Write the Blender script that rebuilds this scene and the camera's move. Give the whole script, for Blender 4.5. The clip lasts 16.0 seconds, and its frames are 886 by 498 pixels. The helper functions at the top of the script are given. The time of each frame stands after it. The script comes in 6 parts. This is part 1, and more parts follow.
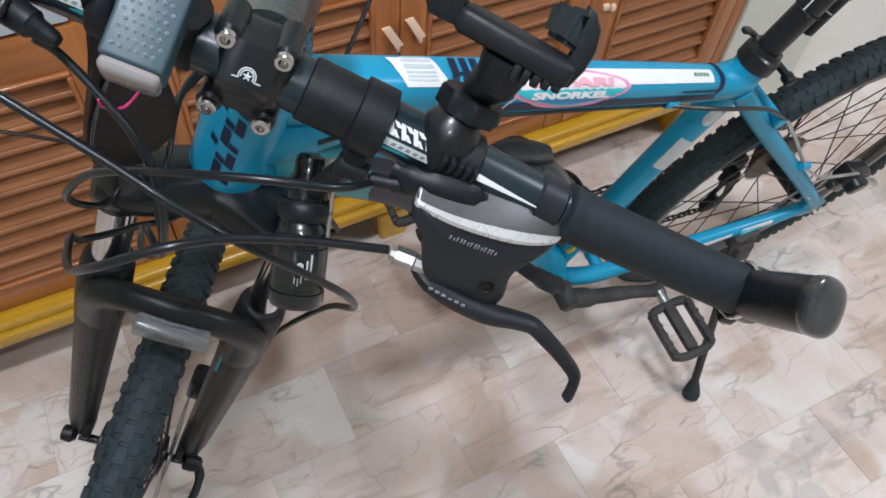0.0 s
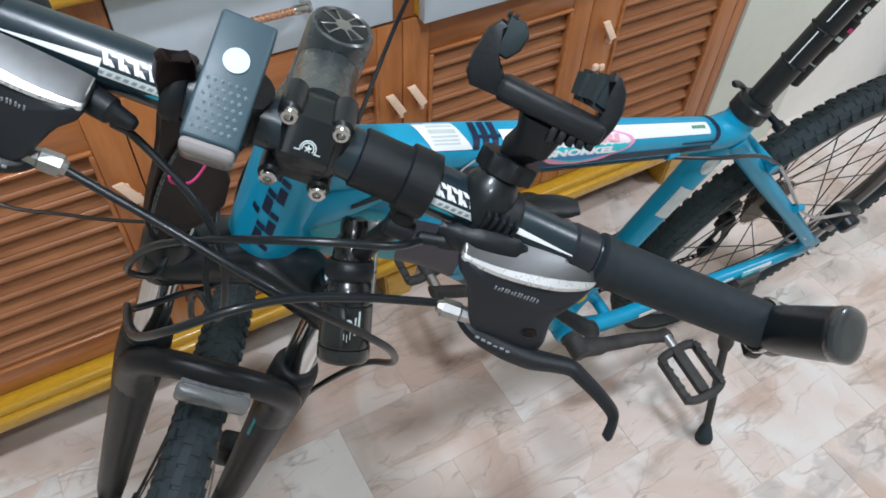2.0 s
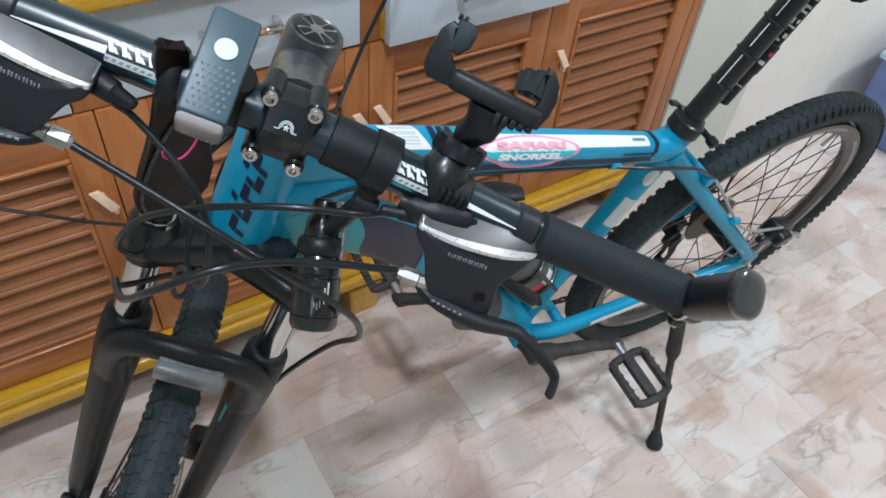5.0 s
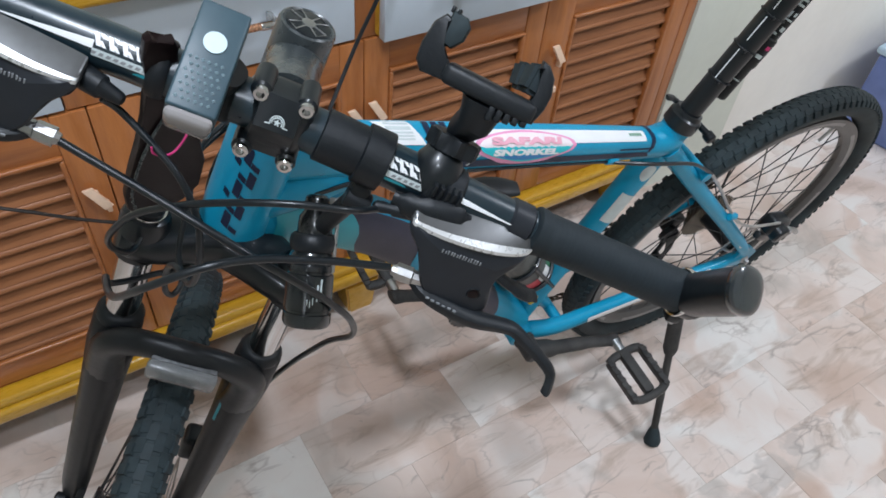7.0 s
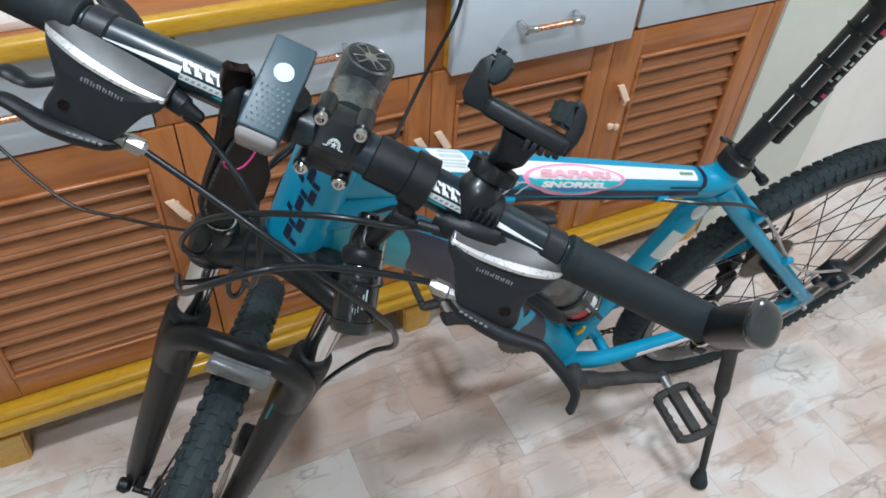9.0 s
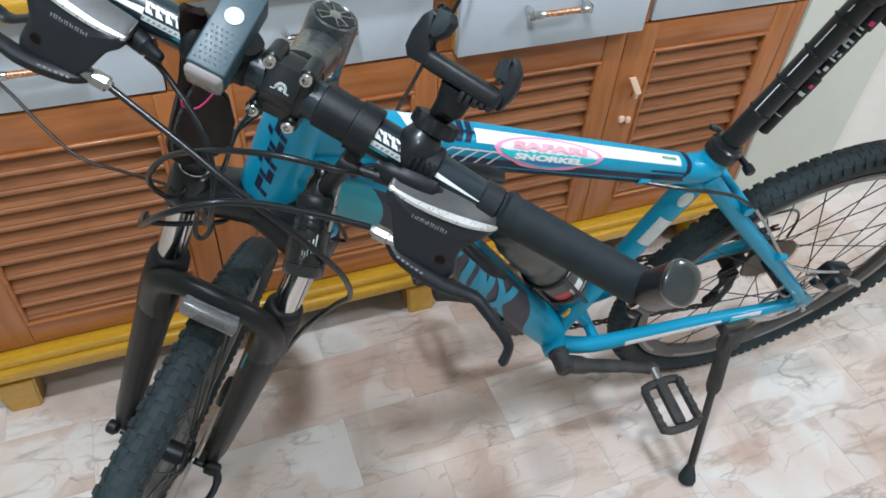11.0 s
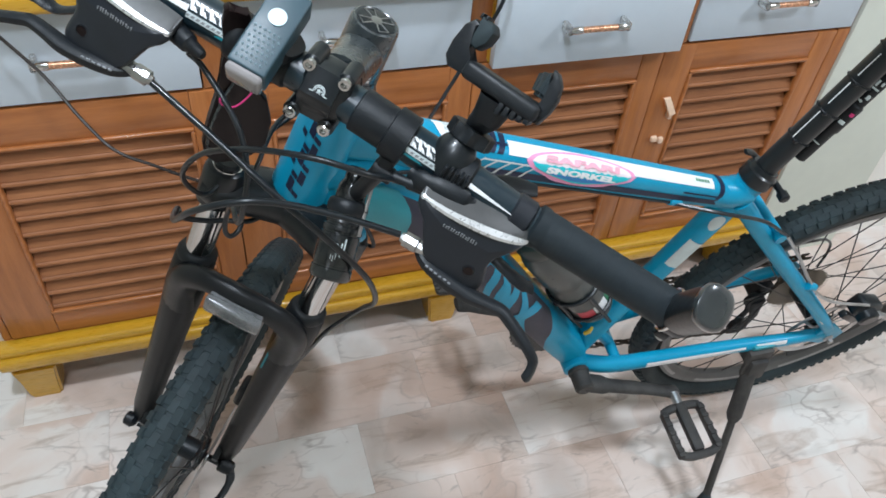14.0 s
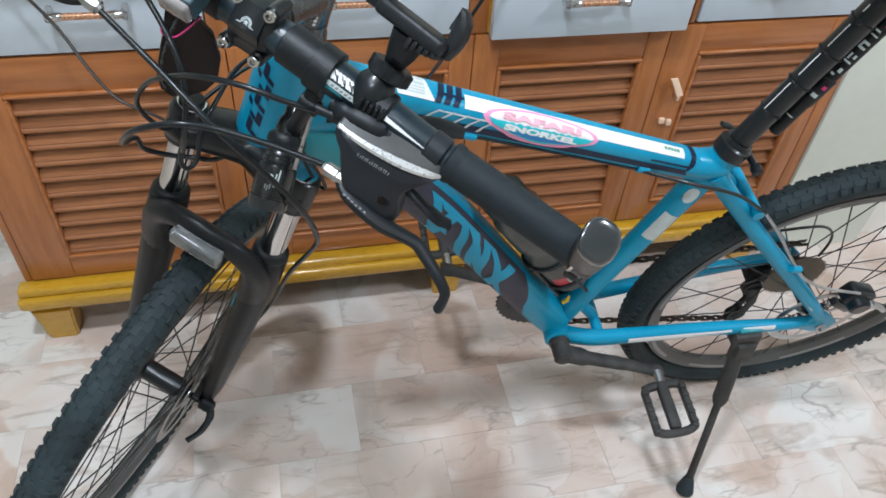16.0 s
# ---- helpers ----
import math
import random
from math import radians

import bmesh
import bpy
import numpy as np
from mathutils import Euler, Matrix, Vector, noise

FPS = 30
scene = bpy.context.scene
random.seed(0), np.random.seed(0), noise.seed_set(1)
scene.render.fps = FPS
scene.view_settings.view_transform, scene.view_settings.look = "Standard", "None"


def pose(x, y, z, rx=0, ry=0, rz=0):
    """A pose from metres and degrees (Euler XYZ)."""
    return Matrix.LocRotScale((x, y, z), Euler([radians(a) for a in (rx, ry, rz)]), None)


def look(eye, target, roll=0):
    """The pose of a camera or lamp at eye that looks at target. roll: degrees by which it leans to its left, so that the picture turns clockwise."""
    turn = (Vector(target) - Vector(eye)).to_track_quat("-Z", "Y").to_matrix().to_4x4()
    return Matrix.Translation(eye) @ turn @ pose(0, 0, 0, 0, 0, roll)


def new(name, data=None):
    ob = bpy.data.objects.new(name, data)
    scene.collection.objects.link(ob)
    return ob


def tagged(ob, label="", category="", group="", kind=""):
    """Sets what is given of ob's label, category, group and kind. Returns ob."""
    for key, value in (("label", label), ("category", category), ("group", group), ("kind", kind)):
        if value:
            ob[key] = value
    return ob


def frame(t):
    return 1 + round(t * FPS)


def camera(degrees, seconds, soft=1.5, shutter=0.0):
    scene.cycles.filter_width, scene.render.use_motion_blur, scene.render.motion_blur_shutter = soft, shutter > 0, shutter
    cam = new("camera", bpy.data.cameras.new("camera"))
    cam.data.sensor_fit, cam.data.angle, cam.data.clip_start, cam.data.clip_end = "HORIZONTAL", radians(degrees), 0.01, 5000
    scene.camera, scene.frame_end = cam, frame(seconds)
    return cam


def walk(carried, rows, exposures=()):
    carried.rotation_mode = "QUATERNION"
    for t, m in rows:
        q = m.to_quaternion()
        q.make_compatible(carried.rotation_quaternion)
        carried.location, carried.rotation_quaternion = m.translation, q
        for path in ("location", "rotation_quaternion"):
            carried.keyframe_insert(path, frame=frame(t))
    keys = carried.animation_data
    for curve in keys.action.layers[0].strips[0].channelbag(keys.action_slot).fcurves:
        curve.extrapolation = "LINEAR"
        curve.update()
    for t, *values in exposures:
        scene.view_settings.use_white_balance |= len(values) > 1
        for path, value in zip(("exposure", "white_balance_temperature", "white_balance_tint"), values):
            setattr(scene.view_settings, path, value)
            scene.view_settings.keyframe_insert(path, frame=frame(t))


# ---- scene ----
cam = camera(61.9, 16.0, soft=1.7)
PATH = [
    (0, (0.34, 0.389, 1.199), (0.963, 1.399, -0.411), 5.6),
    (0.5, (0.312, 0.388, 1.208), (0.968, 1.433, -0.366), 2.9),
    (1, (0.29, 0.393, 1.212), (1.012, 1.419, -0.345), 3.9),
    (1.5, (0.293, 0.382, 1.213), (0.968, 1.419, -0.358), 3.2),
    (2, (0.301, 0.386, 1.218), (1.005, 1.495, -0.29), 3.4),
    (2.5, (0.305, 0.38, 1.227), (1.088, 1.584, -0.166), 4.9),
    (3, (0.295, 0.363, 1.236), (1.109, 1.594, -0.113), 5.8),
    (3.5, (0.281, 0.342, 1.247), (1.072, 1.557, -0.131), 4.9),
    (4, (0.276, 0.329, 1.242), (1.08, 1.503, -0.163), 5.5),
    (4.5, (0.267, 0.322, 1.238), (1.084, 1.456, -0.192), 6.3),
    (7, (0.272, 0.324, 1.231), (1.094, 1.442, -0.21), 6.3),
    (7.5, (0.265, 0.324, 1.233), (1.069, 1.486, -0.182), 5.5),
    (8, (0.261, 0.312, 1.245), (1.045, 1.486, -0.172), 5.2),
    (8.2, (0.254, 0.31, 1.248), (1.013, 1.501, -0.167), 4.5),
    (10.3, (0.319, 0.213, 1.262), (0.904, 1.536, -0.119), 4.7),
    (10.5, (0.321, 0.208, 1.26), (0.89, 1.531, -0.127), 4.2),
    (11, (0.327, 0.21, 1.249), (0.905, 1.52, -0.148), 4.4),
    (11.5, (0.328, 0.219, 1.245), (0.915, 1.523, -0.153), 4.7),
    (12, (0.315, 0.228, 1.247), (0.908, 1.533, -0.148), 5.0),
    (12.5, (0.301, 0.232, 1.251), (0.921, 1.545, -0.125), 5.0),
    (13, (0.295, 0.23, 1.252), (0.893, 1.571, -0.106), 5.6),
    (13.5, (0.301, 0.225, 1.251), (0.85, 1.585, -0.109), 5.6),
    (14, (0.322, 0.215, 1.246), (0.852, 1.561, -0.135), 5.9),
    (14.5, (0.348, 0.206, 1.239), (0.858, 1.534, -0.167), 5.2),
    (15, (0.367, 0.185, 1.236), (0.816, 1.515, -0.188), 4.1),
    (15.5, (0.392, 0.152, 1.241), (0.753, 1.506, -0.187), 3.2),
    (16, (0.417, 0.133, 1.237), (0.797, 1.51, -0.163), 4.9),
]
walk(cam, [(t, look(eye, target, roll)) for t, eye, target, roll in PATH], exposures=[(0, -0.11, 6700, 15), (1, -0.06, 6650, 14), (3, -0.02, 6500, 10), (4.7, -0.05, 6500, 11), (6.9, -0.19, 6500, 13), (7.6, -0.10, 6500, 12), (8.2, -0.07, 6500, 11), (10.3, 0.04, 6500, 10), (16, 0.06, 6500, 10)])


# ---- light ----
world = bpy.data.worlds.new("world")
world.use_nodes = True
world.node_tree.nodes["Background"].inputs[0].default_value = (0.75, 0.82, 0.9, 1)
world.node_tree.nodes["Background"].inputs[1].default_value = 0.05
scene.world = world


def lamp(name, place, size, watts, colour):
    data = bpy.data.lights.new(name, "AREA")
    data.shape, data.size, data.energy, data.color = "DISK", size, watts, colour
    ob = new(name, data)
    ob.matrix_world = look(place, (place[0], place[1], 0))
    return ob


lamp("ceiling_lamp_light", (0.2, 0.45, 2.57), 0.2, 30.0, (0.885, 1.0, 1.13))
lamp("ceiling_lamp_light", (0.0, -0.32, 2.57), 0.2, 14.0, (0.885, 1.0, 1.13))
lamp("far_lamp_light", (2.6, -0.2, 2.57), 0.5, 40.0, (0.90, 1.0, 1.12))
# weak fill added from the left, stands for no known lamp
lamp("side_fill_light", (-1.4, -1.4, 2.57), 0.5, 4.0, (0.90, 1.0, 1.12))


# ---- materials ----
def material(name, colour, rough=0.5, metal=0.0, vary=0.15, scale=30.0, stretch=(1, 1, 1), bump=0.0, fine=0.0, coat=0.0, spread=0.0, second=None, spec=0.5):
    """A node material: base colour varied by two scales of noise, roughness variation, bump; spread varies it from object to object."""
    m = bpy.data.materials.new(name)
    m.use_nodes = True
    nt = m.node_tree
    n, ln = nt.nodes, nt.links
    b = n["Principled BSDF"]
    b.inputs["Metallic"].default_value = metal
    b.inputs["Coat Weight"].default_value = coat
    b.inputs["Coat Roughness"].default_value = 0.12
    b.inputs["Specular IOR Level"].default_value = spec
    tc = n.new("ShaderNodeTexCoord")
    mp = n.new("ShaderNodeMapping")
    mp.inputs["Scale"].default_value = stretch
    ln.new(tc.outputs["Object"], mp.inputs["Vector"])
    vec = mp.outputs["Vector"]
    if spread:
        info = n.new("ShaderNodeObjectInfo")
        add = n.new("ShaderNodeVectorMath")
        add.operation = "MULTIPLY_ADD"
        add.inputs[1].default_value = (37, 23, 51)
        ln.new(info.outputs["Random"], add.inputs[0])
        ln.new(vec, add.inputs[2])
        vec = add.outputs[0]
    big = n.new("ShaderNodeTexNoise")
    big.inputs["Scale"].default_value = scale
    big.inputs["Detail"].default_value = 6
    ln.new(vec, big.inputs["Vector"])
    small = n.new("ShaderNodeTexNoise")
    small.inputs["Scale"].default_value = scale * 9
    small.inputs["Detail"].default_value = 3
    ln.new(vec, small.inputs["Vector"])
    mixf = n.new("ShaderNodeMath")
    mixf.operation = "MULTIPLY_ADD"
    mixf.inputs[1].default_value = 0.35
    ln.new(small.outputs["Fac"], mixf.inputs[0])
    ln.new(big.outputs["Fac"], mixf.inputs[2])
    ramp = n.new("ShaderNodeValToRGB")
    ramp.color_ramp.elements[0].position, ramp.color_ramp.elements[1].position = 0.42, 0.92
    c = Vector(colour)
    lo = c * (1 - vary)
    hi = Vector(second) if second else c * (1 + vary)
    ramp.color_ramp.elements[0].color, ramp.color_ramp.elements[1].color = (*lo, 1), (*hi, 1)
    ln.new(mixf.outputs[0], ramp.inputs["Fac"])
    ln.new(ramp.outputs["Color"], b.inputs["Base Color"])
    rr = n.new("ShaderNodeMapRange")
    rr.inputs["To Min"].default_value, rr.inputs["To Max"].default_value = max(0.02, rough - 0.08), min(1, rough + 0.1)
    ln.new(small.outputs["Fac"], rr.inputs["Value"])
    ln.new(rr.outputs["Result"], b.inputs["Roughness"])
    if bump or fine:
        bp = n.new("ShaderNodeBump")
        bp.inputs["Strength"].default_value = 1.0
        bp.inputs["Distance"].default_value = bump or fine
        ln.new((big if bump else small).outputs["Fac"], bp.inputs["Height"])
        ln.new(bp.outputs["Normal"], b.inputs["Normal"])
    return m


def marble(name):
    """Pinkish white marble: angular pieces of differing tone, soft clouds, thin veins, short dark flecks and a few dried spills."""
    m = bpy.data.materials.new(name)
    m.use_nodes = True
    nt = m.node_tree
    n, ln = nt.nodes, nt.links
    b = n["Principled BSDF"]
    b.inputs["Coat Weight"].default_value = 0.1
    b.inputs["Specular IOR Level"].default_value = 0.4

    def node(kind, **inputs):
        x = n.new(kind)
        for k, v in inputs.items():
            x.inputs[k.replace("_", " ")].default_value = v
        return x

    def math_node(op, a, c, clamp=False):
        x = n.new("ShaderNodeMath")
        x.operation, x.use_clamp = op, clamp
        for k, v in enumerate((a, c)):
            if isinstance(v, (int, float)):
                x.inputs[k].default_value = v
            else:
                ln.new(v, x.inputs[k])
        return x.outputs[0]

    def remap(v, a, c, to0=0.0, to1=1.0):
        x = node("ShaderNodeMapRange", From_Min=a, From_Max=c, To_Min=to0, To_Max=to1)
        ln.new(v, x.inputs["Value"])
        return x.outputs["Result"]

    def mix(fac, a, c):
        x = n.new("ShaderNodeMixRGB")
        if isinstance(fac, float):
            x.inputs["Fac"].default_value = fac
        else:
            ln.new(fac, x.inputs["Fac"])
        for k, v in (("Color1", a), ("Color2", c)):
            if isinstance(v, tuple):
                x.inputs[k].default_value = (*v, 1)
            else:
                ln.new(v, x.inputs[k])
        return x.outputs[0]

    tc = n.new("ShaderNodeTexCoord")
    info = n.new("ShaderNodeObjectInfo")
    add = n.new("ShaderNodeVectorMath")
    add.operation = "MULTIPLY_ADD"
    add.inputs[1].default_value = (37, 23, 51)
    ln.new(info.outputs["Random"], add.inputs[0])
    ln.new(tc.outputs["Object"], add.inputs[2])
    vec = add.outputs[0]
    warp = node("ShaderNodeTexNoise", Scale=7.0, Detail=3.0)
    ln.new(vec, warp.inputs["Vector"])
    wv = n.new("ShaderNodeVectorMath")
    wv.operation = "MULTIPLY_ADD"
    wv.inputs[1].default_value = (0.16, 0.16, 0.0)
    ln.new(warp.outputs["Color"], wv.inputs[0])
    ln.new(vec, wv.inputs[2])
    cell = node("ShaderNodeTexVoronoi", Scale=8.5)
    cell.feature = "SMOOTH_F1"
    cell.inputs["Smoothness"].default_value = 0.35
    ln.new(wv.outputs[0], cell.inputs["Vector"])
    edge = node("ShaderNodeTexVoronoi", Scale=8.5)
    edge.feature = "DISTANCE_TO_EDGE"
    ln.new(wv.outputs[0], edge.inputs["Vector"])
    sep = n.new("ShaderNodeSeparateColor")
    ln.new(cell.outputs["Color"], sep.inputs[0])
    cloud = node("ShaderNodeTexNoise", Scale=3.4, Detail=8.0, Roughness=0.58, Distortion=0.8)
    place = n.new("ShaderNodeNewGeometry")
    ln.new(place.outputs["Position"], cloud.inputs["Vector"])
    tone = math_node("ADD", math_node("MULTIPLY", sep.outputs[0], 0.34), math_node("MULTIPLY", cloud.outputs["Fac"], 0.78))
    ramp = n.new("ShaderNodeValToRGB")
    e = ramp.color_ramp.elements
    e[0].position, e[0].color = 0.30, (0.55, 0.40, 0.325, 1)
    e[1].position, e[1].color = 0.84, (0.78, 0.758, 0.720, 1)
    for p, c in ((0.45, (0.645, 0.51, 0.44)), (0.57, (0.71, 0.60, 0.54)), (0.70, (0.745, 0.685, 0.64))):
        x = ramp.color_ramp.elements.new(p)
        x.color = (*c, 1)
    ln.new(tone, ramp.inputs["Fac"])
    col = ramp.outputs["Color"]
    grey = node("ShaderNodeTexNoise", Scale=4.5, Detail=5.0, Distortion=1.0)
    ln.new(wv.outputs[0], grey.inputs["Vector"])
    col = mix(remap(grey.outputs["Fac"], 0.54, 0.72, 0.0, 0.75), col, (0.45, 0.40, 0.36))
    # some tiles are browner, some whiter
    col = mix(remap(info.outputs["Random"], 0.55, 1.0, 0.0, 0.18), col, (0.50, 0.395, 0.325))
    col = mix(remap(info.outputs["Random"], 0.40, 0.0, 0.0, 0.18), col, (0.745, 0.735, 0.71))
    # thin lines where the pieces meet, broken up
    brk = node("ShaderNodeTexNoise", Scale=9.0)
    ln.new(vec, brk.inputs["Vector"])
    line = math_node("MULTIPLY", remap(edge.outputs["Distance"], 0.0, 0.020, 0.36, 0.0), remap(brk.outputs["Fac"], 0.42, 0.60))
    col = mix(line, col, (0.33, 0.27, 0.24))
    # soft brown streaks that run aslant
    slant = node("ShaderNodeMapping", Rotation=(0, 0, 0.75), Scale=(1.0, 4.5, 1.0))
    ln.new(vec, slant.inputs["Vector"])
    streak = node("ShaderNodeTexNoise", Scale=4.5, Detail=7.0, Roughness=0.6, Distortion=1.2)
    ln.new(slant.outputs[0], streak.inputs["Vector"])
    col = mix(remap(streak.outputs["Fac"], 0.55, 0.70, 0.0, 0.75), col, (0.42, 0.315, 0.25))
    # thin broken veins at two sizes, mostly aslant
    for size, turn, wide, dark in ((1.6, 0.55, 0.008, 0.55), (3.6, 1.05, 0.010, 0.34)):
        lean = node("ShaderNodeMapping", Rotation=(0, 0, turn), Scale=(1.0, 2.6, 1.0))
        ln.new(vec, lean.inputs["Vector"])
        wander = node("ShaderNodeTexNoise", Scale=size, Detail=5.0, Roughness=0.5, Distortion=0.2)
        ln.new(lean.outputs[0], wander.inputs["Vector"])
        away = math_node("ABSOLUTE", math_node("SUBTRACT", wander.outputs["Fac"], 0.5), 0.0)
        col = mix(math_node("MULTIPLY", remap(away, 0.0, wide, dark, 0.0), remap(brk.outputs["Fac"], 0.46, 0.60)), col, (0.25, 0.20, 0.175))
    # short dark flecks
    stretch = node("ShaderNodeMapping", Rotation=(0, 0, 0.7), Scale=(1.0, 3.2, 1.0))
    ln.new(wv.outputs[0], stretch.inputs["Vector"])
    fleck = node("ShaderNodeTexNoise", Scale=13.0, Detail=5.0, Roughness=0.62)
    ln.new(stretch.outputs[0], fleck.inputs["Vector"])
    col = mix(remap(fleck.outputs["Fac"], 0.645, 0.74, 0.0, 0.62), col, (0.20, 0.17, 0.15))
    # dried grey spills and crumbs, at their places on the floor
    spill = node("ShaderNodeTexNoise", Scale=38.0, Detail=4.0)
    ln.new(place.outputs["Position"], spill.inputs["Vector"])
    for cx, cy, r in ((0.982, 0.768, -0.008), (0.991, 0.752, -0.009), (0.999, 0.728, -0.008), (1.225, 0.505, 0.030), (1.14, 0.482, 0.022), (1.085, 0.484, 0.018), (1.126, 0.421, 0.028), (1.298, 0.526, 0.018), (1.18, 0.49, 0.02)):
        dist = n.new("ShaderNodeVectorMath")
        dist.operation = "DISTANCE"
        dist.inputs[1].default_value = (cx, cy, 0)
        ln.new(place.outputs["Position"], dist.inputs[0])
        rough_d = math_node("ADD", dist.outputs["Value"], math_node("MULTIPLY", math_node("SUBTRACT", spill.outputs["Fac"], 0.5), 0.06))
        col = mix(remap(rough_d, r, r + 0.010, 0.38, 0.0), col, (0.36, 0.33, 0.31))
    ln.new(col, b.inputs["Base Color"])
    ln.new(remap(cloud.outputs["Fac"], 0.2, 0.8, 0.24, 0.42), b.inputs["Roughness"])
    return m


def plain_glass(name, colour, rough, trans):
    m = bpy.data.materials.new(name)
    m.use_nodes = True
    b = m.node_tree.nodes["Principled BSDF"]
    b.inputs["Base Color"].default_value = (*colour, 1)
    b.inputs["Roughness"].default_value = rough
    b.inputs["Transmission Weight"].default_value = trans
    b.inputs["IOR"].default_value = 1.45
    return m


M_BLUE = material("blue_paint", (0.0015, 0.275, 0.455), 0.36, vary=0.08, scale=12, coat=0.12, spec=0.28)
M_TEAL = material("teal_decal", (0.01, 0.26, 0.32), 0.35, vary=0.08)
M_SLATE = material("dark_grey_decal", (0.030, 0.030, 0.050), 0.42, vary=0.15, spec=0.35)
M_INK = material("dark_blue_decal", (0.006, 0.014, 0.045), 0.45, vary=0.1, spec=0.3)
M_WHITE = material("white_decal", (0.78, 0.79, 0.8), 0.35, vary=0.04)
M_PALE = material("pale_label", (0.52, 0.58, 0.58), 0.45, vary=0.1, scale=60)
M_PINK = material("pink_print", (0.78, 0.30, 0.50), 0.4, vary=0.05)
M_LPINK = material("pale_pink_print", (0.84, 0.74, 0.76), 0.4, vary=0.05)
M_PINKINK = material("pink_ink", (0.78, 0.38, 0.47), 0.4, vary=0.05)
M_SEA = material("sea_blue_print", (0.01, 0.48, 0.55), 0.4, vary=0.05)
M_BLUE2 = material("deep_blue_print", (0.01, 0.20, 0.52), 0.4, vary=0.05)
M_BLACK = material("black_paint", (0.0062, 0.0088, 0.0110), 0.34, vary=0.2, scale=25, coat=0.2, spec=0.34)
M_MATTE = material("black_plastic", (0.0072, 0.0094, 0.0118), 0.46, vary=0.25, scale=40, fine=0.0002, spec=0.34)
M_RUBBER = material("tyre_rubber", (0.0135, 0.0200, 0.0230), 0.68, vary=0.3, scale=14, fine=0.0004, second=(0.032, 0.049, 0.055), spec=0.3)
M_POD = material("blue_black_plastic", (0.0125, 0.0150, 0.0195), 0.42, vary=0.2, scale=40, spec=0.36)
M_GRIP = material("grip_rubber", (0.0125, 0.0185, 0.0225), 0.62, vary=0.12, scale=160, fine=0.0002, spec=0.3)
M_GREYBLK = material("grey_black_metal", (0.046, 0.058, 0.060), 0.26, metal=0.35, vary=0.2, scale=30)
M_STEM = material("satin_grey_alloy", (0.034, 0.041, 0.043), 0.27, vary=0.06, scale=12, coat=0.25, spec=0.6)
M_FORK = material("satin_fork_paint", (0.0115, 0.0125, 0.0135), 0.34, vary=0.25, scale=14, spec=0.22)
M_CHROME = material("chrome", (0.60, 0.60, 0.60), 0.12, metal=1.0, vary=0.06)
M_STEEL = material("dull_steel", (0.42, 0.42, 0.42), 0.34, metal=1.0, vary=0.2, scale=50)
M_SILVER = material("silver_plastic", (0.108, 0.110, 0.112), 0.32, metal=0.6, vary=0.12, scale=30, coat=0.2)
M_RIM = material("bright_silver_edge", (0.62, 0.63, 0.63), 0.28, metal=0.5, vary=0.08)
M_GREYINK = material("grey_print", (0.22, 0.23, 0.24), 0.45, vary=0.05)
M_SPOKE = material("black_spoke", (0.012, 0.012, 0.013), 0.4)
M_RUST = material("oily_steel", (0.05, 0.036, 0.026), 0.5, metal=0.6, vary=0.4, scale=60)
M_RIMBLK = material("grey_black_rim", (0.080, 0.078, 0.076), 0.4, vary=0.2, scale=20)
M_RIMGREY = material("grey_rim_print", (0.26, 0.25, 0.245), 0.4, vary=0.15, scale=20)
M_TAN = material("tan_plastic_disc", (0.42, 0.33, 0.23), 0.35, vary=0.4, scale=40)
M_TAN.node_tree.nodes["Principled BSDF"].inputs["Alpha"].default_value = 0.13
M_TORCH = material("polished_black_metal", (0.010, 0.012, 0.013), 0.22, vary=0.1, scale=30, coat=0.35, spec=0.5)
M_GLOSS = material("glossy_black_plastic", (0.026, 0.031, 0.033), 0.22, vary=0.1, scale=30, coat=0.6)
M_BAR = material("satin_black_bar", (0.008, 0.020, 0.028), 0.3, vary=0.12, scale=30, spec=0.6)
M_REFL = plain_glass("reflector_plastic", (0.60, 0.62, 0.63), 0.22, 0.85)
M_REFLBACK = material("reflector_prisms", (0.26, 0.27, 0.28), 0.3, metal=0.6, vary=0.45, scale=260, fine=0.0012)
M_LIGHTTOP = material("blue_grey_plastic", (0.032, 0.066, 0.085), 0.42, vary=0.10, scale=30)
M_STUD = material("pale_stud", (0.26, 0.36, 0.41), 0.4, vary=0.1)
M_DOT = material("pale_blue_button", (0.52, 0.66, 0.72), 0.4, vary=0.05)
M_LENS = plain_glass("clear_lens", (0.66, 0.62, 0.61), 0.14, 0.6)
M_BOTTLE = material("smoky_bottle", (0.05, 0.056, 0.053), 0.3, vary=0.15, scale=20)
M_CAP = material("green_black_plastic", (0.006, 0.013, 0.0105), 0.32, vary=0.15, scale=30)
M_RED = material("red_print", (0.5, 0.06, 0.08), 0.4)
M_GREEN = material("green_print", (0.05, 0.22, 0.12), 0.4)
M_YELLOWP = material("yellow_plastic", (0.6, 0.42, 0.03), 0.45)
M_HOTPINK = material("hot_pink_cord", (0.55, 0.03, 0.16), 0.5)
M_BROWNBLK = material("brown_black_plastic", (0.0085, 0.0036, 0.0036), 0.4, vary=0.2, scale=20, spec=0.2)
M_WOODH = material("orange_wood_across", (0.375, 0.119, 0.032), 0.33, vary=0.18, scale=9, stretch=(0.7, 5, 9), second=(0.478, 0.170, 0.050), coat=0.35, spread=0.3)
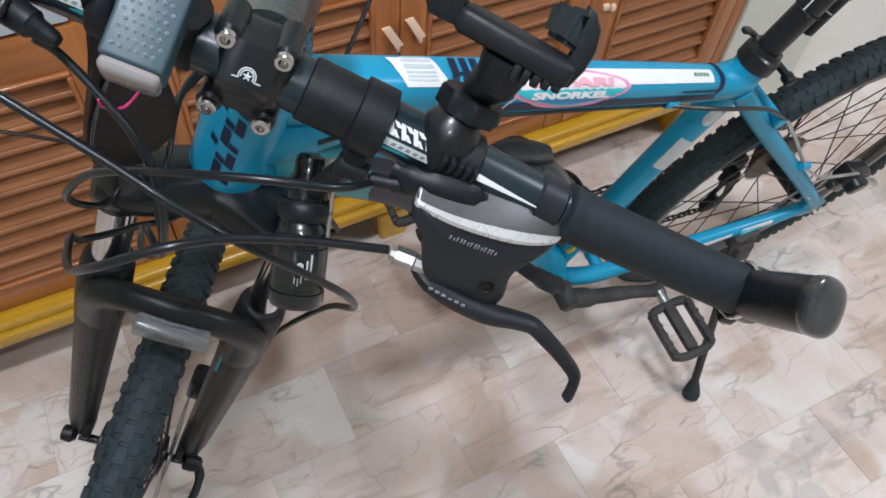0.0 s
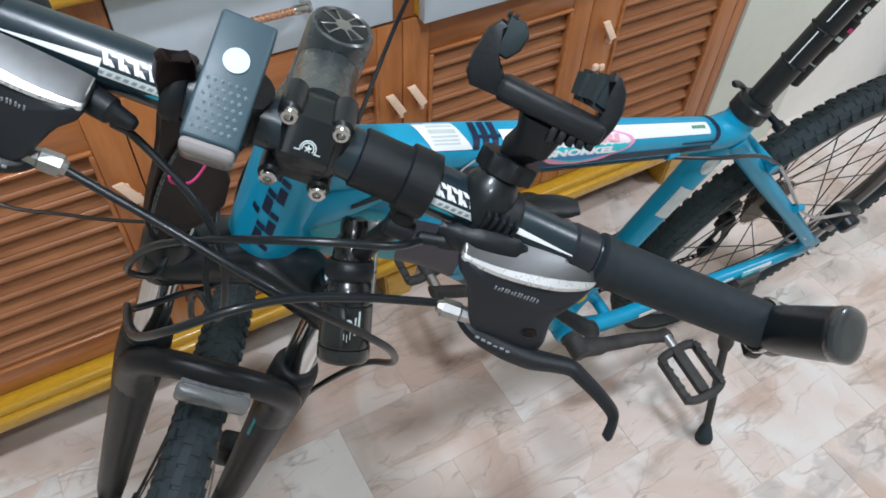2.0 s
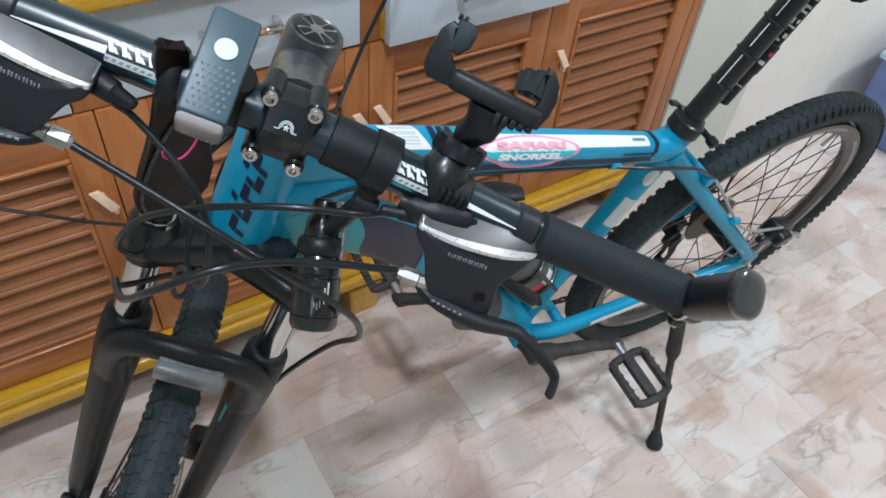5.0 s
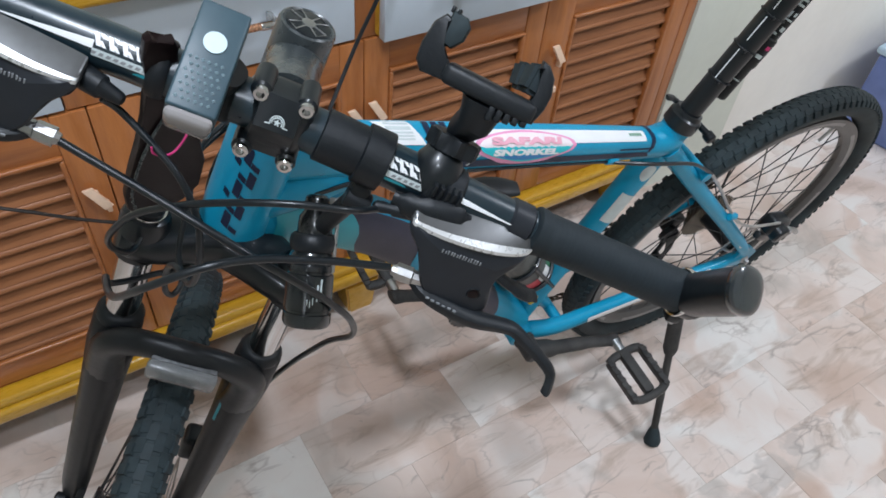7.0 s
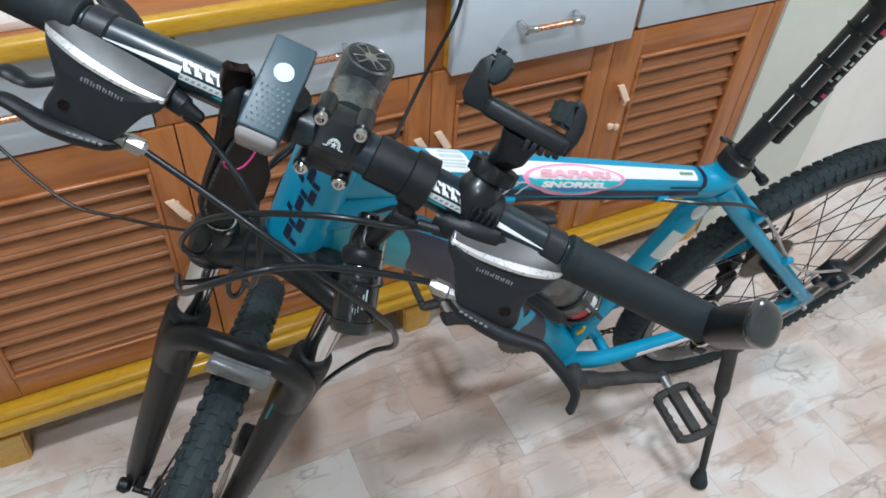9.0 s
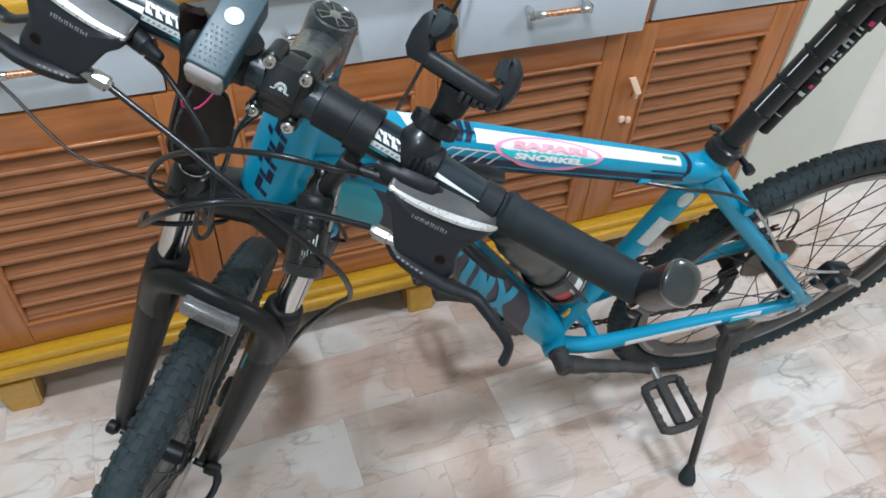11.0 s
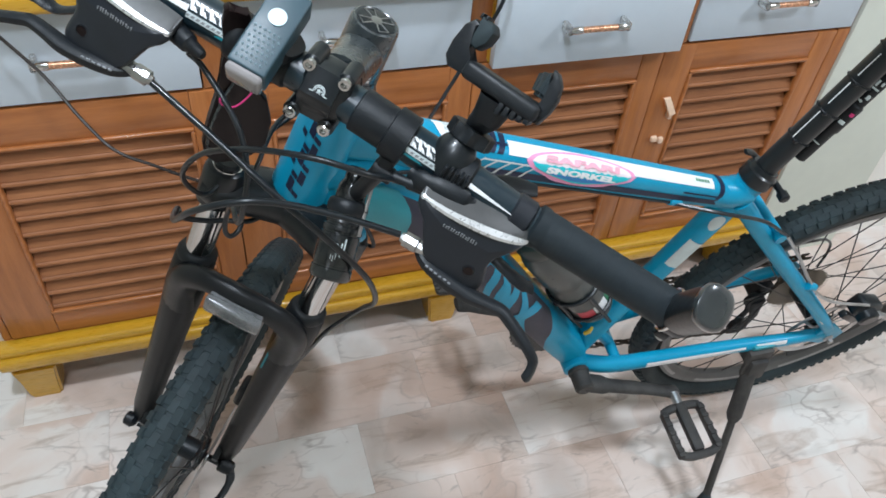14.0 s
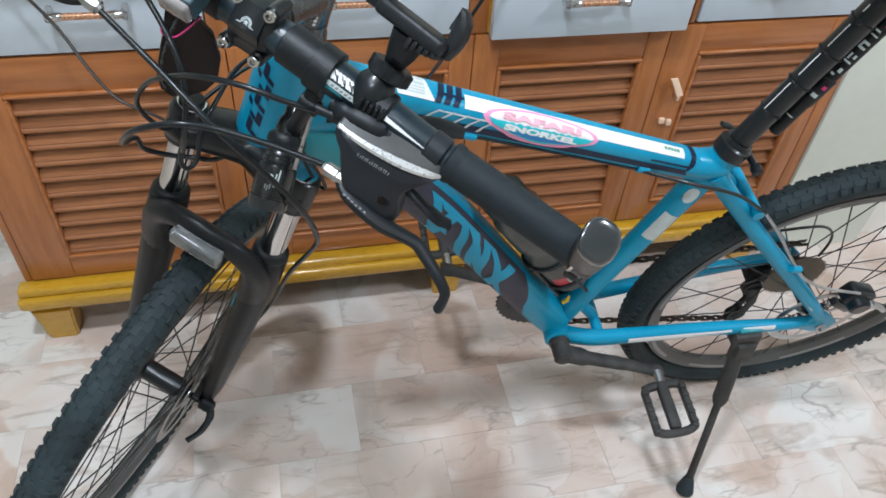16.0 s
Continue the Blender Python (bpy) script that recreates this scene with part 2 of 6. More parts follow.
M_WOODV = material("orange_wood_upright", (0.385, 0.123, 0.033), 0.33, vary=0.18, scale=9, stretch=(8, 5, 0.7), second=(0.478, 0.173, 0.051), coat=0.35, spread=0.3)
M_SLAT = material("louvre_wood", (0.282, 0.104, 0.040), 0.5, vary=0.2, scale=9, stretch=(0.7, 6, 10), second=(0.380, 0.151, 0.061), coat=0.04, spread=1.0, spec=0.35)
M_YELLOW = material("yellow_varnished_wood", (0.56, 0.30, 0.02), 0.28, vary=0.18, scale=8, stretch=(0.8, 6, 6), coat=0.5)
# inside wood, with the cabinet's inner shade put into its colour
M_SHADEWOOD = material("shaded_inside_wood", (0.10, 0.04, 0.018), 0.6, vary=0.3, scale=10)
M_DRAWER = material("pale_grey_laminate", (0.555, 0.612, 0.665), 0.38, vary=0.04, scale=8)
M_CREAM = material("cream_plastic", (0.66, 0.60, 0.47), 0.4, vary=0.05, scale=10)
M_WALL = material("pale_green_wall", (0.66, 0.68, 0.60), 0.7, vary=0.06, scale=4, fine=0.0006)
M_WALLC = material("cream_wall", (0.86, 0.83, 0.77), 0.7, vary=0.05, scale=4, fine=0.0006)
M_CEIL = material("white_ceiling", (0.78, 0.78, 0.76), 0.8, vary=0.04, scale=3)
M_GROUT = material("grout", (0.50, 0.43, 0.38), 0.8, vary=0.2, scale=20)
M_MARBLE = marble("marble_tile")
M_COPPER = material("copper_rose_metal", (0.62, 0.33, 0.20), 0.25, metal=0.7, vary=0.15)
M_ACRYL = plain_glass("clear_acrylic", (0.9, 0.9, 0.88), 0.08, 0.85)
M_BRASS = material("pale_copper", (0.92, 0.66, 0.48), 0.32, metal=0.1, vary=0.1)
M_CORD = material("brown_black_cord", (0.020, 0.014, 0.011), 0.4, vary=0.2, scale=40)
M_DUSTY = material("dusty_black_alloy", (0.030, 0.029, 0.029), 0.55, vary=0.35, scale=35, second=(0.060, 0.056, 0.052), spec=0.3)
M_BLUEBOX = material("blue_plastic", (0.14, 0.19, 0.40), 0.45, vary=0.1)
M_PALEBLUE = material("pale_blue_plastic", (0.45, 0.58, 0.68), 0.4, vary=0.08)


# ---- mesh helpers ----
def finish(name, bm, mat, parent=None, label="", sharp=38):
    bmesh.ops.recalc_face_normals(bm, faces=bm.faces)
    for f in bm.faces:
        f.smooth = True
    lim = radians(sharp)
    for e in bm.edges:
        if len(e.link_faces) == 2 and e.calc_face_angle(0) > lim:
            e.smooth = False
    me = bpy.data.meshes.new(name)
    bm.to_mesh(me)
    bm.free()
    me.materials.append(mat)
    ob = new(name, me)
    if parent:
        ob.parent = parent
    if label:
        ob["label"] = label
    return ob


def thing(name, m, label, category, group=""):
    ob = new(name)
    ob.matrix_world = m
    ob.empty_display_size = 0.05
    return tagged(ob, label, category, group)


def smooth_path(pts, n=6):
    """Catmull-Rom through the points."""
    p = [Vector(q) for q in pts]
    p = [2 * p[0] - p[1]] + p + [2 * p[-1] - p[-2]]
    out = []
    for i in range(1, len(p) - 2):
        a, b, c, d = p[i - 1 : i + 3]
        for k in range(n):
            t = k / n
            out.append(0.5 * (2 * b + (c - a) * t + (2 * a - 5 * b + 4 * c - d) * t * t + (3 * b - a - 3 * c + d) * t ** 3))
    return out + [p[-2]]


def sweep(bm, pts, r, seg=10, flat=1.0, up=(0, 0, 1), power=2.0):
    """A capped tube along points; r: a radius or one for each point; flat: the section's height over its width; power: superellipse."""
    pts = [Vector(p) for p in pts]
    rs = r if isinstance(r, (list, tuple)) else [r] * len(pts)
    rings, side = [], None
    for i, p in enumerate(pts):
        d = (pts[min(i + 1, len(pts) - 1)] - pts[max(i - 1, 0)]).normalized()
        ref = side if side is not None else Vector(up).cross(d)
        if ref.length < 1e-4:
            ref = Vector((1, 0, 0)).cross(d)
        ref = (ref - d * ref.dot(d)).normalized()
        side = ref
        top = d.cross(ref)
        ring = []
        for k in range(seg):
            a = 2 * math.pi * k / seg
            c, s = math.cos(a), math.sin(a)
            x = math.copysign(abs(c) ** (2 / power), c)
            y = math.copysign(abs(s) ** (2 / power), s)
            ring.append(bm.verts.new(p + (ref * x + top * y * flat) * rs[i]))
        rings.append(ring)
    for a, b in zip(rings, rings[1:]):
        for k in range(seg):
            bm.faces.new((a[k], a[(k + 1) % seg], b[(k + 1) % seg], b[k]))
    bm.faces.new(rings[0][::-1])
    bm.faces.new(rings[-1])
    return bm


def cyl(bm, a, b, ra, rb=None, seg=16, bevel=0.0):
    a, b = Vector(a), Vector(b)
    rb = ra if rb is None else rb
    if bevel:
        d = (b - a).normalized() * bevel
        return sweep(bm, [a, a + d, b - d, b], [ra - bevel, ra, rb, rb - bevel], seg)
    return sweep(bm, [a, b], [ra, rb], seg)


def lathe(bm, a, d, profile, seg=16):
    """Rings of radius r at t along d from a."""
    a, d = Vector(a), Vector(d).normalized()
    pts = [a + d * t for t, _ in profile]
    side = d.orthogonal().normalized()
    top = d.cross(side)
    rings = []
    for p, (_, r) in zip(pts, profile):
        rings.append([bm.verts.new(p + (side * math.cos(2 * math.pi * k / seg) + top * math.sin(2 * math.pi * k / seg)) * r) for k in range(seg)])
    for x, y in zip(rings, rings[1:]):
        for k in range(seg):
            bm.faces.new((x[k], x[(k + 1) % seg], y[(k + 1) % seg], y[k]))
    bm.faces.new(rings[0][::-1])
    bm.faces.new(rings[-1])
    return bm


def box(bm, centre, size, m=None, bevel=0.0, seg=2):
    r = bmesh.ops.create_cube(bm, size=1)
    vs = r["verts"]
    for v in vs:
        v.co = Vector((v.co.x * size[0], v.co.y * size[1], v.co.z * size[2]))
    if bevel:
        es = list({e for v in vs for e in v.link_edges})
        g = bmesh.ops.bevel(bm, geom=es, offset=bevel, segments=seg, affect="EDGES", profile=0.5)
        vs = list({v for f in g["faces"] for v in f.verts} | {v for v in vs if v.is_valid})
    mm = Matrix.Translation(centre) @ (m.to_4x4() if m else Matrix.Identity(4))
    for v in vs:
        v.co = mm @ v.co
    return bm


def prism(bm, outline, thick, m, bevel=0.0):
    """An outline in x, y, thick along z (about its middle), laid by the matrix m."""
    lo = [bm.verts.new((x, y, -thick / 2)) for x, y in outline]
    hi = [bm.verts.new((x, y, thick / 2)) for x, y in outline]
    fs = [bm.faces.new(lo[::-1]), bm.faces.new(hi)]
    n = len(outline)
    for k in range(n):
        fs.append(bm.faces.new((lo[k], lo[(k + 1) % n], hi[(k + 1) % n], hi[k])))
    vs = lo + hi
    if bevel:
        es = [e for f in fs[:2] for e in f.edges]
        g = bmesh.ops.bevel(bm, geom=es, offset=bevel, segments=2, affect="EDGES", profile=0.5)
        vs = list({v for f in g["faces"] for v in f.verts} | {v for v in vs if v.is_valid} | {v for f in fs if f.is_valid for v in f.verts})
    for v in vs:
        v.co = m @ v.co
    return bm


def axes(x, y, z, place=(0, 0, 0)):
    m = Matrix((Vector(x), Vector(y), Vector(z))).transposed().to_4x4()
    m.translation = Vector(place)
    return m


def ring(bm, centre, axis, r, tube, seg=48, sec=10, squash=1.0):
    """A torus."""
    c, ax = Vector(centre), Vector(axis).normalized()
    s = ax.orthogonal().normalized()
    t = ax.cross(s)
    rows = []
    for i in range(seg):
        a = 2 * math.pi * i / seg
        d = s * math.cos(a) + t * math.sin(a)
        rows.append([bm.verts.new(c + d * (r + tube * math.cos(b)) + ax * tube * squash * math.sin(b)) for b in (2 * math.pi * k / sec for k in range(sec))])
    for i in range(seg):
        x, y = rows[i], rows[(i + 1) % seg]
        for k in range(sec):
            bm.faces.new((x[k], x[(k + 1) % sec], y[(k + 1) % sec], y[k]))
    return bm


class Tube:
    """A tube with a superellipse section, straight or bowed upwards, whose skin can carry decals. s runs 0..1, th in degrees from the left side upwards."""

    def __init__(self, a, b, wa, ha, wb, hb, power=2.4, mid=None, bow=None):
        self.a, self.b, self.w, self.h, self.p, self.mid = Vector(a), Vector(b), (wa, wb), (ha, hb), power, mid
        self.bow = bow
        self.d = (self.b - self.a).normalized()
        self.left = Vector((0, 1, 0))
        self.left = (self.left - self.d * self.left.dot(self.d)).normalized()
        self.top = self.left.cross(self.d) if self.left.cross(self.d).z > 0 else self.d.cross(self.left)

    def at(self, s, th, off=0.0):
        w = self.w[0] * (1 - s) + self.w[1] * s
        h = self.h[0] * (1 - s) + self.h[1] * s
        if self.mid:
            k = 4 * s * (1 - s)
            w, h = w + (self.mid[0] - (self.w[0] + self.w[1]) / 2) * k, h + (self.mid[1] - (self.h[0] + self.h[1]) / 2) * k
        c, q = math.cos(radians(th)), math.sin(radians(th))
        x, y = math.copysign(abs(c) ** (2 / self.p), c), math.copysign(abs(q) ** (2 / self.p), q)
        v = self.left * x * w + self.top * y * h
        c0 = self.a.lerp(self.b, s)
        if self.bow:
            c0 = c0 + self.top * float(np.interp(s, self.bow[0], self.bow[1]))
        return c0 + v + v.normalized() * off

    def skin(self, bm, n=30, seg=28):
        rows = [[bm.verts.new(self.at(i / n, 360 * k / seg)) for k in range(seg)] for i in range(n + 1)]
        for x, y in zip(rows, rows[1:]):
            for k in range(seg):
                bm.faces.new((x[k], x[(k + 1) % seg], y[(k + 1) % seg], y[k]))
        bm.faces.new(rows[0][::-1])
        bm.faces.new(rows[-1])
        return bm

    def patch(self, bm, s0, s1, t0, t1, skew=0.0, off=0.0007, nu=10, nv=8):
        g = [[bm.verts.new(self.at(s0 + (s1 - s0) * i / nu + skew * (j / nv - 0.5), t0 + (t1 - t0) * j / nv, off)) for j in range(nv + 1)] for i in range(nu + 1)]
        for i in range(nu):
            for j in range(nv):
                bm.faces.new((g[i][j], g[i + 1][j], g[i + 1][j + 1], g[i][j + 1]))
        return bm

    def oval(self, bm, s, t, rs, rt, off=0.001, lo=-1.0, hi=1.0, wave=0.0, n=28):
        """An oval, or the slice of it between lo and hi of its height (t upwards)."""
        cols = []
        for i in range(n + 1):
            x = -1 + 2 * i / n
            e = math.sqrt(max(0.0, 1 - x * x))
            a, b = max(-e, lo), min(e, hi + (wave * math.sin(x * 40) if hi < 1 else 0))
            b = max(a, b)
            cols.append([bm.verts.new(self.at(s + rs * x, t + rt * (a + (b - a) * j / 6), off)) for j in range(7)])
        for i in range(n):
            for j in range(6):
                bm.faces.new((cols[i][j], cols[i + 1][j], cols[i + 1][j + 1], cols[i][j + 1]))
        return bm


# ---- room ----
def slab(name, lo, hi, mat, label, category="wall"):
    bm = bmesh.new()
    c = [(a + b) / 2 for a, b in zip(lo, hi)]
    box(bm, c, [b - a for a, b in zip(lo, hi)])
    return tagged(finish(name, bm, mat), label, category, kind="structure")


floor = slab("floor", (-2.4, -2.6, -0.1), (4.6, 2.2, -0.0011), M_GROUT, "glossy pinkish white marble tile floor with grey veins", "floor")
slab("wall_north", (-2.4, 1.66, 0), (1.5, 1.8, 2.7), M_WALL, "pale green painted wall behind the wooden cabinet")
slab("wall_pillar", (1.522, 1.225, 0), (1.80, 1.8, 2.7), M_WALL, "pale green painted wall pillar beside the cabinet")
slab("wall_recess", (1.803, 1.250, 0), (2.60, 1.8, 2.7), M_WALLC, "cream painted wall beyond the pillar")
slab("wall_far", (2.603, 2.05, 0), (4.6, 2.2, 2.7), M_WALLC, "cream painted wall of the far corner")
slab("wall_east", (4.45, -2.6, 0), (4.6, 2.05, 2.7), M_WALLC, "cream painted side wall of the room")
slab("wall_west", (-2.4, -2.6, 0), (-2.25, 1.66, 2.7), M_WALL, "pale green painted side wall of the room")
slab("wall_south", (-2.25, -2.6, 0), (4.45, -2.45, 2.7), M_WALL, "pale green painted wall across the room")
slab("ceiling", (-2.4, -2.6, 2.7), (4.6, 2.2, 2.8), M_CEIL, "white painted flat ceiling", "ceiling")

# ---- cabinet ----
FACE, BACK = 1.229, 1.655      # front plane of the doors, back of the cabinet
cabinet = thing("sideboard_cabinet", pose(0, 0, 0), "orange varnished wooden sideboard with louvred doors and pale grey drawers", "cabinet")

bm = bmesh.new()                # carcass: ends, floor, shelf under the drawers, back, dividers
box(bm, (-0.092, (FACE + BACK) / 2 + 0.01, 0.445), (0.022, BACK - FACE - 0.02, 0.65), bevel=0.002)
finish("side_panel", bm, M_WOODV, cabinet)
bm = bmesh.new()
box(bm, (1.507, (FACE + BACK) / 2 + 0.01, 0.445), (0.022, BACK - FACE - 0.02, 0.65), bevel=0.002)
finish("side_panel", bm, M_WOODV, cabinet)
# inner boards, coloured darker than the outer wood for the shade inside
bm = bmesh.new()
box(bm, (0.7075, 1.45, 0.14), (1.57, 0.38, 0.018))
finish("inner_shelf", bm, M_SHADEWOOD, cabinet)
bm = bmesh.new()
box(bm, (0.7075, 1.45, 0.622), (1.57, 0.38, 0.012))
finish("inner_shelf", bm, M_SHADEWOOD, cabinet)
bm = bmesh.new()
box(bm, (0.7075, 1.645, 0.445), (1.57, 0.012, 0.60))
finish("back_panel", bm, M_SHADEWOOD, cabinet)


def frame_member(lo, hi, mat, name):
    bm = bmesh.new()
    box(bm, [(a + b) / 2 for a, b in zip(lo, hi)], [b - a for a, b in zip(lo, hi)], bevel=0.0025)
    return finish(name, bm, mat, cabinet)


for a, b in ((-0.103, -0.084), (0.312, 0.360), (0.730, 0.770), (1.141, 1.151), (1.515, 1.520)):
    frame_member((a, FACE + 0.003, 0.626), (b, FACE + 0.03, 0.772), M_WOODV, "drawer_post")
frame_member((-0.103, FACE + 0.003, 0.136), (1.52, FACE + 0.03, 0.151), M_WOODH, "bottom_rail")
frame_member((1.490, FACE + 0.001, 0.152), (1.520, FACE + 0.03, 0.6255), M_WOODV, "end_post")
frame_member((-0.103, FACE + 0.003, 0.152), (-0.0895, FACE + 0.03, 0.6255), M_WOODV, "end_post")

bm = bmesh.new()                # worktop of varnished wood with a rounded yellow front edge
box(bm, (0.71, 1.45, 0.788), (1.66, 0.46, 0.024), bevel=0.003)
finish("worktop", bm, M_WOODH, cabinet, "glossy orange wooden worktop")
bm = bmesh.new()
box(bm, (0.71, 1.208, 0.788), (1.68, 0.024, 0.030), bevel=0.009, seg=4)
finish("edge_moulding", bm, M_YELLOW, cabinet, "yellow varnished rounded edge moulding")
bm = bmesh.new()
box(bm, (0.7, 1.219, 0.117), (1.64, 0.048, 0.028), bevel=0.007, seg=3)
box(bm, (0.7, 1.2215, 0.140), (1.632, 0.034, 0.020), bevel=0.006, seg=3)
box(bm, (0.7, 1.226, 0.096), (1.625, 0.036, 0.016), bevel=0.004, seg=2)
finish("skirting_moulding", bm, M_YELLOW, cabinet, "yellow varnished plinth moulding")
for fx in (-0.07, 0.727, 1.46):
    for fy in (1.24, 1.60):
        bm = bmesh.new()
        w = 0.034
        prof = [(0.0, w * 0.80), (0.012, w * 0.86), (0.05, w * 0.95), (0.089, w * 1.1)]
        rows = [[bm.verts.new((fx + sx * r, fy + sy * r, z)) for sx, sy in ((-1, -1), (1, -1), (1, 1), (-1, 1))] for z, r in prof]
        for x, y in zip(rows, rows[1:]):
            for k in range(4):
                bm.faces.new((x[k], x[(k + 1) % 4], y[(k + 1) % 4], y[k]))
        bm.faces.new(rows[0][::-1])
        bm.faces.new(rows[-1])
        bmesh.ops.bevel(bm, geom=[e for e in bm.edges if abs(e.verts[0].co.z - e.verts[1].co.z) > 0.005], offset=0.004, segments=2, affect="EDGES")
        finish("foot", bm, M_YELLOW, cabinet, "yellow varnished square foot")

SLAT_MESH = {}


def louvre_door(x0, x1, px0, px1, z0=0.154, z1=0.624, pz0=0.205, pz1=0.562, count=10):
    """A door between x0 and x1 with a louvred opening px0..px1."""
    d0, d1 = FACE, FACE + 0.022
    bm = bmesh.new()
    # sheet behind the slats, its dark colour stands for shade in the gaps
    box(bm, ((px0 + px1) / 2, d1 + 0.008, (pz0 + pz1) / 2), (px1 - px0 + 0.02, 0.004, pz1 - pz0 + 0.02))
    door = finish("door", bm, M_SHADEWOOD, cabinet, "louvred orange wooden door, shut")
    for a, b in ((x0, px0), (px1, x1)):
        bm = bmesh.new()
        box(bm, ((a + b) / 2, (d0 + d1) / 2, (z0 + z1) / 2), (b - a, d1 - d0, z1 - z0), bevel=0.0025)
        finish("stile", bm, M_WOODV, door)
    for a, b in ((z0, pz0), (pz1, z1)):
        bm = bmesh.new()
        box(bm, ((px0 + px1) / 2, (d0 + d1) / 2 + 0.001, (a + b) / 2), (px1 - px0, d1 - d0 - 0.001, b - a), bevel=0.0015)
        finish("rail", bm, M_WOODH, door)
    t = 0.007
    for lo, hi in (((px0, pz1 - t), (px1, pz1)), ((px0, pz0), (px1, pz0 + t)), ((px0, pz0 + t), (px0 + t, pz1 - t)), ((px1 - t, pz0 + t), (px1, pz1 - t))):
        bm = bmesh.new()        # raised bead round the louvres
        box(bm, ((lo[0] + hi[0]) / 2, d0 + 0.003, (lo[1] + hi[1]) / 2), (hi[0] - lo[0], 0.014, hi[1] - lo[1]), bevel=0.003, seg=3)
        finish("bead", bm, M_WOODH, door)
    w, step = px1 - px0 - 2 * t, (pz1 - pz0 - 2 * t) / count
    key = round(w, 3)
    if key not in SLAT_MESH:
        bm = bmesh.new()
        h = step * 0.54         # a board with a grooved, rounded lower edge
        edge = [(0.0035, h), (-0.0035, h), (-0.0035, -h + 0.0092), (-0.0022, -h + 0.0082), (-0.0036, -h + 0.0072), (-0.0040, -h + 0.0040), (-0.0034, -h + 0.0008), (-0.0020, -h), (0.0035, -h)]
        prism(bm, edge, w, pose(0, 0, 0, -25) @ axes((0, 1, 0), (0, 0, 1), (1, 0, 0)))
        ob = finish("slat", bm, M_SLAT, door, sharp=50)
        SLAT_MESH[key] = ob.data
    else:
        ob = new("slat", SLAT_MESH[key])
        ob.parent = door
    for k in range(count):
        if k:
            ob = new("slat", SLAT_MESH[key])
            ob.parent = door
        ob.location = ((px0 + px1) / 2, FACE + 0.012, pz0 + t + step * (k + 0.5))
    return door


def door_pull(door, x, z, latch=False):
    """A small slanted brass and acrylic pull."""
    z -= 0.006
    bm = bmesh.new()
    prism(bm, [(-0.017, 0.020), (-0.003, 0.021), (0.017, -0.015), (0.004, -0.019)], 0.006, axes((1, 0, 0), (0, 0.12, 0.993), (0, -0.993, 0.12), (x, FACE - 0.014, z)), bevel=0.0012)
    finish("handle", bm, M_BRASS, door, "pale copper slanted pull handle")
    bm = bmesh.new()
    box(bm, (x + 0.011, FACE - 0.006, z - 0.023), (0.007, 0.013, 0.016), bevel=0.002)
    cyl(bm, (x, FACE + 0.001, z + 0.004), (x, FACE - 0.016, z + 0.004), 0.004, seg=12)
    finish("handle_stud", bm, M_BRASS, door)
    if latch:
        bm = bmesh.new()
        box(bm, (x + 0.012, FACE - 0.004, z - 0.085), (0.010, 0.008, 0.013), bevel=0.002)
        finish("latch", bm, M_BRASS, door, "small brass door latch")
        bm = bmesh.new()
        box(bm, (x - 0.004, FACE - 0.004, z - 0.080), (0.012, 0.008, 0.012), bevel=0.002)
        finish("latch_bolt", bm, M_BRASS, door, "small brass door latch")


d = louvre_door(-0.088, 0.3343, -0.010, 0.288)
door_pull(d, 0.312, 0.49)
d = louvre_door(0.3357, 0.7433, 0.405, 0.702)
door_pull(d, 0.725, 0.495)
d = louvre_door(0.7447, 1.1083, 0.790, 1.066)
door_pull(d, 0.763, 0.50)
d = louvre_door(1.1097, 1.488, 1.176, 1.444, pz1=0.570)
door_pull(d, 1.146, 0.508, latch=True)


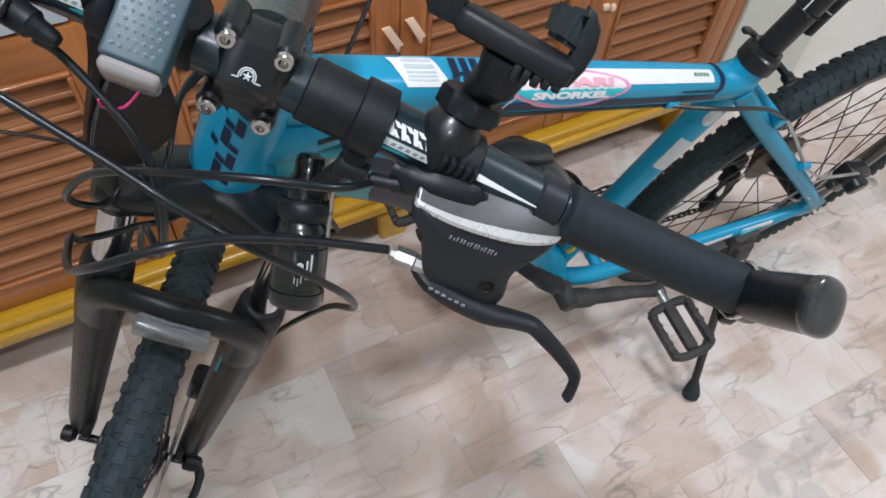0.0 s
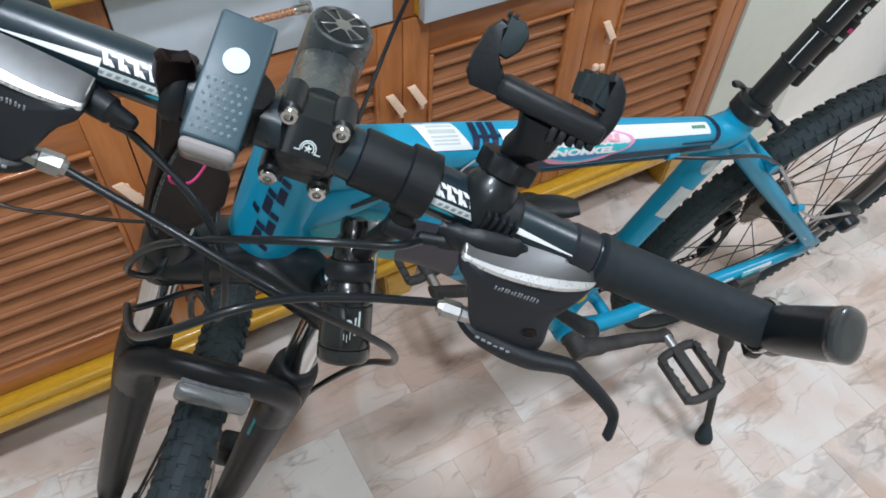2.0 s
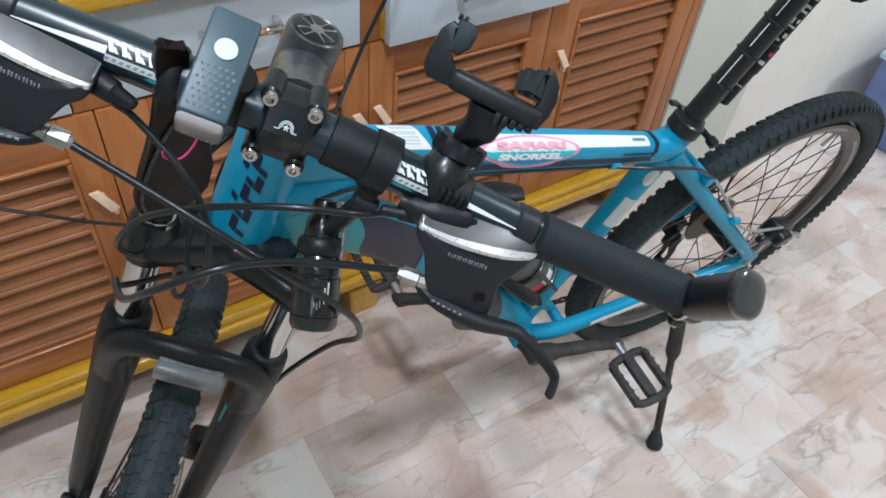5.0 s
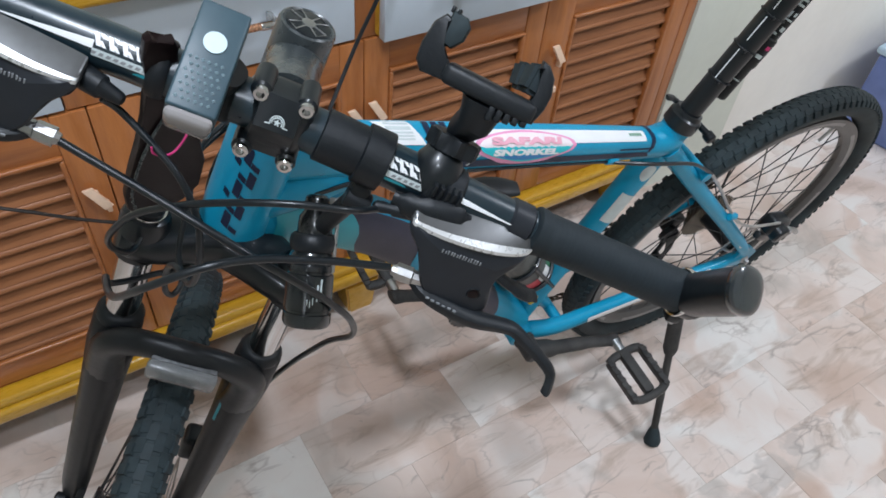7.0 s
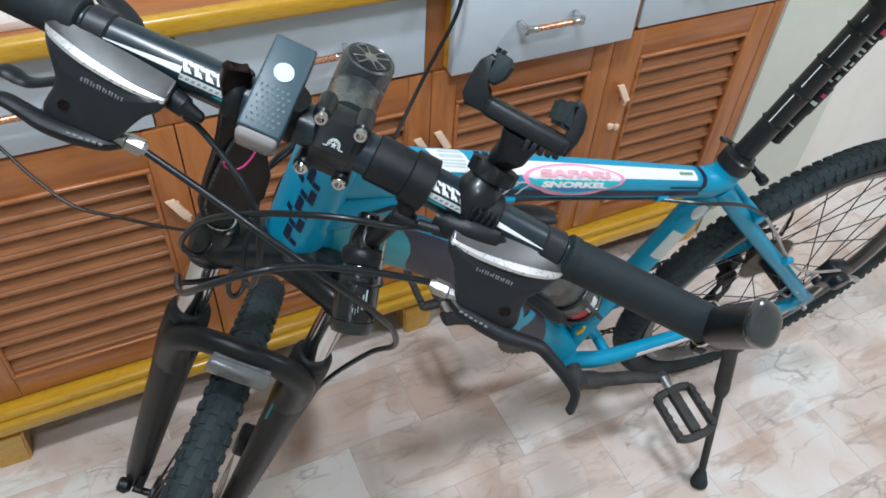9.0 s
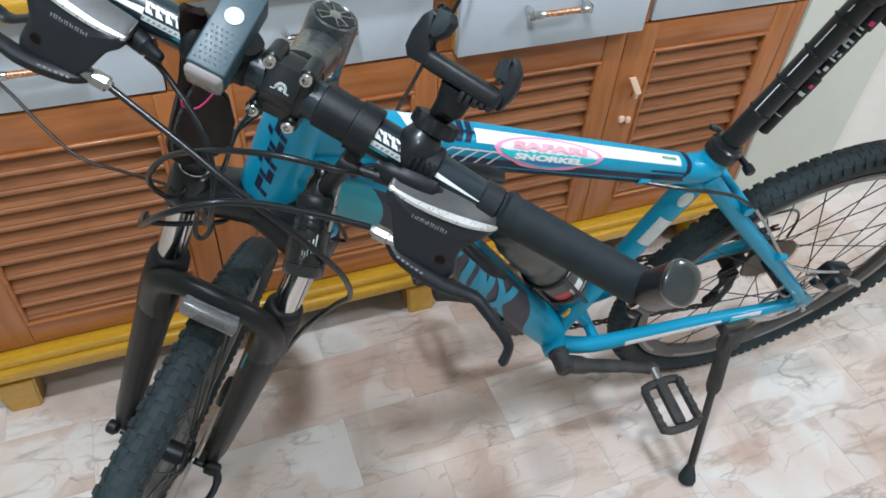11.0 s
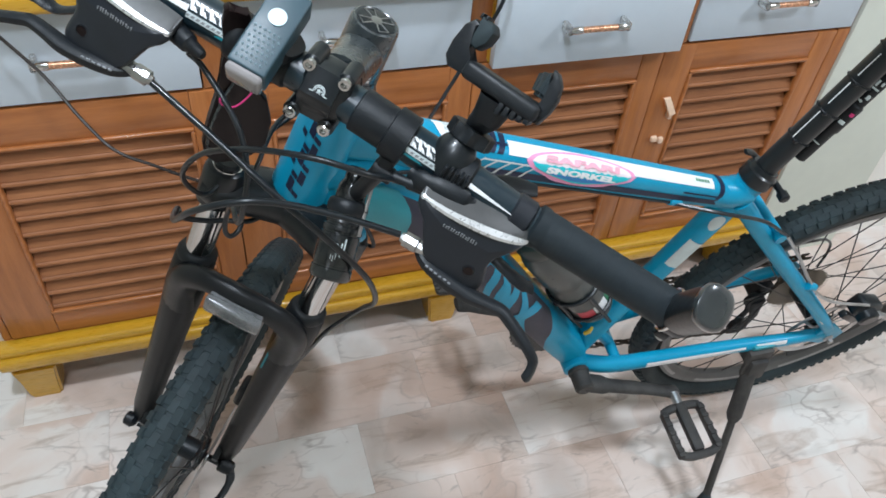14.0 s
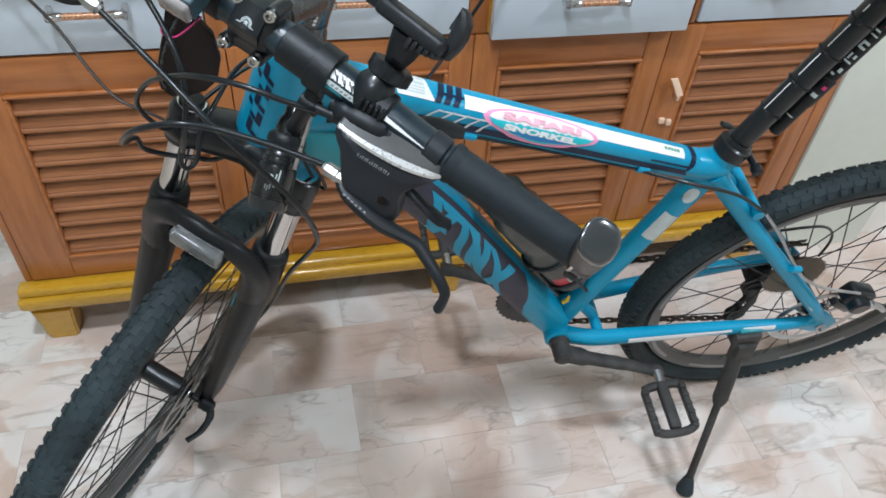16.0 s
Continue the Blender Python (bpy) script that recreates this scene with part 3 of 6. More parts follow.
def drawer(x0, x1, out, z0=0.630, z1=0.763, shift=0.0):
    """A flat pale drawer front, pulled out by some centimetres, with a bar handle."""
    y = FACE + 0.001 - out
    bm = bmesh.new()
    box(bm, ((x0 + x1) / 2, y + 0.009, (z0 + z1) / 2), (x1 - x0, 0.018, z1 - z0), bevel=0.0015)
    dr = finish("drawer", bm, M_DRAWER, cabinet, "pale grey laminated drawer" + (", slightly open" if out > 0.01 else ""))
    for x in (x0 + 0.006, x1 - 0.006):
        bm = bmesh.new()
        box(bm, (x, y + 0.10, (z0 + z1) / 2 - 0.004), (0.012, 0.160, z1 - z0 - 0.012))
        finish("drawer_side", bm, M_YELLOW, dr, "yellow varnished drawer side")
    bm = bmesh.new()
    box(bm, ((x0 + x1) / 2, y + 0.10, z0 + 0.006), (x1 - x0 - 0.03, 0.160, 0.008))
    finish("drawer_bottom", bm, M_YELLOW, dr)
    bm = bmesh.new()
    box(bm, ((x0 + x1) / 2, y + 0.0205, z1 - 0.009), (x1 - x0, 0.004, 0.018))
    finish("drawer_lip", bm, M_YELLOW, dr, "yellow varnished drawer edge")
    cx, cz, half = (x0 + x1) / 2 - 0.002 + shift, (z0 + z1) / 2 + 0.004, 0.052
    for sx in (-1, 1):
        bm = bmesh.new()
        box(bm, (cx + sx * half, y - 0.014, cz), (0.009, 0.028, 0.016), bevel=0.003)
        finish("handle_bracket", bm, M_ACRYL, dr, "clear acrylic handle bracket")
    bm = bmesh.new()
    cyl(bm, (cx - half * 0.62, y - 0.024, cz), (cx + half * 0.62, y - 0.024, cz), 0.0052, seg=12)
    finish("handle_bar", bm, M_COPPER, dr, "copper handle bar")
    for sx in (-1, 1):
        bm = bmesh.new()
        lathe(bm, (cx + sx * half * 0.60, y - 0.024, cz), (sx, 0, 0), [(0, 0.0058), (0.003, 0.0066), (0.012, 0.0066), (0.020, 0.0055)], 12)
        cyl(bm, (cx + sx * half, y + 0.001, cz), (cx + sx * half, y - 0.024, cz), 0.0032, seg=10)
        finish("handle_end", bm, M_CHROME, dr)
    return dr


drawer(-0.082, 0.310, 0.002, shift=0.040)
drawer(0.362, 0.728, 0.002)
drawer(0.764, 1.118, 0.029, shift=-0.008)
drawer(1.153, 1.514, 0.002, shift=-0.006)

# cream appliance box on the worktop
bx = thing("appliance_box", pose(0.64, 1.42, 0.80), "cream plastic appliance standing on the sideboard", "appliance")
bm = bmesh.new()
box(bm, (0, 0, 0.064), (0.64, 0.285, 0.12), bevel=0.008, seg=3)
finish("casing", bm, M_CREAM, bx)
for sx in (-0.28, 0.28):
    for sy in (-0.11, 0.11):
        bm = bmesh.new()
        cyl(bm, (sx, sy, 0), (sx, sy, 0.006), 0.012, seg=12)
        finish("rubber_foot", bm, M_MATTE, bx)

# marble offcut on the worktop
bm = bmesh.new()
box(bm, (0.09, 1.40, 0.8056), (0.42, 0.34, 0.011), bevel=0.001)
tagged(finish("marble_slab", bm, M_MARBLE), "pale pinkish marble slab lying on the sideboard", "slab")

# power cord hanging in front of the cabinet
cord = bmesh.new()
sweep(cord, smooth_path([(0.80, 1.32, 0.804), (0.782, 1.22, 0.808), (0.768, 1.187, 0.804), (0.752, 1.175, 0.752), (0.700, 1.165, 0.668), (0.652, 1.135, 0.618), (0.598, 1.085, 0.588), (0.54, 1.01, 0.59), (0.485, 0.90, 0.66), (0.458, 0.865, 0.71)], 6), 0.0030, 8)
tagged(finish("power_cord", cord, M_MATTE), "thin black power cord hanging from the sideboard onto the bike", "cord")

cord = bmesh.new()
sweep(cord, smooth_path([(0.02, 1.25, 0.814), (0.045, 1.205, 0.812), (0.058, 1.190, 0.802), (0.072, 1.190, 0.765), (0.118, 1.166, 0.708), (0.154, 1.126, 0.662), (0.189, 1.091, 0.632), (0.236, 1.078, 0.608), (0.284, 1.072, 0.580), (0.333, 1.068, 0.556), (0.385, 1.05, 0.55), (0.425, 1.00, 0.59), (0.45, 0.93, 0.66)], 6), 0.0024, 8)
tagged(finish("power_cord", cord, M_CORD), "thin dark brown cord hanging from the sideboard behind the bike", "cord")

# things on the floor beyond the pillar
bb = thing("plastic_crate", pose(2.47, 1.06, 0, 0, 0, 8), "blue plastic crate with a pale blue lid on the floor", "crate")
bm = bmesh.new()
box(bm, (0, 0, 0.12), (0.34, 0.26, 0.24), bevel=0.012, seg=3)
finish("crate_body", bm, M_BLUEBOX, bb)
bm = bmesh.new()
box(bm, (0, 0, 0.252), (0.36, 0.28, 0.022), bevel=0.008, seg=3)
finish("lid", bm, M_PALEBLUE, bb)

# ---- bicycle ----
# bike axes: forward, left, up (leaning on its stand); steering axes: forward, left, along the steerer
MB = axes((-0.9989, 0.0465, 0.0), (-0.0459, -0.9858, -0.1617), (-0.0075, -0.1615, 0.9868), (0.8197, 0.9121, 0.0))
HTA, DELTA = radians(70.5), radians(58.6)
_s = Vector((-math.cos(HTA), 0, math.sin(HTA)))
_f = Vector((math.sin(HTA), 0, math.cos(HTA)))
_l = Vector((0, 1, 0))
ST = axes(_f * math.cos(DELTA) + _l * math.sin(DELTA), _l * math.cos(DELTA) - _f * math.sin(DELTA), _s, (0.5895, 0, 0.2955))
MS = MB @ ST


def Q(f, l, s):
    """A place in the steering axes, in the bike's own."""
    return ST @ Vector((f, l, s))


def QD(f, l, s):
    return ST.to_3x3() @ Vector((f, l, s))


bike = thing("mountain_bike", MB, "blue and black mountain bike on its stand, front wheel turned", "bicycle")
BB = Vector((-0.003, 0, 0.300))
RA = Vector((-0.447, -0.002, 0.328))
WR, WT = 0.3275, 0.0250

# frame tubes
TT = Tube((0.392, 0, 0.850), (-0.138, 0, 0.668), 0.021, 0.026, 0.0165, 0.019, 2.8, mid=(0.021, 0.022))
_u = np.linspace(0, 1, 41)
_k = np.interp(_u, [0, 0.13, 0.25, 0.32, 0.39, 0.52, 0.64, 0.88, 1], [0, 0.026, 0.041, 0.0435, 0.0405, 0.0325, 0.024, 0.007, 0])
_k = np.convolve(np.pad(_k, 3, mode="edge"), np.ones(7) / 7, mode="valid")     # smooth bend behind the head tube
DT = Tube((0.412, 0, 0.787), (0.002, 0, 0.314), 0.024, 0.030, 0.027, 0.029, 2.8, mid=(0.0265, 0.030), bow=(list(_u), list(_k)))
SEATT = Tube((-0.150, 0, 0.698), (-0.004, 0, 0.296), 0.0195, 0.0195, 0.0185, 0.0185, 2.0, mid=(0.0168, 0.0168))
bm = bmesh.new()
for t in (TT, DT, SEATT):
    t.skin(bm)
lathe(bm, Q(0, 0, 0.503), QD(0, 0, 1), [(0, 0.0285), (0.002, 0.0305), (0.128, 0.0292), (0.133, 0.0290), (0.136, 0.026)], 32)
lathe(bm, BB + Vector((0, -0.0375, 0)), (0, 1, 0), [(0, 0.0195), (0.002, 0.0225), (0.073, 0.0225), (0.075, 0.0195)], 24)
# gusset where the top tube flows into the head tube
sweep(bm, smooth_path([(0.275, 0, 0.792), (0.310, 0, 0.797), (0.350, 0, 0.801), (0.405, 0, 0.803)], 4), [0.003, 0.007, 0.011, 0.0145, 0.0175, 0.020, 0.022, 0.0238, 0.025, 0.026, 0.0268, 0.0274, 0.028], 24)
# seat cluster
sweep(bm, [(-0.085, 0, 0.685), (-0.118, 0, 0.677), (-0.143, 0, 0.676), (-0.152, 0, 0.672)], [0.018, 0.021, 0.0225, 0.018], 18)
lathe(bm, (-0.144, 0, 0.682), (-0.34, 0, 0.94), [(0, 0.0185), (0.012, 0.020), (0.022, 0.020)], 20)
frame_main = finish("frame", bm, M_BLUE, bike, "glossy light blue aluminium frame")
for sd in (1, -1):
    bm = bmesh.new()
    pts = smooth_path([(-0.138, sd * 0.011, 0.669), (-0.180, sd * 0.020, 0.623), (-0.25, sd * 0.037, 0.549), (-0.34, sd * 0.056, 0.457), (-0.407, sd * 0.066, 0.385), (-0.430, sd * 0.067, 0.358)], 5)
    sweep(bm, pts, [0.0134 - 0.0034 * i / len(pts) for i in range(len(pts))], 12, power=2.5)
    finish("seat_stay", bm, M_BLUE, frame_main)
    bm = bmesh.new()
    pts = smooth_path([(-0.010, sd * 0.026, 0.302), (-0.06, sd * 0.041, 0.306), (-0.13, sd * 0.047, 0.313), (-0.25, sd * 0.056, 0.327), (-0.36, sd * 0.064, 0.334), (-0.428, sd * 0.067, 0.341)], 5)
    sweep(bm, pts, [0.0135 - 0.0045 * i / len(pts) for i in range(len(pts))], 12, flat=1.15, power=2.5)
    finish("chain_stay", bm, M_BLUE, frame_main)
    bm = bmesh.new()
    prism(bm, [(-0.404, 0.328), (-0.420, 0.377), (-0.438, 0.370), (-0.470, 0.340), (-0.464, 0.320), (-0.436, 0.314)], 0.007, axes((1, 0, 0), (0, 0, 1), (0, -1, 0), (0, sd * 0.0695, 0)), bevel=0.0015)
    finish("dropout", bm, M_BLUE, frame_main)
bm = bmesh.new()
cyl(bm, (-0.215, -0.042, 0.61), (-0.215, 0.042, 0.61), 0.008, seg=12)
finish("stay_bridge", bm, M_BLUE, frame_main)
bm = bmesh.new()
cyl(bm, (-0.07, -0.042, 0.308), (-0.07, 0.042, 0.308), 0.009, seg=12)
sweep(bm, [(-0.02, 0.0, 0.375), (-0.065, 0.0, 0.315)], 0.010, 12)
finish("stay_bridge", bm, M_BLUE, frame_main)
for f, l, u in ((-0.03, 0.016, 0.690), (0.20, 0.018, 0.766), (-0.318, 0.0605, 0.496)):
    bm = bmesh.new()            # cable stops under the top tube and on the stay
    cyl(bm, (f - 0.008, l, u), (f + 0.008, l, u + 0.005), 0.006, seg=10)
    finish("cable_stop", bm, M_BLUE, frame_main)


def decal(tube, calls, mat, name, label=""):
    for kind, a, k in calls:
        bm = bmesh.new()
        (tube.patch if kind == "p" else tube.oval)(bm, *a, **k)
        finish(name, bm, mat, frame_main, label, sharp=80)


P, O = "p", "o"
decal(TT, [(P, (0.188, 0.262, 46, 108), {"skew": -0.02}), (P, (0.335, 0.885, 46, 90), {})], M_WHITE, "white_stripe", "white decal stripe along the top tube")
decal(TT, [(P, (0.200, 0.250, 60 + 9 * j, 65 + 9 * j), {"off": 0.0011, "nu": 4, "nv": 1}) for j in range(6)], M_PALE, "print_line", "line of fine grey print")
decal(TT, [(P, (0.277 + 0.019 * i, 0.290 + 0.019 * i, 44, 112), {"skew": 0.012, "nu": 2}) for i in range(3)] + [(P, (0.283, 0.333, 74, 82), {"off": 0.0009})], M_INK, "dark_lettering_bar", "dark blue lettering bar")
decal(TT, [(P, (0.25, 0.918, -12, 2), {}), (P, (0.905, 0.920, 2, 150), {}), (P, (0.80, 0.905, 10, 16), {})], M_INK, "dark_line", "dark pinstripe along the top tube")
decal(TT, [(P, (0.27 + 0.03 * i, 0.276 + 0.03 * i, -6, 26), {"skew": 0.03, "nu": 1, "off": 0.0010}) for i in range(5)] + [(P, (0.285, 0.40, 20, 25), {"off": 0.0010})], M_PALE, "silver_lettering_bar", "silver slanted lettering bar")
decal(TT, [(O, (0.513, 41, 0.138, 48), {"off": 0.0012})], M_PINK, "oval_sticker_rim", "oval pink-rimmed sticker on the top tube")
decal(TT, [(O, (0.513, 41, 0.125, 42), {"off": 0.0017})], M_LPINK, "oval_sticker", "pale pink upper field of the oval sticker")
decal(TT, [(O, (0.513, 41, 0.125, 42), {"off": 0.0022, "hi": -0.12, "wave": 0.07})], M_SEA, "oval_sticker_sea", "turquoise wavy lower field of the oval sticker")
decal(TT, [(O, (0.513, 41, 0.118, 40), {"off": 0.0024, "hi": -0.74})], M_BLUE2, "oval_sticker_deep", "blue foot of the oval sticker")


def tube_text(tube, words, s0, s1, t0, t1, off, mat, parent, name, label):
    """Words in the built-in font, wrapped on a tube's skin between s0..s1 and t0..t1."""
    cu = bpy.data.curves.new(name, "FONT")
    cu.body, cu.size, cu.resolution_u, cu.offset = words, 1.0, 3, 0.06
    tmp = new(name, cu)
    me = bpy.data.meshes.new_from_object(tmp)
    bpy.data.objects.remove(tmp)
    bm = bmesh.new()
    bm.from_mesh(me)
    xs, ys = [v.co.x for v in bm.verts], [v.co.y for v in bm.verts]
    bmesh.ops.triangulate(bm, faces=bm.faces[:])
    for v in bm.verts:
        u, w = (v.co.x - min(xs)) / (max(xs) - min(xs)), (v.co.y - min(ys)) / (max(ys) - min(ys))
        v.co = tube.at(s0 + (s1 - s0) * u, t0 + (t1 - t0) * w, off)
    return finish(name, bm, mat, parent, label, sharp=80)


tube_text(TT, "SNORKEL", 0.426, 0.600, 11, 30, 0.0027, M_WHITE, frame_main, "white_lettering", "white sticker lettering")
tube_text(TT, "SAFARI", 0.418, 0.604, 43, 68, 0.0027, M_PINKINK, frame_main, "pink_lettering", "pink sticker lettering")
decal(TT, [(P, (0.828 + 0.009 * i, 0.8345 + 0.009 * i, 70, 82), {"off": 0.0012, "nu": 1, "nv": 1}) for i in range(5)], M_GREEN, "small_lettering_bar", "small green lettering bar")
decal(DT, [(P, (0.10, 0.80, -52, 62), {"skew": -0.16, "nu": 20})], M_SLATE, "dark_panel", "dark grey decal panel on the down tube")
decal(DT, [(P, (0.03, 0.185, -60, 70), {"skew": -0.12, "off": 0.0010})], M_TEAL, "teal_band")
DT_BARS = []
for i, strokes in enumerate(((0, 1, 3, 5), (1,), (1, 2, 4), (4, 5))):
    k = (0.355, 0.462, 0.512, 0.612)[i]
    for q in strokes:
        DT_BARS.append((P, ((k, k + 0.078, 22, 42), (k, k + 0.030, -40, 42), (k + 0.048, k + 0.078, -40, 42), (k + 0.01, k + 0.07, -12, 6), (k + 0.012, k + 0.048, -40, 42), (k + 0.030, k + 0.064, -40, 42))[q], {"off": 0.0011 + 0.00015 * q, "skew": (-0.085, -0.085, -0.085, -0.03, -0.17, 0.0)[q]} if q else {"off": 0.0011, "skew": -0.03}))
decal(DT, DT_BARS, M_BLUE, "blue_lettering_bar", "large blue slanted lettering bar")
decal(SEATT, [(P, (0.268, 0.398, -16, 56), {})], M_PALE, "seat_tube_label", "pale rectangular label on the seat tube")
decal(SEATT, [(O, (0.170, 26, 0.033, 26), {})], M_PALE, "shield_label", "pale shield sticker on the seat tube")
CSL = Tube((-0.10, 0.0445, 0.3095), (-0.40, 0.066, 0.3435), 0.0122, 0.0138, 0.0095, 0.0108, 2.5)
decal(CSL, [(P, (0.05, 0.62, -12, 30), {}), (P, (0.68, 0.86, -10, 40), {})], M_WHITE, "chain_stay_stripe", "white decal stripe on the chain stay")
SSL = Tube((-0.25, 0.037, 0.549), (-0.407, 0.066, 0.385), 0.0118, 0.0118, 0.0104, 0.0104, 2.5)
decal(SSL, [(P, (0.55, 0.95, -20, 40), {})], M_PALE, "seat_stay_stripe")


def head_r(s):
    return float(np.interp(s, [0.505, 0.643], [0.0305, 0.0290])) + 0.0006


def head_block(s0, s1, a0, a1, bm):
    g = []
    for i in range(3):
        row = []
        for j in range(7):
            a = radians(a0 + (a1 - a0) * j / 6)
            h = s0 + (s1 - s0) * i / 2
            row.append(bm.verts.new(Q(head_r(h) * math.cos(a), head_r(h) * math.sin(a), h - 0.0003 * (a0 + (a1 - a0) * j / 6))))
        g.append(row)
    for i in range(2):
        for j in range(6):
            bm.faces.new((g[i][j], g[i + 1][j], g[i + 1][j + 1], g[i][j + 1]))


def head_letter(s0, s1, a0, a1):
    """A plain slanted bar reading up the head tube."""
    bm = bmesh.new()
    head_block(s0, s1, a0, a1, bm)
    finish("lettering_bar", bm, M_INK, frame_main, "dark blue lettering bar", sharp=80)


for i in range(5):
    k, lo_ = 0.519 + 0.0180 * i, -20 + 15 * (i % 2)
    head_letter(k, k + 0.0145, lo_, lo_ + 13)
    head_letter(k, k + 0.0055, -6 - 14 * (i % 2), 8 - 14 * (i % 2))
    head_letter(k + 0.0098, k + 0.0160, -20 - 14 * (i % 2), -8 - 14 * (i % 2))

# ---- wheels ----
def tyre(M, name, parent, label):
    """Carcass and tread knobs, in a wheel's own axes (axle along y), laid by M."""
    verts, faces = [], []
    R, T, N, K = WR - WT, WT - 0.003, 96, 14
    for i in range(N):
        a = 2 * math.pi * i / N
        for k in range(K):
            b = 2 * math.pi * k / K
            rr = R + T * math.cos(b)
            verts.append((rr * math.cos(a), T * 0.98 * math.sin(b), rr * math.sin(a)))
    for i in range(N):
        for k in range(K):
            faces.append((i * K + k, i * K + (k + 1) % K, (i + 1) % N * K + (k + 1) % K, (i + 1) % N * K + k))

    def knob(a, b, la, lb, h):
        base = len(verts)
        for hh, sc in ((-0.001, 1.0), (h, 0.86)):
            for da, db in ((-1, -1), (1, -1), (1, 1), (-1, 1)):
                bb_ = b + db * lb / T * sc
                aa = a + da * la / R * sc
                rr = R + (T + hh) * math.cos(bb_)
                verts.append((rr * math.cos(aa), (T + hh) * 0.98 * math.sin(bb_), rr * math.sin(aa)))
        for q in ((4, 5, 6, 7), (0, 1, 5, 4), (1, 2, 6, 5), (2, 3, 7, 6), (3, 0, 4, 7)):
            faces.append(tuple(base + k for k in q))

    n = 112
    st = 2 * math.pi / n
    for i in range(n):
        a = st * i
        knob(a, 0.20, 0.0078, 0.0052, 0.0007)
        knob(a + st * 0.5, -0.20, 0.0078, 0.0052, 0.0007)
        knob(a + st * 0.3, 0.58, 0.0072, 0.0052, 0.0009)
        knob(a + st * 0.8, -0.58, 0.0072, 0.0052, 0.0009)
        knob(a + st * 0.05, 0.97, 0.0054, 0.0048, 0.0032)
        knob(a + st * 0.55, -0.97, 0.0054, 0.0048, 0.0032)
    me = bpy.data.meshes.new(name)
    me.from_pydata([tuple(M @ Vector(v)) for v in verts], [], faces)
    me.materials.append(M_RUBBER)
    me.validate()
    for k, p in enumerate(me.polygons):
        p.use_smooth = k < N * K
    ob = new(name, me)
    ob.parent = parent
    ob["label"] = label
    return ob


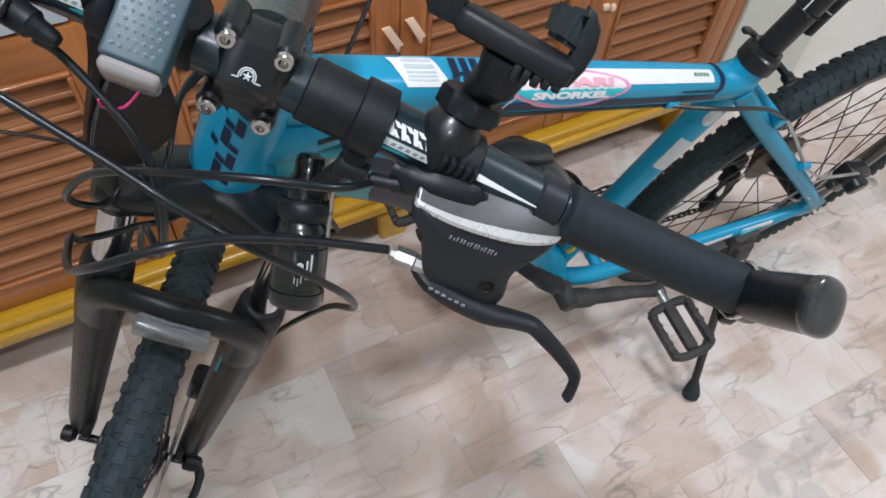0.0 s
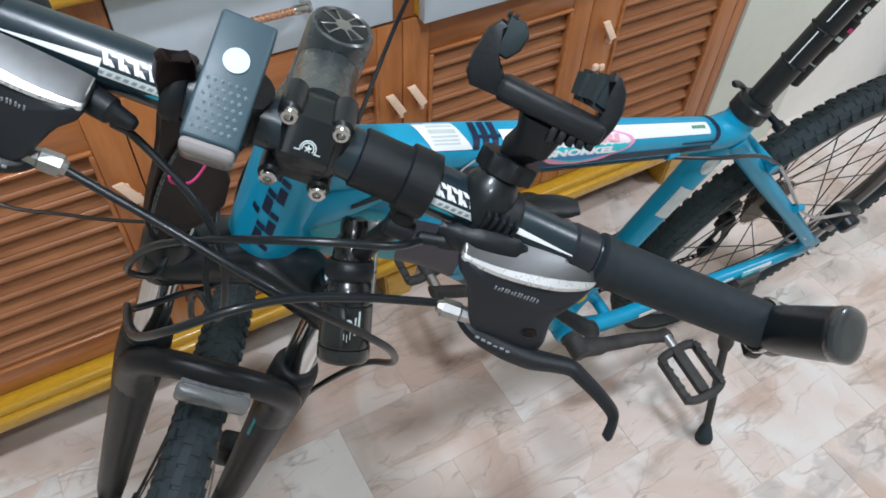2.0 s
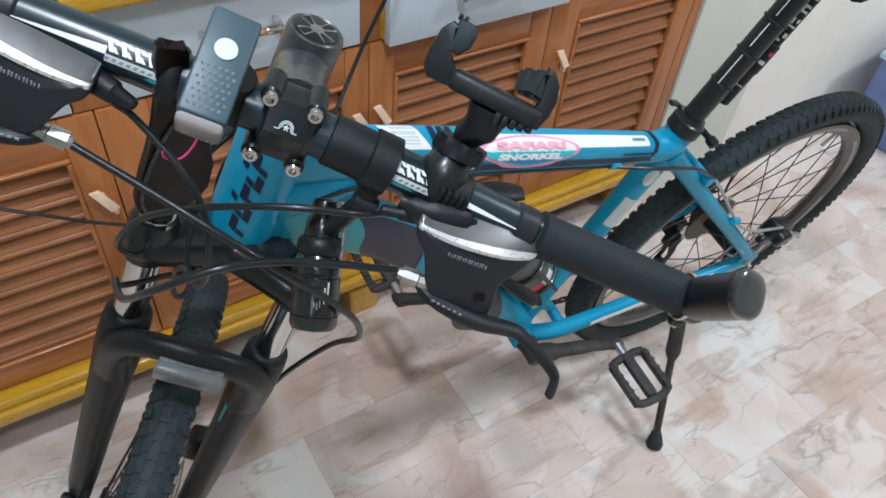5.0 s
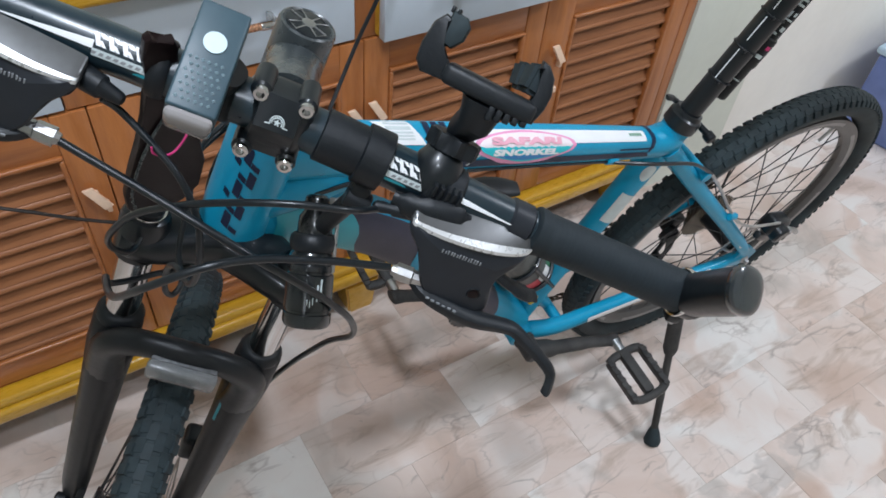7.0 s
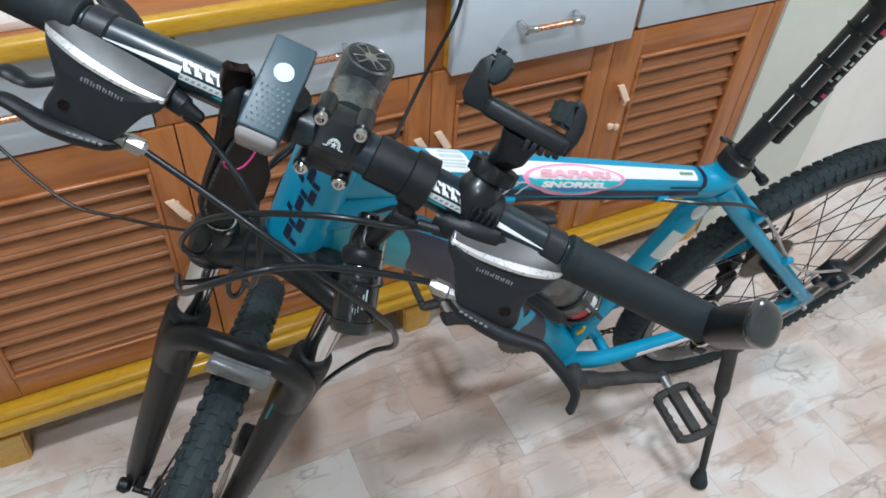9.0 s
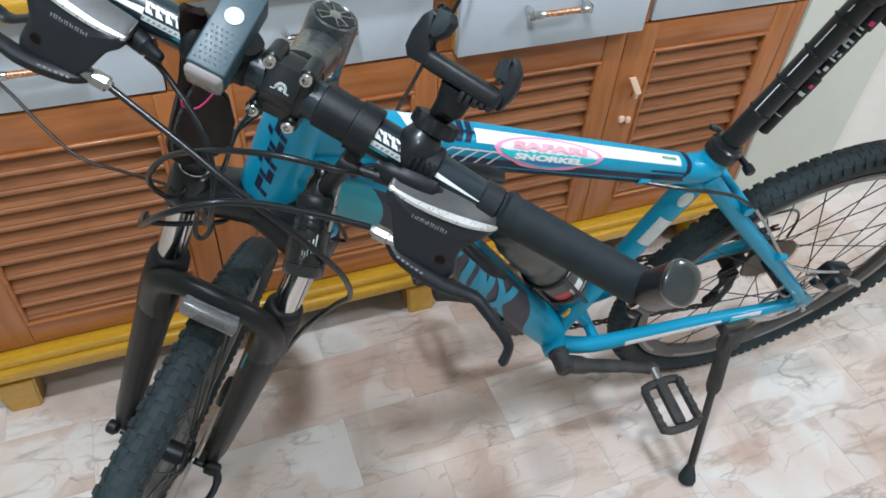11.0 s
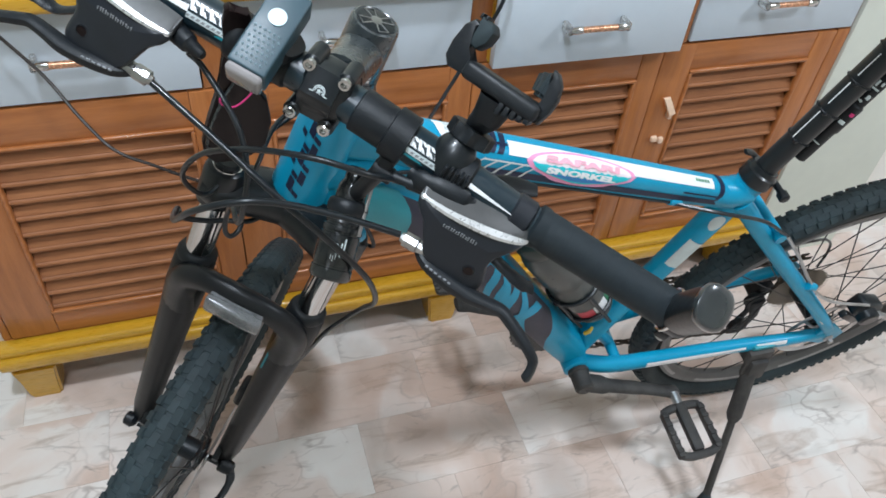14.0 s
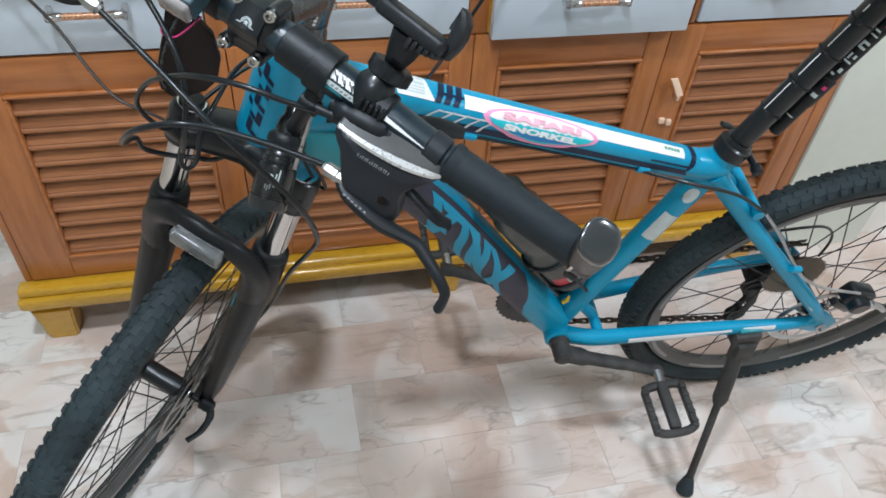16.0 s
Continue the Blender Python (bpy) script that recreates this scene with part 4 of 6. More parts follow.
def wheel(M, front):
    """A wheel in axes x, z in its plane, y along the axle to the left."""
    c, ax = M.translation, M.to_3x3() @ Vector((0, 1, 0))
    bm = bmesh.new()
    prof = [(0.2765, -0.0125), (0.2765, 0.0125), (0.2720, 0.0128), (0.2600, 0.0108), (0.2530, 0.0050), (0.2530, -0.0050), (0.2600, -0.0108), (0.2720, -0.0128)]
    N = 72
    rows = []
    for i in range(N):
        a = 2 * math.pi * i / N
        rows.append([bm.verts.new(M @ Vector((r * math.cos(a), y, r * math.sin(a)))) for r, y in prof])
    for i in range(N):
        x, y = rows[i], rows[(i + 1) % N]
        for k in range(8):
            bm.faces.new((x[k], x[(k + 1) % 8], y[(k + 1) % 8], y[k]))
    w = finish("front_wheel" if front else "rear_wheel", bm, M_RIMBLK, bike, "black alloy rim wheel")
    tyre(M, "tyre", w, "dusty black knobbly tyre")
    for side in (1, -1):        # light stripes on the rim's flanks
        for k in range(8):
            bm = bmesh.new()
            a0 = 2 * math.pi * k / 8
            g = []
            for i in range(9):
                a = a0 + 0.48 * i / 8
                g.append([bm.verts.new(M @ Vector((r * math.cos(a), side * y, r * math.sin(a)))) for r, y in ((0.2705, 0.01295), (0.2635, 0.0119))])
            for p, q in zip(g, g[1:]):
                bm.faces.new((p[0], p[1], q[1], q[0]))
            finish("rim_stripe", bm, M_RIMGREY, w, "light grey rim stripe")
    bm = bmesh.new()
    hw = 0.040 if front else 0.050
    lathe(bm, c - ax * hw, ax, [(0, 0.012), (0.002, 0.024), (0.007, 0.025), (0.012, 0.0155), (2 * hw - 0.012, 0.0155), (2 * hw - 0.007, 0.025), (2 * hw - 0.002, 0.024), (2 * hw, 0.012)], 24)
    cyl(bm, c - ax * (hw + 0.022), c + ax * (hw + 0.022), 0.005, seg=12)
    finish("hub", bm, M_BLACK, w, "black alloy hub")
    bm = bmesh.new()            # brake rotor on the left
    rc = c + ax * (hw + 0.004)
    ring(bm, rc, ax, 0.072, 0.0075, 60, 6, squash=0.12)
    for k in range(6):
        a = 2 * math.pi * k / 6
        d1 = M.to_3x3() @ Vector((math.cos(a), 0, math.sin(a)))
        d2 = M.to_3x3() @ Vector((math.cos(a + 0.6), 0, math.sin(a + 0.6)))
        arm = bmesh.new()
        sweep(arm, [rc + d1 * 0.012, rc + d2 * 0.072], 0.0032, 6, flat=0.3, up=tuple(ax))
        finish("rotor_arm", arm, M_STEEL, w)
    finish("brake_rotor", bm, M_STEEL, w, "steel brake rotor")
    bm = bmesh.new()
    cyl(bm, rc - ax * 0.001, rc + ax * 0.001, 0.022, seg=20)
    finish("rotor_centre", bm, M_STEEL, w)
    bm = bmesh.new()
    sweep(bm, [(0, 0, 0), (0, 0, 1)], 0.00105, 6)
    first = finish("spoke", bm, M_SPOKE, w)
    for k in range(32):
        ob = first if k == 0 else new("spoke", first.data)
        ob.parent = w
        a = 2 * math.pi * k / 32
        sd = 1 if k % 2 else -1
        tw = (0.62 if (k // 2) % 2 else -0.62)
        p0 = M @ Vector((0.022 * math.cos(a + tw * 2), sd * (hw - 0.0045), 0.022 * math.sin(a + tw * 2)))
        p1 = M @ Vector((0.254 * math.cos(a), 0.0, 0.254 * math.sin(a)))
        dv = p1 - p0
        ob.matrix_local = Matrix.Translation(p0) @ dv.to_track_quat("Z", "Y").to_matrix().to_4x4() @ Matrix.Diagonal((1, 1, dv.length, 1))
    bm = bmesh.new()            # valve
    cyl(bm, M @ Vector((0.256 * math.cos(2.1), 0, 0.256 * math.sin(2.1))), M @ Vector((0.222 * math.cos(2.1), 0, 0.222 * math.sin(2.1))), 0.003, seg=8)
    finish("valve", bm, M_STEEL, w)
    return w


wheel(axes((1, 0.006, 0), (-0.006, 1, -0.018), (0, 0.018, 1), RA), False)
FA = Vector((0.060, 0, 0.0160))     # front axle in the steering axes
wheel(ST @ Matrix.Translation(FA), True)

# ---- fork ----
bm = bmesh.new()
for sd in (1, -1):
    L = sd * 0.063
    pts = [Q(0.046, L * 1.02, 0.012), Q(0.044, L * 1.03, 0.05), Q(0.041, L * 1.05, 0.15), Q(0.040, L * 1.06, 0.27), Q(0.040, L * 1.06, 0.335), Q(0.040, L * 1.06, 0.378), Q(0.040, L * 1.06, 0.386)]
    sweep(bm, pts, [0.0115, 0.0160, 0.0182, 0.0208, 0.0235, 0.0222, 0.0185], 20)
    prism(bm, [(0.034, 0.012), (0.034, 0.05), (0.058, 0.05), (0.068, 0.035), (0.064, 0.020), (0.05, 0.012)], 0.009, ST @ axes((1, 0, 0), (0, 0, 1), (0, -1, 0), (0, sd * 0.0545, 0)), bevel=0.002)
arch = smooth_path([Q(0.046, -0.0665, 0.300), Q(0.056, -0.0675, 0.340), Q(0.066, -0.062, 0.372), Q(0.075, -0.042, 0.394), Q(0.079, -0.015, 0.402), Q(0.079, 0.015, 0.402), Q(0.075, 0.042, 0.394), Q(0.066, 0.062, 0.372), Q(0.056, 0.0675, 0.340), Q(0.046, 0.0665, 0.300)], 5)
nn = len(arch)
sweep(bm, arch, [0.0200 - 0.0060 * math.sin(math.pi * i / (nn - 1)) for i in range(nn)], 16, flat=0.80, up=tuple(QD(0, 0, 1)))
fork = finish("fork", bm, M_FORK, bike, "satin black suspension fork lowers with an arch")
for sd in (1, -1):
    bm = bmesh.new()
    cyl(bm, Q(0.040, sd * 0.0665, 0.37), Q(0.040, sd * 0.0665, 0.525), 0.0150, seg=24)
    finish("stanchion", bm, M_CHROME, fork, "polished chrome stanchion")
    bm = bmesh.new()
    lathe(bm, Q(0.040, sd * 0.0665, 0.382), QD(0, 0, 1), [(0, 0.021), (0.004, 0.0215), (0.010, 0.0185), (0.012, 0.0155)], 20)
    finish("dust_seal", bm, M_MATTE, fork)
bm = bmesh.new()
crown = smooth_path([Q(0.040, -0.080, 0.492), Q(0.038, -0.062, 0.492), Q(0.020, -0.030, 0.491), Q(0.010, 0.0, 0.491), Q(0.020, 0.030, 0.491), Q(0.038, 0.062, 0.492), Q(0.040, 0.080, 0.492)], 5)
nn = len(crown)
sweep(bm, crown, [0.0205 + 0.010 * math.sin(math.pi * i / (nn - 1)) for i in range(nn)], 16, flat=0.62, up=tuple(QD(0, 0, 1)), power=3)
for sd in (1, -1):
    lathe(bm, Q(0.040, sd * 0.0665, 0.474), QD(0, 0, 1), [(0, 0.018), (0.002, 0.0205), (0.040, 0.0205), (0.047, 0.018), (0.05, 0.013)], 20)
finish("fork_crown", bm, M_BLACK, fork, "black fork crown")
bm = bmesh.new()
cyl(bm, Q(0.040, -0.0665, 0.520), Q(0.040, -0.0665, 0.530), 0.013, seg=16, bevel=0.002)
finish("fork_dial", bm, M_MATTE, fork)
bm = bmesh.new()                # quick release: lever on the left, nut on the right
a0 = Q(*FA)
e1 = QD(0, 1, 0)
lathe(bm, a0 - e1 * 0.082, e1, [(0, 0.006), (0.002, 0.0095), (0.012, 0.0105), (0.016, 0.007), (0.018, 0.005)], 16)
finish("axle_nut", bm, M_MATTE, fork)
bm = bmesh.new()
lathe(bm, a0 + e1 * 0.062, e1, [(0, 0.007), (0.002, 0.0105), (0.012, 0.011), (0.020, 0.009), (0.023, 0.005)], 16)
sweep(bm, smooth_path([a0 + e1 * 0.078, a0 + e1 * 0.087 + QD(0.012, 0, -0.006), a0 + e1 * 0.087 + QD(0.034, 0, -0.014), a0 + e1 * 0.079 + QD(0.056, 0, -0.014)], 4), [0.006] * 5 + [0.005] * 4 + [0.0045] * 4, 10, flat=0.6)
finish("quick_release", bm, M_MATTE, fork, "black quick release lever")
bm = bmesh.new()
box(bm, Q(0.096, 0.002, 0.391), (0.011, 0.062, 0.026), ST.to_3x3() @ pose(0, 0, 0, 0, 12).to_3x3(), bevel=0.004, seg=3)
refl = finish("front_reflector", bm, M_REFL, fork, "clear front reflector on the fork arch")
bm = bmesh.new()
box(bm, Q(0.0885, 0.002, 0.391), (0.006, 0.058, 0.024), ST.to_3x3() @ pose(0, 0, 0, 0, 12).to_3x3(), bevel=0.002)
cyl(bm, Q(0.080, 0, 0.400), Q(0.090, 0, 0.397), 0.006, seg=10)
finish("reflector_back", bm, M_REFLBACK, refl)
bm = bmesh.new()                # front brake caliper behind the left leg
box(bm, Q(0.000, 0.050, 0.115), (0.030, 0.026, 0.044), ST.to_3x3(), bevel=0.006, seg=3)
cyl(bm, Q(0.0, 0.06, 0.115), Q(0.0, 0.078, 0.115), 0.014, seg=16, bevel=0.003)
finish("front_brake_caliper", bm, M_BLACK, fork)
bm = bmesh.new()
prism(bm, [(0.0, 0.0), (0.003, 0.0), (0.003, 0.05), (0.0, 0.05)], 0.0008, axes(QD(0.55, 0.83, 0), QD(0, 0, 1), QD(0.83, -0.55, 0), Q(0.0560, 0.0500, 0.270)))
finish("fork_stripe", bm, M_TEAL, fork)

# ---- stem, handlebar ----
bm = bmesh.new()
lathe(bm, Q(0, 0, 0.660), QD(0, 0, 1), [(0, 0.0215), (0.002, 0.0225), (0.049, 0.0216), (0.0525, 0.0205), (0.0535, 0.0188), (0.0525, 0.0176)], 30)
sweep(bm, smooth_path([Q(0.004, 0, 0.684), Q(0.035, 0, 0.689), Q(0.066, 0, 0.695), Q(0.080, 0, 0.698)], 4), [0.0205] * 4 + [0.0192] * 4 + [0.0190] * 4 + [0.021], 22, flat=0.95)
lathe(bm, Q(0, 0, 0.637), QD(0, 0, 1), [(0, 0.0270), (0.003, 0.0278), (0.010, 0.0262), (0.016, 0.0236), (0.024, 0.0230)], 24)
stem = finish("stem", bm, M_STEM, bike, "dark grey alloy stem")
bm = bmesh.new()
lathe(bm, Q(0, 0, 0.7085), QD(0, 0, 1), [(0, 0.0172), (0.003, 0.0176), (0.0044, 0.0170), (0.0050, 0.0155)], 26)
cap = finish("stem_cap", bm, M_BLACK, stem, "glossy black top cap with a silver star")
for k in range(4):
    a = math.pi / 4 + k * math.pi / 2
    u, v = Vector((math.cos(a), math.sin(a), 0)), Vector((-math.sin(a), math.cos(a), 0))
    o_ = [u * 0.004 + v * 0.002, u * 0.0150 + v * 0.0045, u * 0.0150 - v * 0.0045, u * 0.004 - v * 0.002, u * 0.004 + v * 0.002]
    bm = bmesh.new()
    sweep(bm, [ST @ (p + Vector((0, 0, 0.7137))) for p in o_], 0.0006, 6)
    finish("emblem_arm", bm, M_STEEL, cap, "silver outlined cross arm")
bm = bmesh.new()
lathe(bm, Q(0, 0, 0.7125), QD(0, 0, 1), [(0, 0.0055), (0.0016, 0.0052), (0.0022, 0.003)], 14)
finish("cap_bolt", bm, M_STEEL, cap, "silver cap bolt")
for k in range(5):
    n_ = Vector((math.cos(radians(47)), math.sin(radians(47)), 0))
    bm = bmesh.new()
    box(bm, ST @ (n_ * 0.0222 + Vector((0, 0, 0.6665 + 0.0042 * k))), (0.0010, 0.0030, 0.0028), ST.to_3x3() @ pose(0, 0, 0, 0, 0, 47).to_3x3())
    finish("lettering_bar", bm, M_WHITE, stem, "white lettering bar")
bm = bmesh.new()
box(bm, Q(0.097, 0, 0.700), (0.038, 0.040, 0.040), ST.to_3x3(), bevel=0.012, seg=4)
profile = [(0.100, 0.7225), (0.1110, 0.7225), (0.1225, 0.7045), (0.1215, 0.7005), (0.1150, 0.6900), (0.1130, 0.6785), (0.100, 0.6785)]
prism(bm, profile, 0.0265, ST @ axes((1, 0, 0), (0, 0, 1), (0, -1, 0), (0, -0.0025, 0)), bevel=0.0012)
clamp = finish("bar_clamp", bm, M_BLACK, stem, "black faceplate with four bolts")
for L in (-0.0165, 0.0118):
    for S, F in ((0.7205, 0.1095), (0.6785, 0.1145)):
        bm = bmesh.new()
        lathe(bm, Q(F, L, S), QD(1, 0, 0.05), [(0, 0.0050), (0.0045, 0.0050), (0.0052, 0.0043), (0.0052, 0.0026), (0.0022, 0.0024)], 14)
        finish("bolt", bm, M_CHROME, clamp, "bright steel hex bolt")
        bm = bmesh.new()
        cyl(bm, Q(0.086, L, S), Q(F + 0.0015, L, S), 0.0066, seg=18, bevel=0.002)
        finish("bolt_boss", bm, M_BLACK, clamp)
bm = bmesh.new()
E_M = ST @ axes((0, 1, 0), (-0.539, 0, 0.842), (0.842, 0, 0.539), (0.1196, -0.0020, 0.7093))     # on the sloping upper facet
for k in range(5):
    a = math.pi / 2 + 2 * math.pi * k / 5
    cyl(bm, E_M @ Vector((0, 0, 0)), E_M @ Vector((math.cos(a) * 0.0022, math.sin(a) * 0.0022, 0)), 0.0008, 0.0003, seg=6)
for r_ in (0.0031, 0.0042):
    sweep(bm, [E_M @ Vector((math.cos(a) * r_, math.sin(a) * r_, 0)) for a in np.linspace(-0.5, math.pi + 0.3, 18)], 0.00038, 6)
for sd in (-1, 1):
    cyl(bm, E_M @ Vector((sd * 0.0038, -0.0017, 0)), E_M @ Vector((sd * 0.0072, -0.0019, 0)), 0.0004, seg=6)
finish("clamp_emblem", bm, M_PALE, clamp, "small white winged star emblem")


def bar(L):
    k = min(1.0, abs(L) / 0.19)
    return Vector((0.098 + 0.065 * L, L, 0.700 - 0.006 * k))


bm = bmesh.new()
Ls = [-0.327, -0.25, -0.19, -0.15, -0.115, -0.085, -0.06, -0.03, 0, 0.03, 0.06, 0.085, 0.115, 0.15, 0.19, 0.25, 0.327]
sweep(bm, [ST @ bar(L) for L in Ls], [0.0112 if abs(L) > 0.2 else 0.0132 if abs(L) > 0.16 else 0.0145 if abs(L) > 0.13 else 0.0155 for L in Ls], 20)
hbar = finish("handlebar", bm, M_BAR, bike, "black handlebar with white and green lettering bars")


def bar_patch(L0, L1, a0, a1, r0, r1, bm, skew=0.0, taper=1.0):
    g = []
    for i in range(7):
        row = []
        for j in range(5):
            k = i / 6
            a = radians(a0 + (a1 - a0) * j / 4 * (1 + (taper - 1) * k))
            L = L0 + (L1 - L0) * k + skew * (j / 4 - 0.5)
            r = r0 + (r1 - r0) * k
            row.append(bm.verts.new(ST @ (bar(L) + Vector((math.cos(a) * r, 0, math.sin(a) * r)))))
        g.append(row)
    for i in range(6):
        for j in range(4):
            bm.faces.new((g[i][j], g[i + 1][j], g[i + 1][j + 1], g[i][j + 1]))


for sd in (1, -1):
    for i in range(5):
        x = 0.0715 + 0.0070 * i if sd > 0 else -0.112 + 0.0078 * i
        for x0, x1, a0, a1 in ((x, x + 0.0027, 31, 59), (x + 0.0027, x + 0.0058, 49, 59), (x + 0.0034, x + 0.0058, 31, 43)):
            bm = bmesh.new()
            bar_patch(x0, x1, a0, a1, 0.0160, 0.0158, bm, -0.0030)
            finish("white_lettering_bar", bm, M_WHITE, hbar, "white lettering bar", sharp=80)
    bm = bmesh.new()
    bar_patch(sd * 0.072, sd * 0.112, 8, 24, 0.0159, 0.0160, bm)
    finish("white_band", bm, M_PALE, hbar, "pale band with fine print", sharp=80)
    bm = bmesh.new()
    bar_patch(sd * 0.072, sd * 0.100, -3, 5, 0.0158, 0.0150, bm)
    finish("green_band", bm, M_TEAL, hbar, sharp=80)
    bm = bmesh.new()
    bar_patch(sd * 0.112, sd * 0.166, 22, 40, 0.0162, 0.0150, bm, taper=0.12)
    finish("white_streak", bm, M_WHITE, hbar, "white tapering streak", sharp=80)
    for i in range(9):
        bm = bmesh.new()
        bar_patch(sd * (0.076 + 0.0042 * i), sd * (0.0785 + 0.0042 * i), 12, 19, 0.0162, 0.0160, bm, 0.001)
        finish("fine_lettering_bar", bm, M_GREYINK, hbar, sharp=80)

for sd in (1, -1):              # grips and stubby bar ends
    bm = bmesh.new()
    Lg = [0.183, 0.185, 0.191, 0.194] + [0.196 + 0.0012 * k for k in range(98)] + [0.3142, 0.3150]
    rg = [0.0145, 0.0172, 0.0172, 0.0160] + [0.0163 + 0.00006 * math.sin(k * 1.9) for k in range(98)] + [0.0155, 0.0145]
    sweep(bm, [ST @ bar(sd * x) for x in Lg], rg, 24)
    finish("grip", bm, M_GRIP, hbar, "smooth matt black rubber grip")
    bm = bmesh.new()
    lathe(bm, ST @ bar(sd * 0.3135), QD(0, sd, 0), [(0, 0.0135), (0.001, 0.0168), (0.014, 0.0168), (0.016, 0.015)], 22)
    out = Vector((0.0552, -0.0169 * sd, 0.0663)).normalized()
    root = bar(sd * 0.3200) + Vector((-0.002, 0, -0.003))
    across = (Vector((0, sd, 0)) - out * out.y * sd).normalized()

    def slanted(bm):
        """The far end is cut aslant, longer on the rider's inner side."""
        for v in bm.verts:
            q = ST.inverted() @ v.co - root
            v.co += ST.to_3x3() @ (out * (-0.45 * q.dot(across) * min(1.0, max(0.0, (q.dot(out) - 0.040) / 0.025))))

    stub = [ST @ (root + out * k) for k in (0.0, 0.006, 0.016, 0.040, 0.052, 0.064, 0.0745, 0.0755)]
    sweep(bm, stub, [0.0130, 0.0152, 0.0158, 0.0160, 0.0160, 0.0160, 0.0160, 0.0152], 32, flat=0.92, up=tuple(QD(0, 1, 0)), power=2.5)
    slanted(bm)
    be = finish("bar_end", bm, M_BLACK, hbar, "stubby glossy black bar end")
    bm = bmesh.new()
    lid = [ST @ (root + out * k) for k in (0.0750, 0.0756, 0.0790, 0.0820, 0.0842, 0.0854, 0.0860)]
    sweep(bm, lid, [0.0158, 0.0165, 0.0166, 0.0163, 0.0152, 0.0132, 0.0090], 32, flat=0.90, up=tuple(QD(0, 1, 0)), power=2.5)
    slanted(bm)
    finish("end_cap", bm, M_GLOSS, be, "glossy black end cap")
    bm = bmesh.new()
    ring(bm, ST @ bar(sd * 0.3116), QD(0, 1, 0), 0.0176, 0.0017, 32, 8)
    finish("end_ring", bm, M_CHROME, be, "bright steel ring")
    bm = bmesh.new()            # clamp collar with its split lug
    lathe(bm, ST @ bar(sd * 0.3125), QD(0, sd, 0), [(0, 0.0150), (0.0005, 0.0182), (0.0115, 0.0182), (0.012, 0.0150)], 28)
    box(bm, ST @ (bar(sd * 0.3185) + Vector((0.004, 0, -0.0195))), (0.011, 0.011, 0.008), ST.to_3x3(), bevel=0.0015)
    finish("clamp_collar", bm, M_BLACK, be, "glossy black clamp collar")
    bm = bmesh.new()
    cyl(bm, ST @ (bar(sd * 0.3205) + Vector((0.004, 0, -0.026))), ST @ (bar(sd * 0.3205) + Vector((0.004, 0, -0.012))), 0.004, seg=10)
    finish("clamp_bolt", bm, M_STEEL, be)


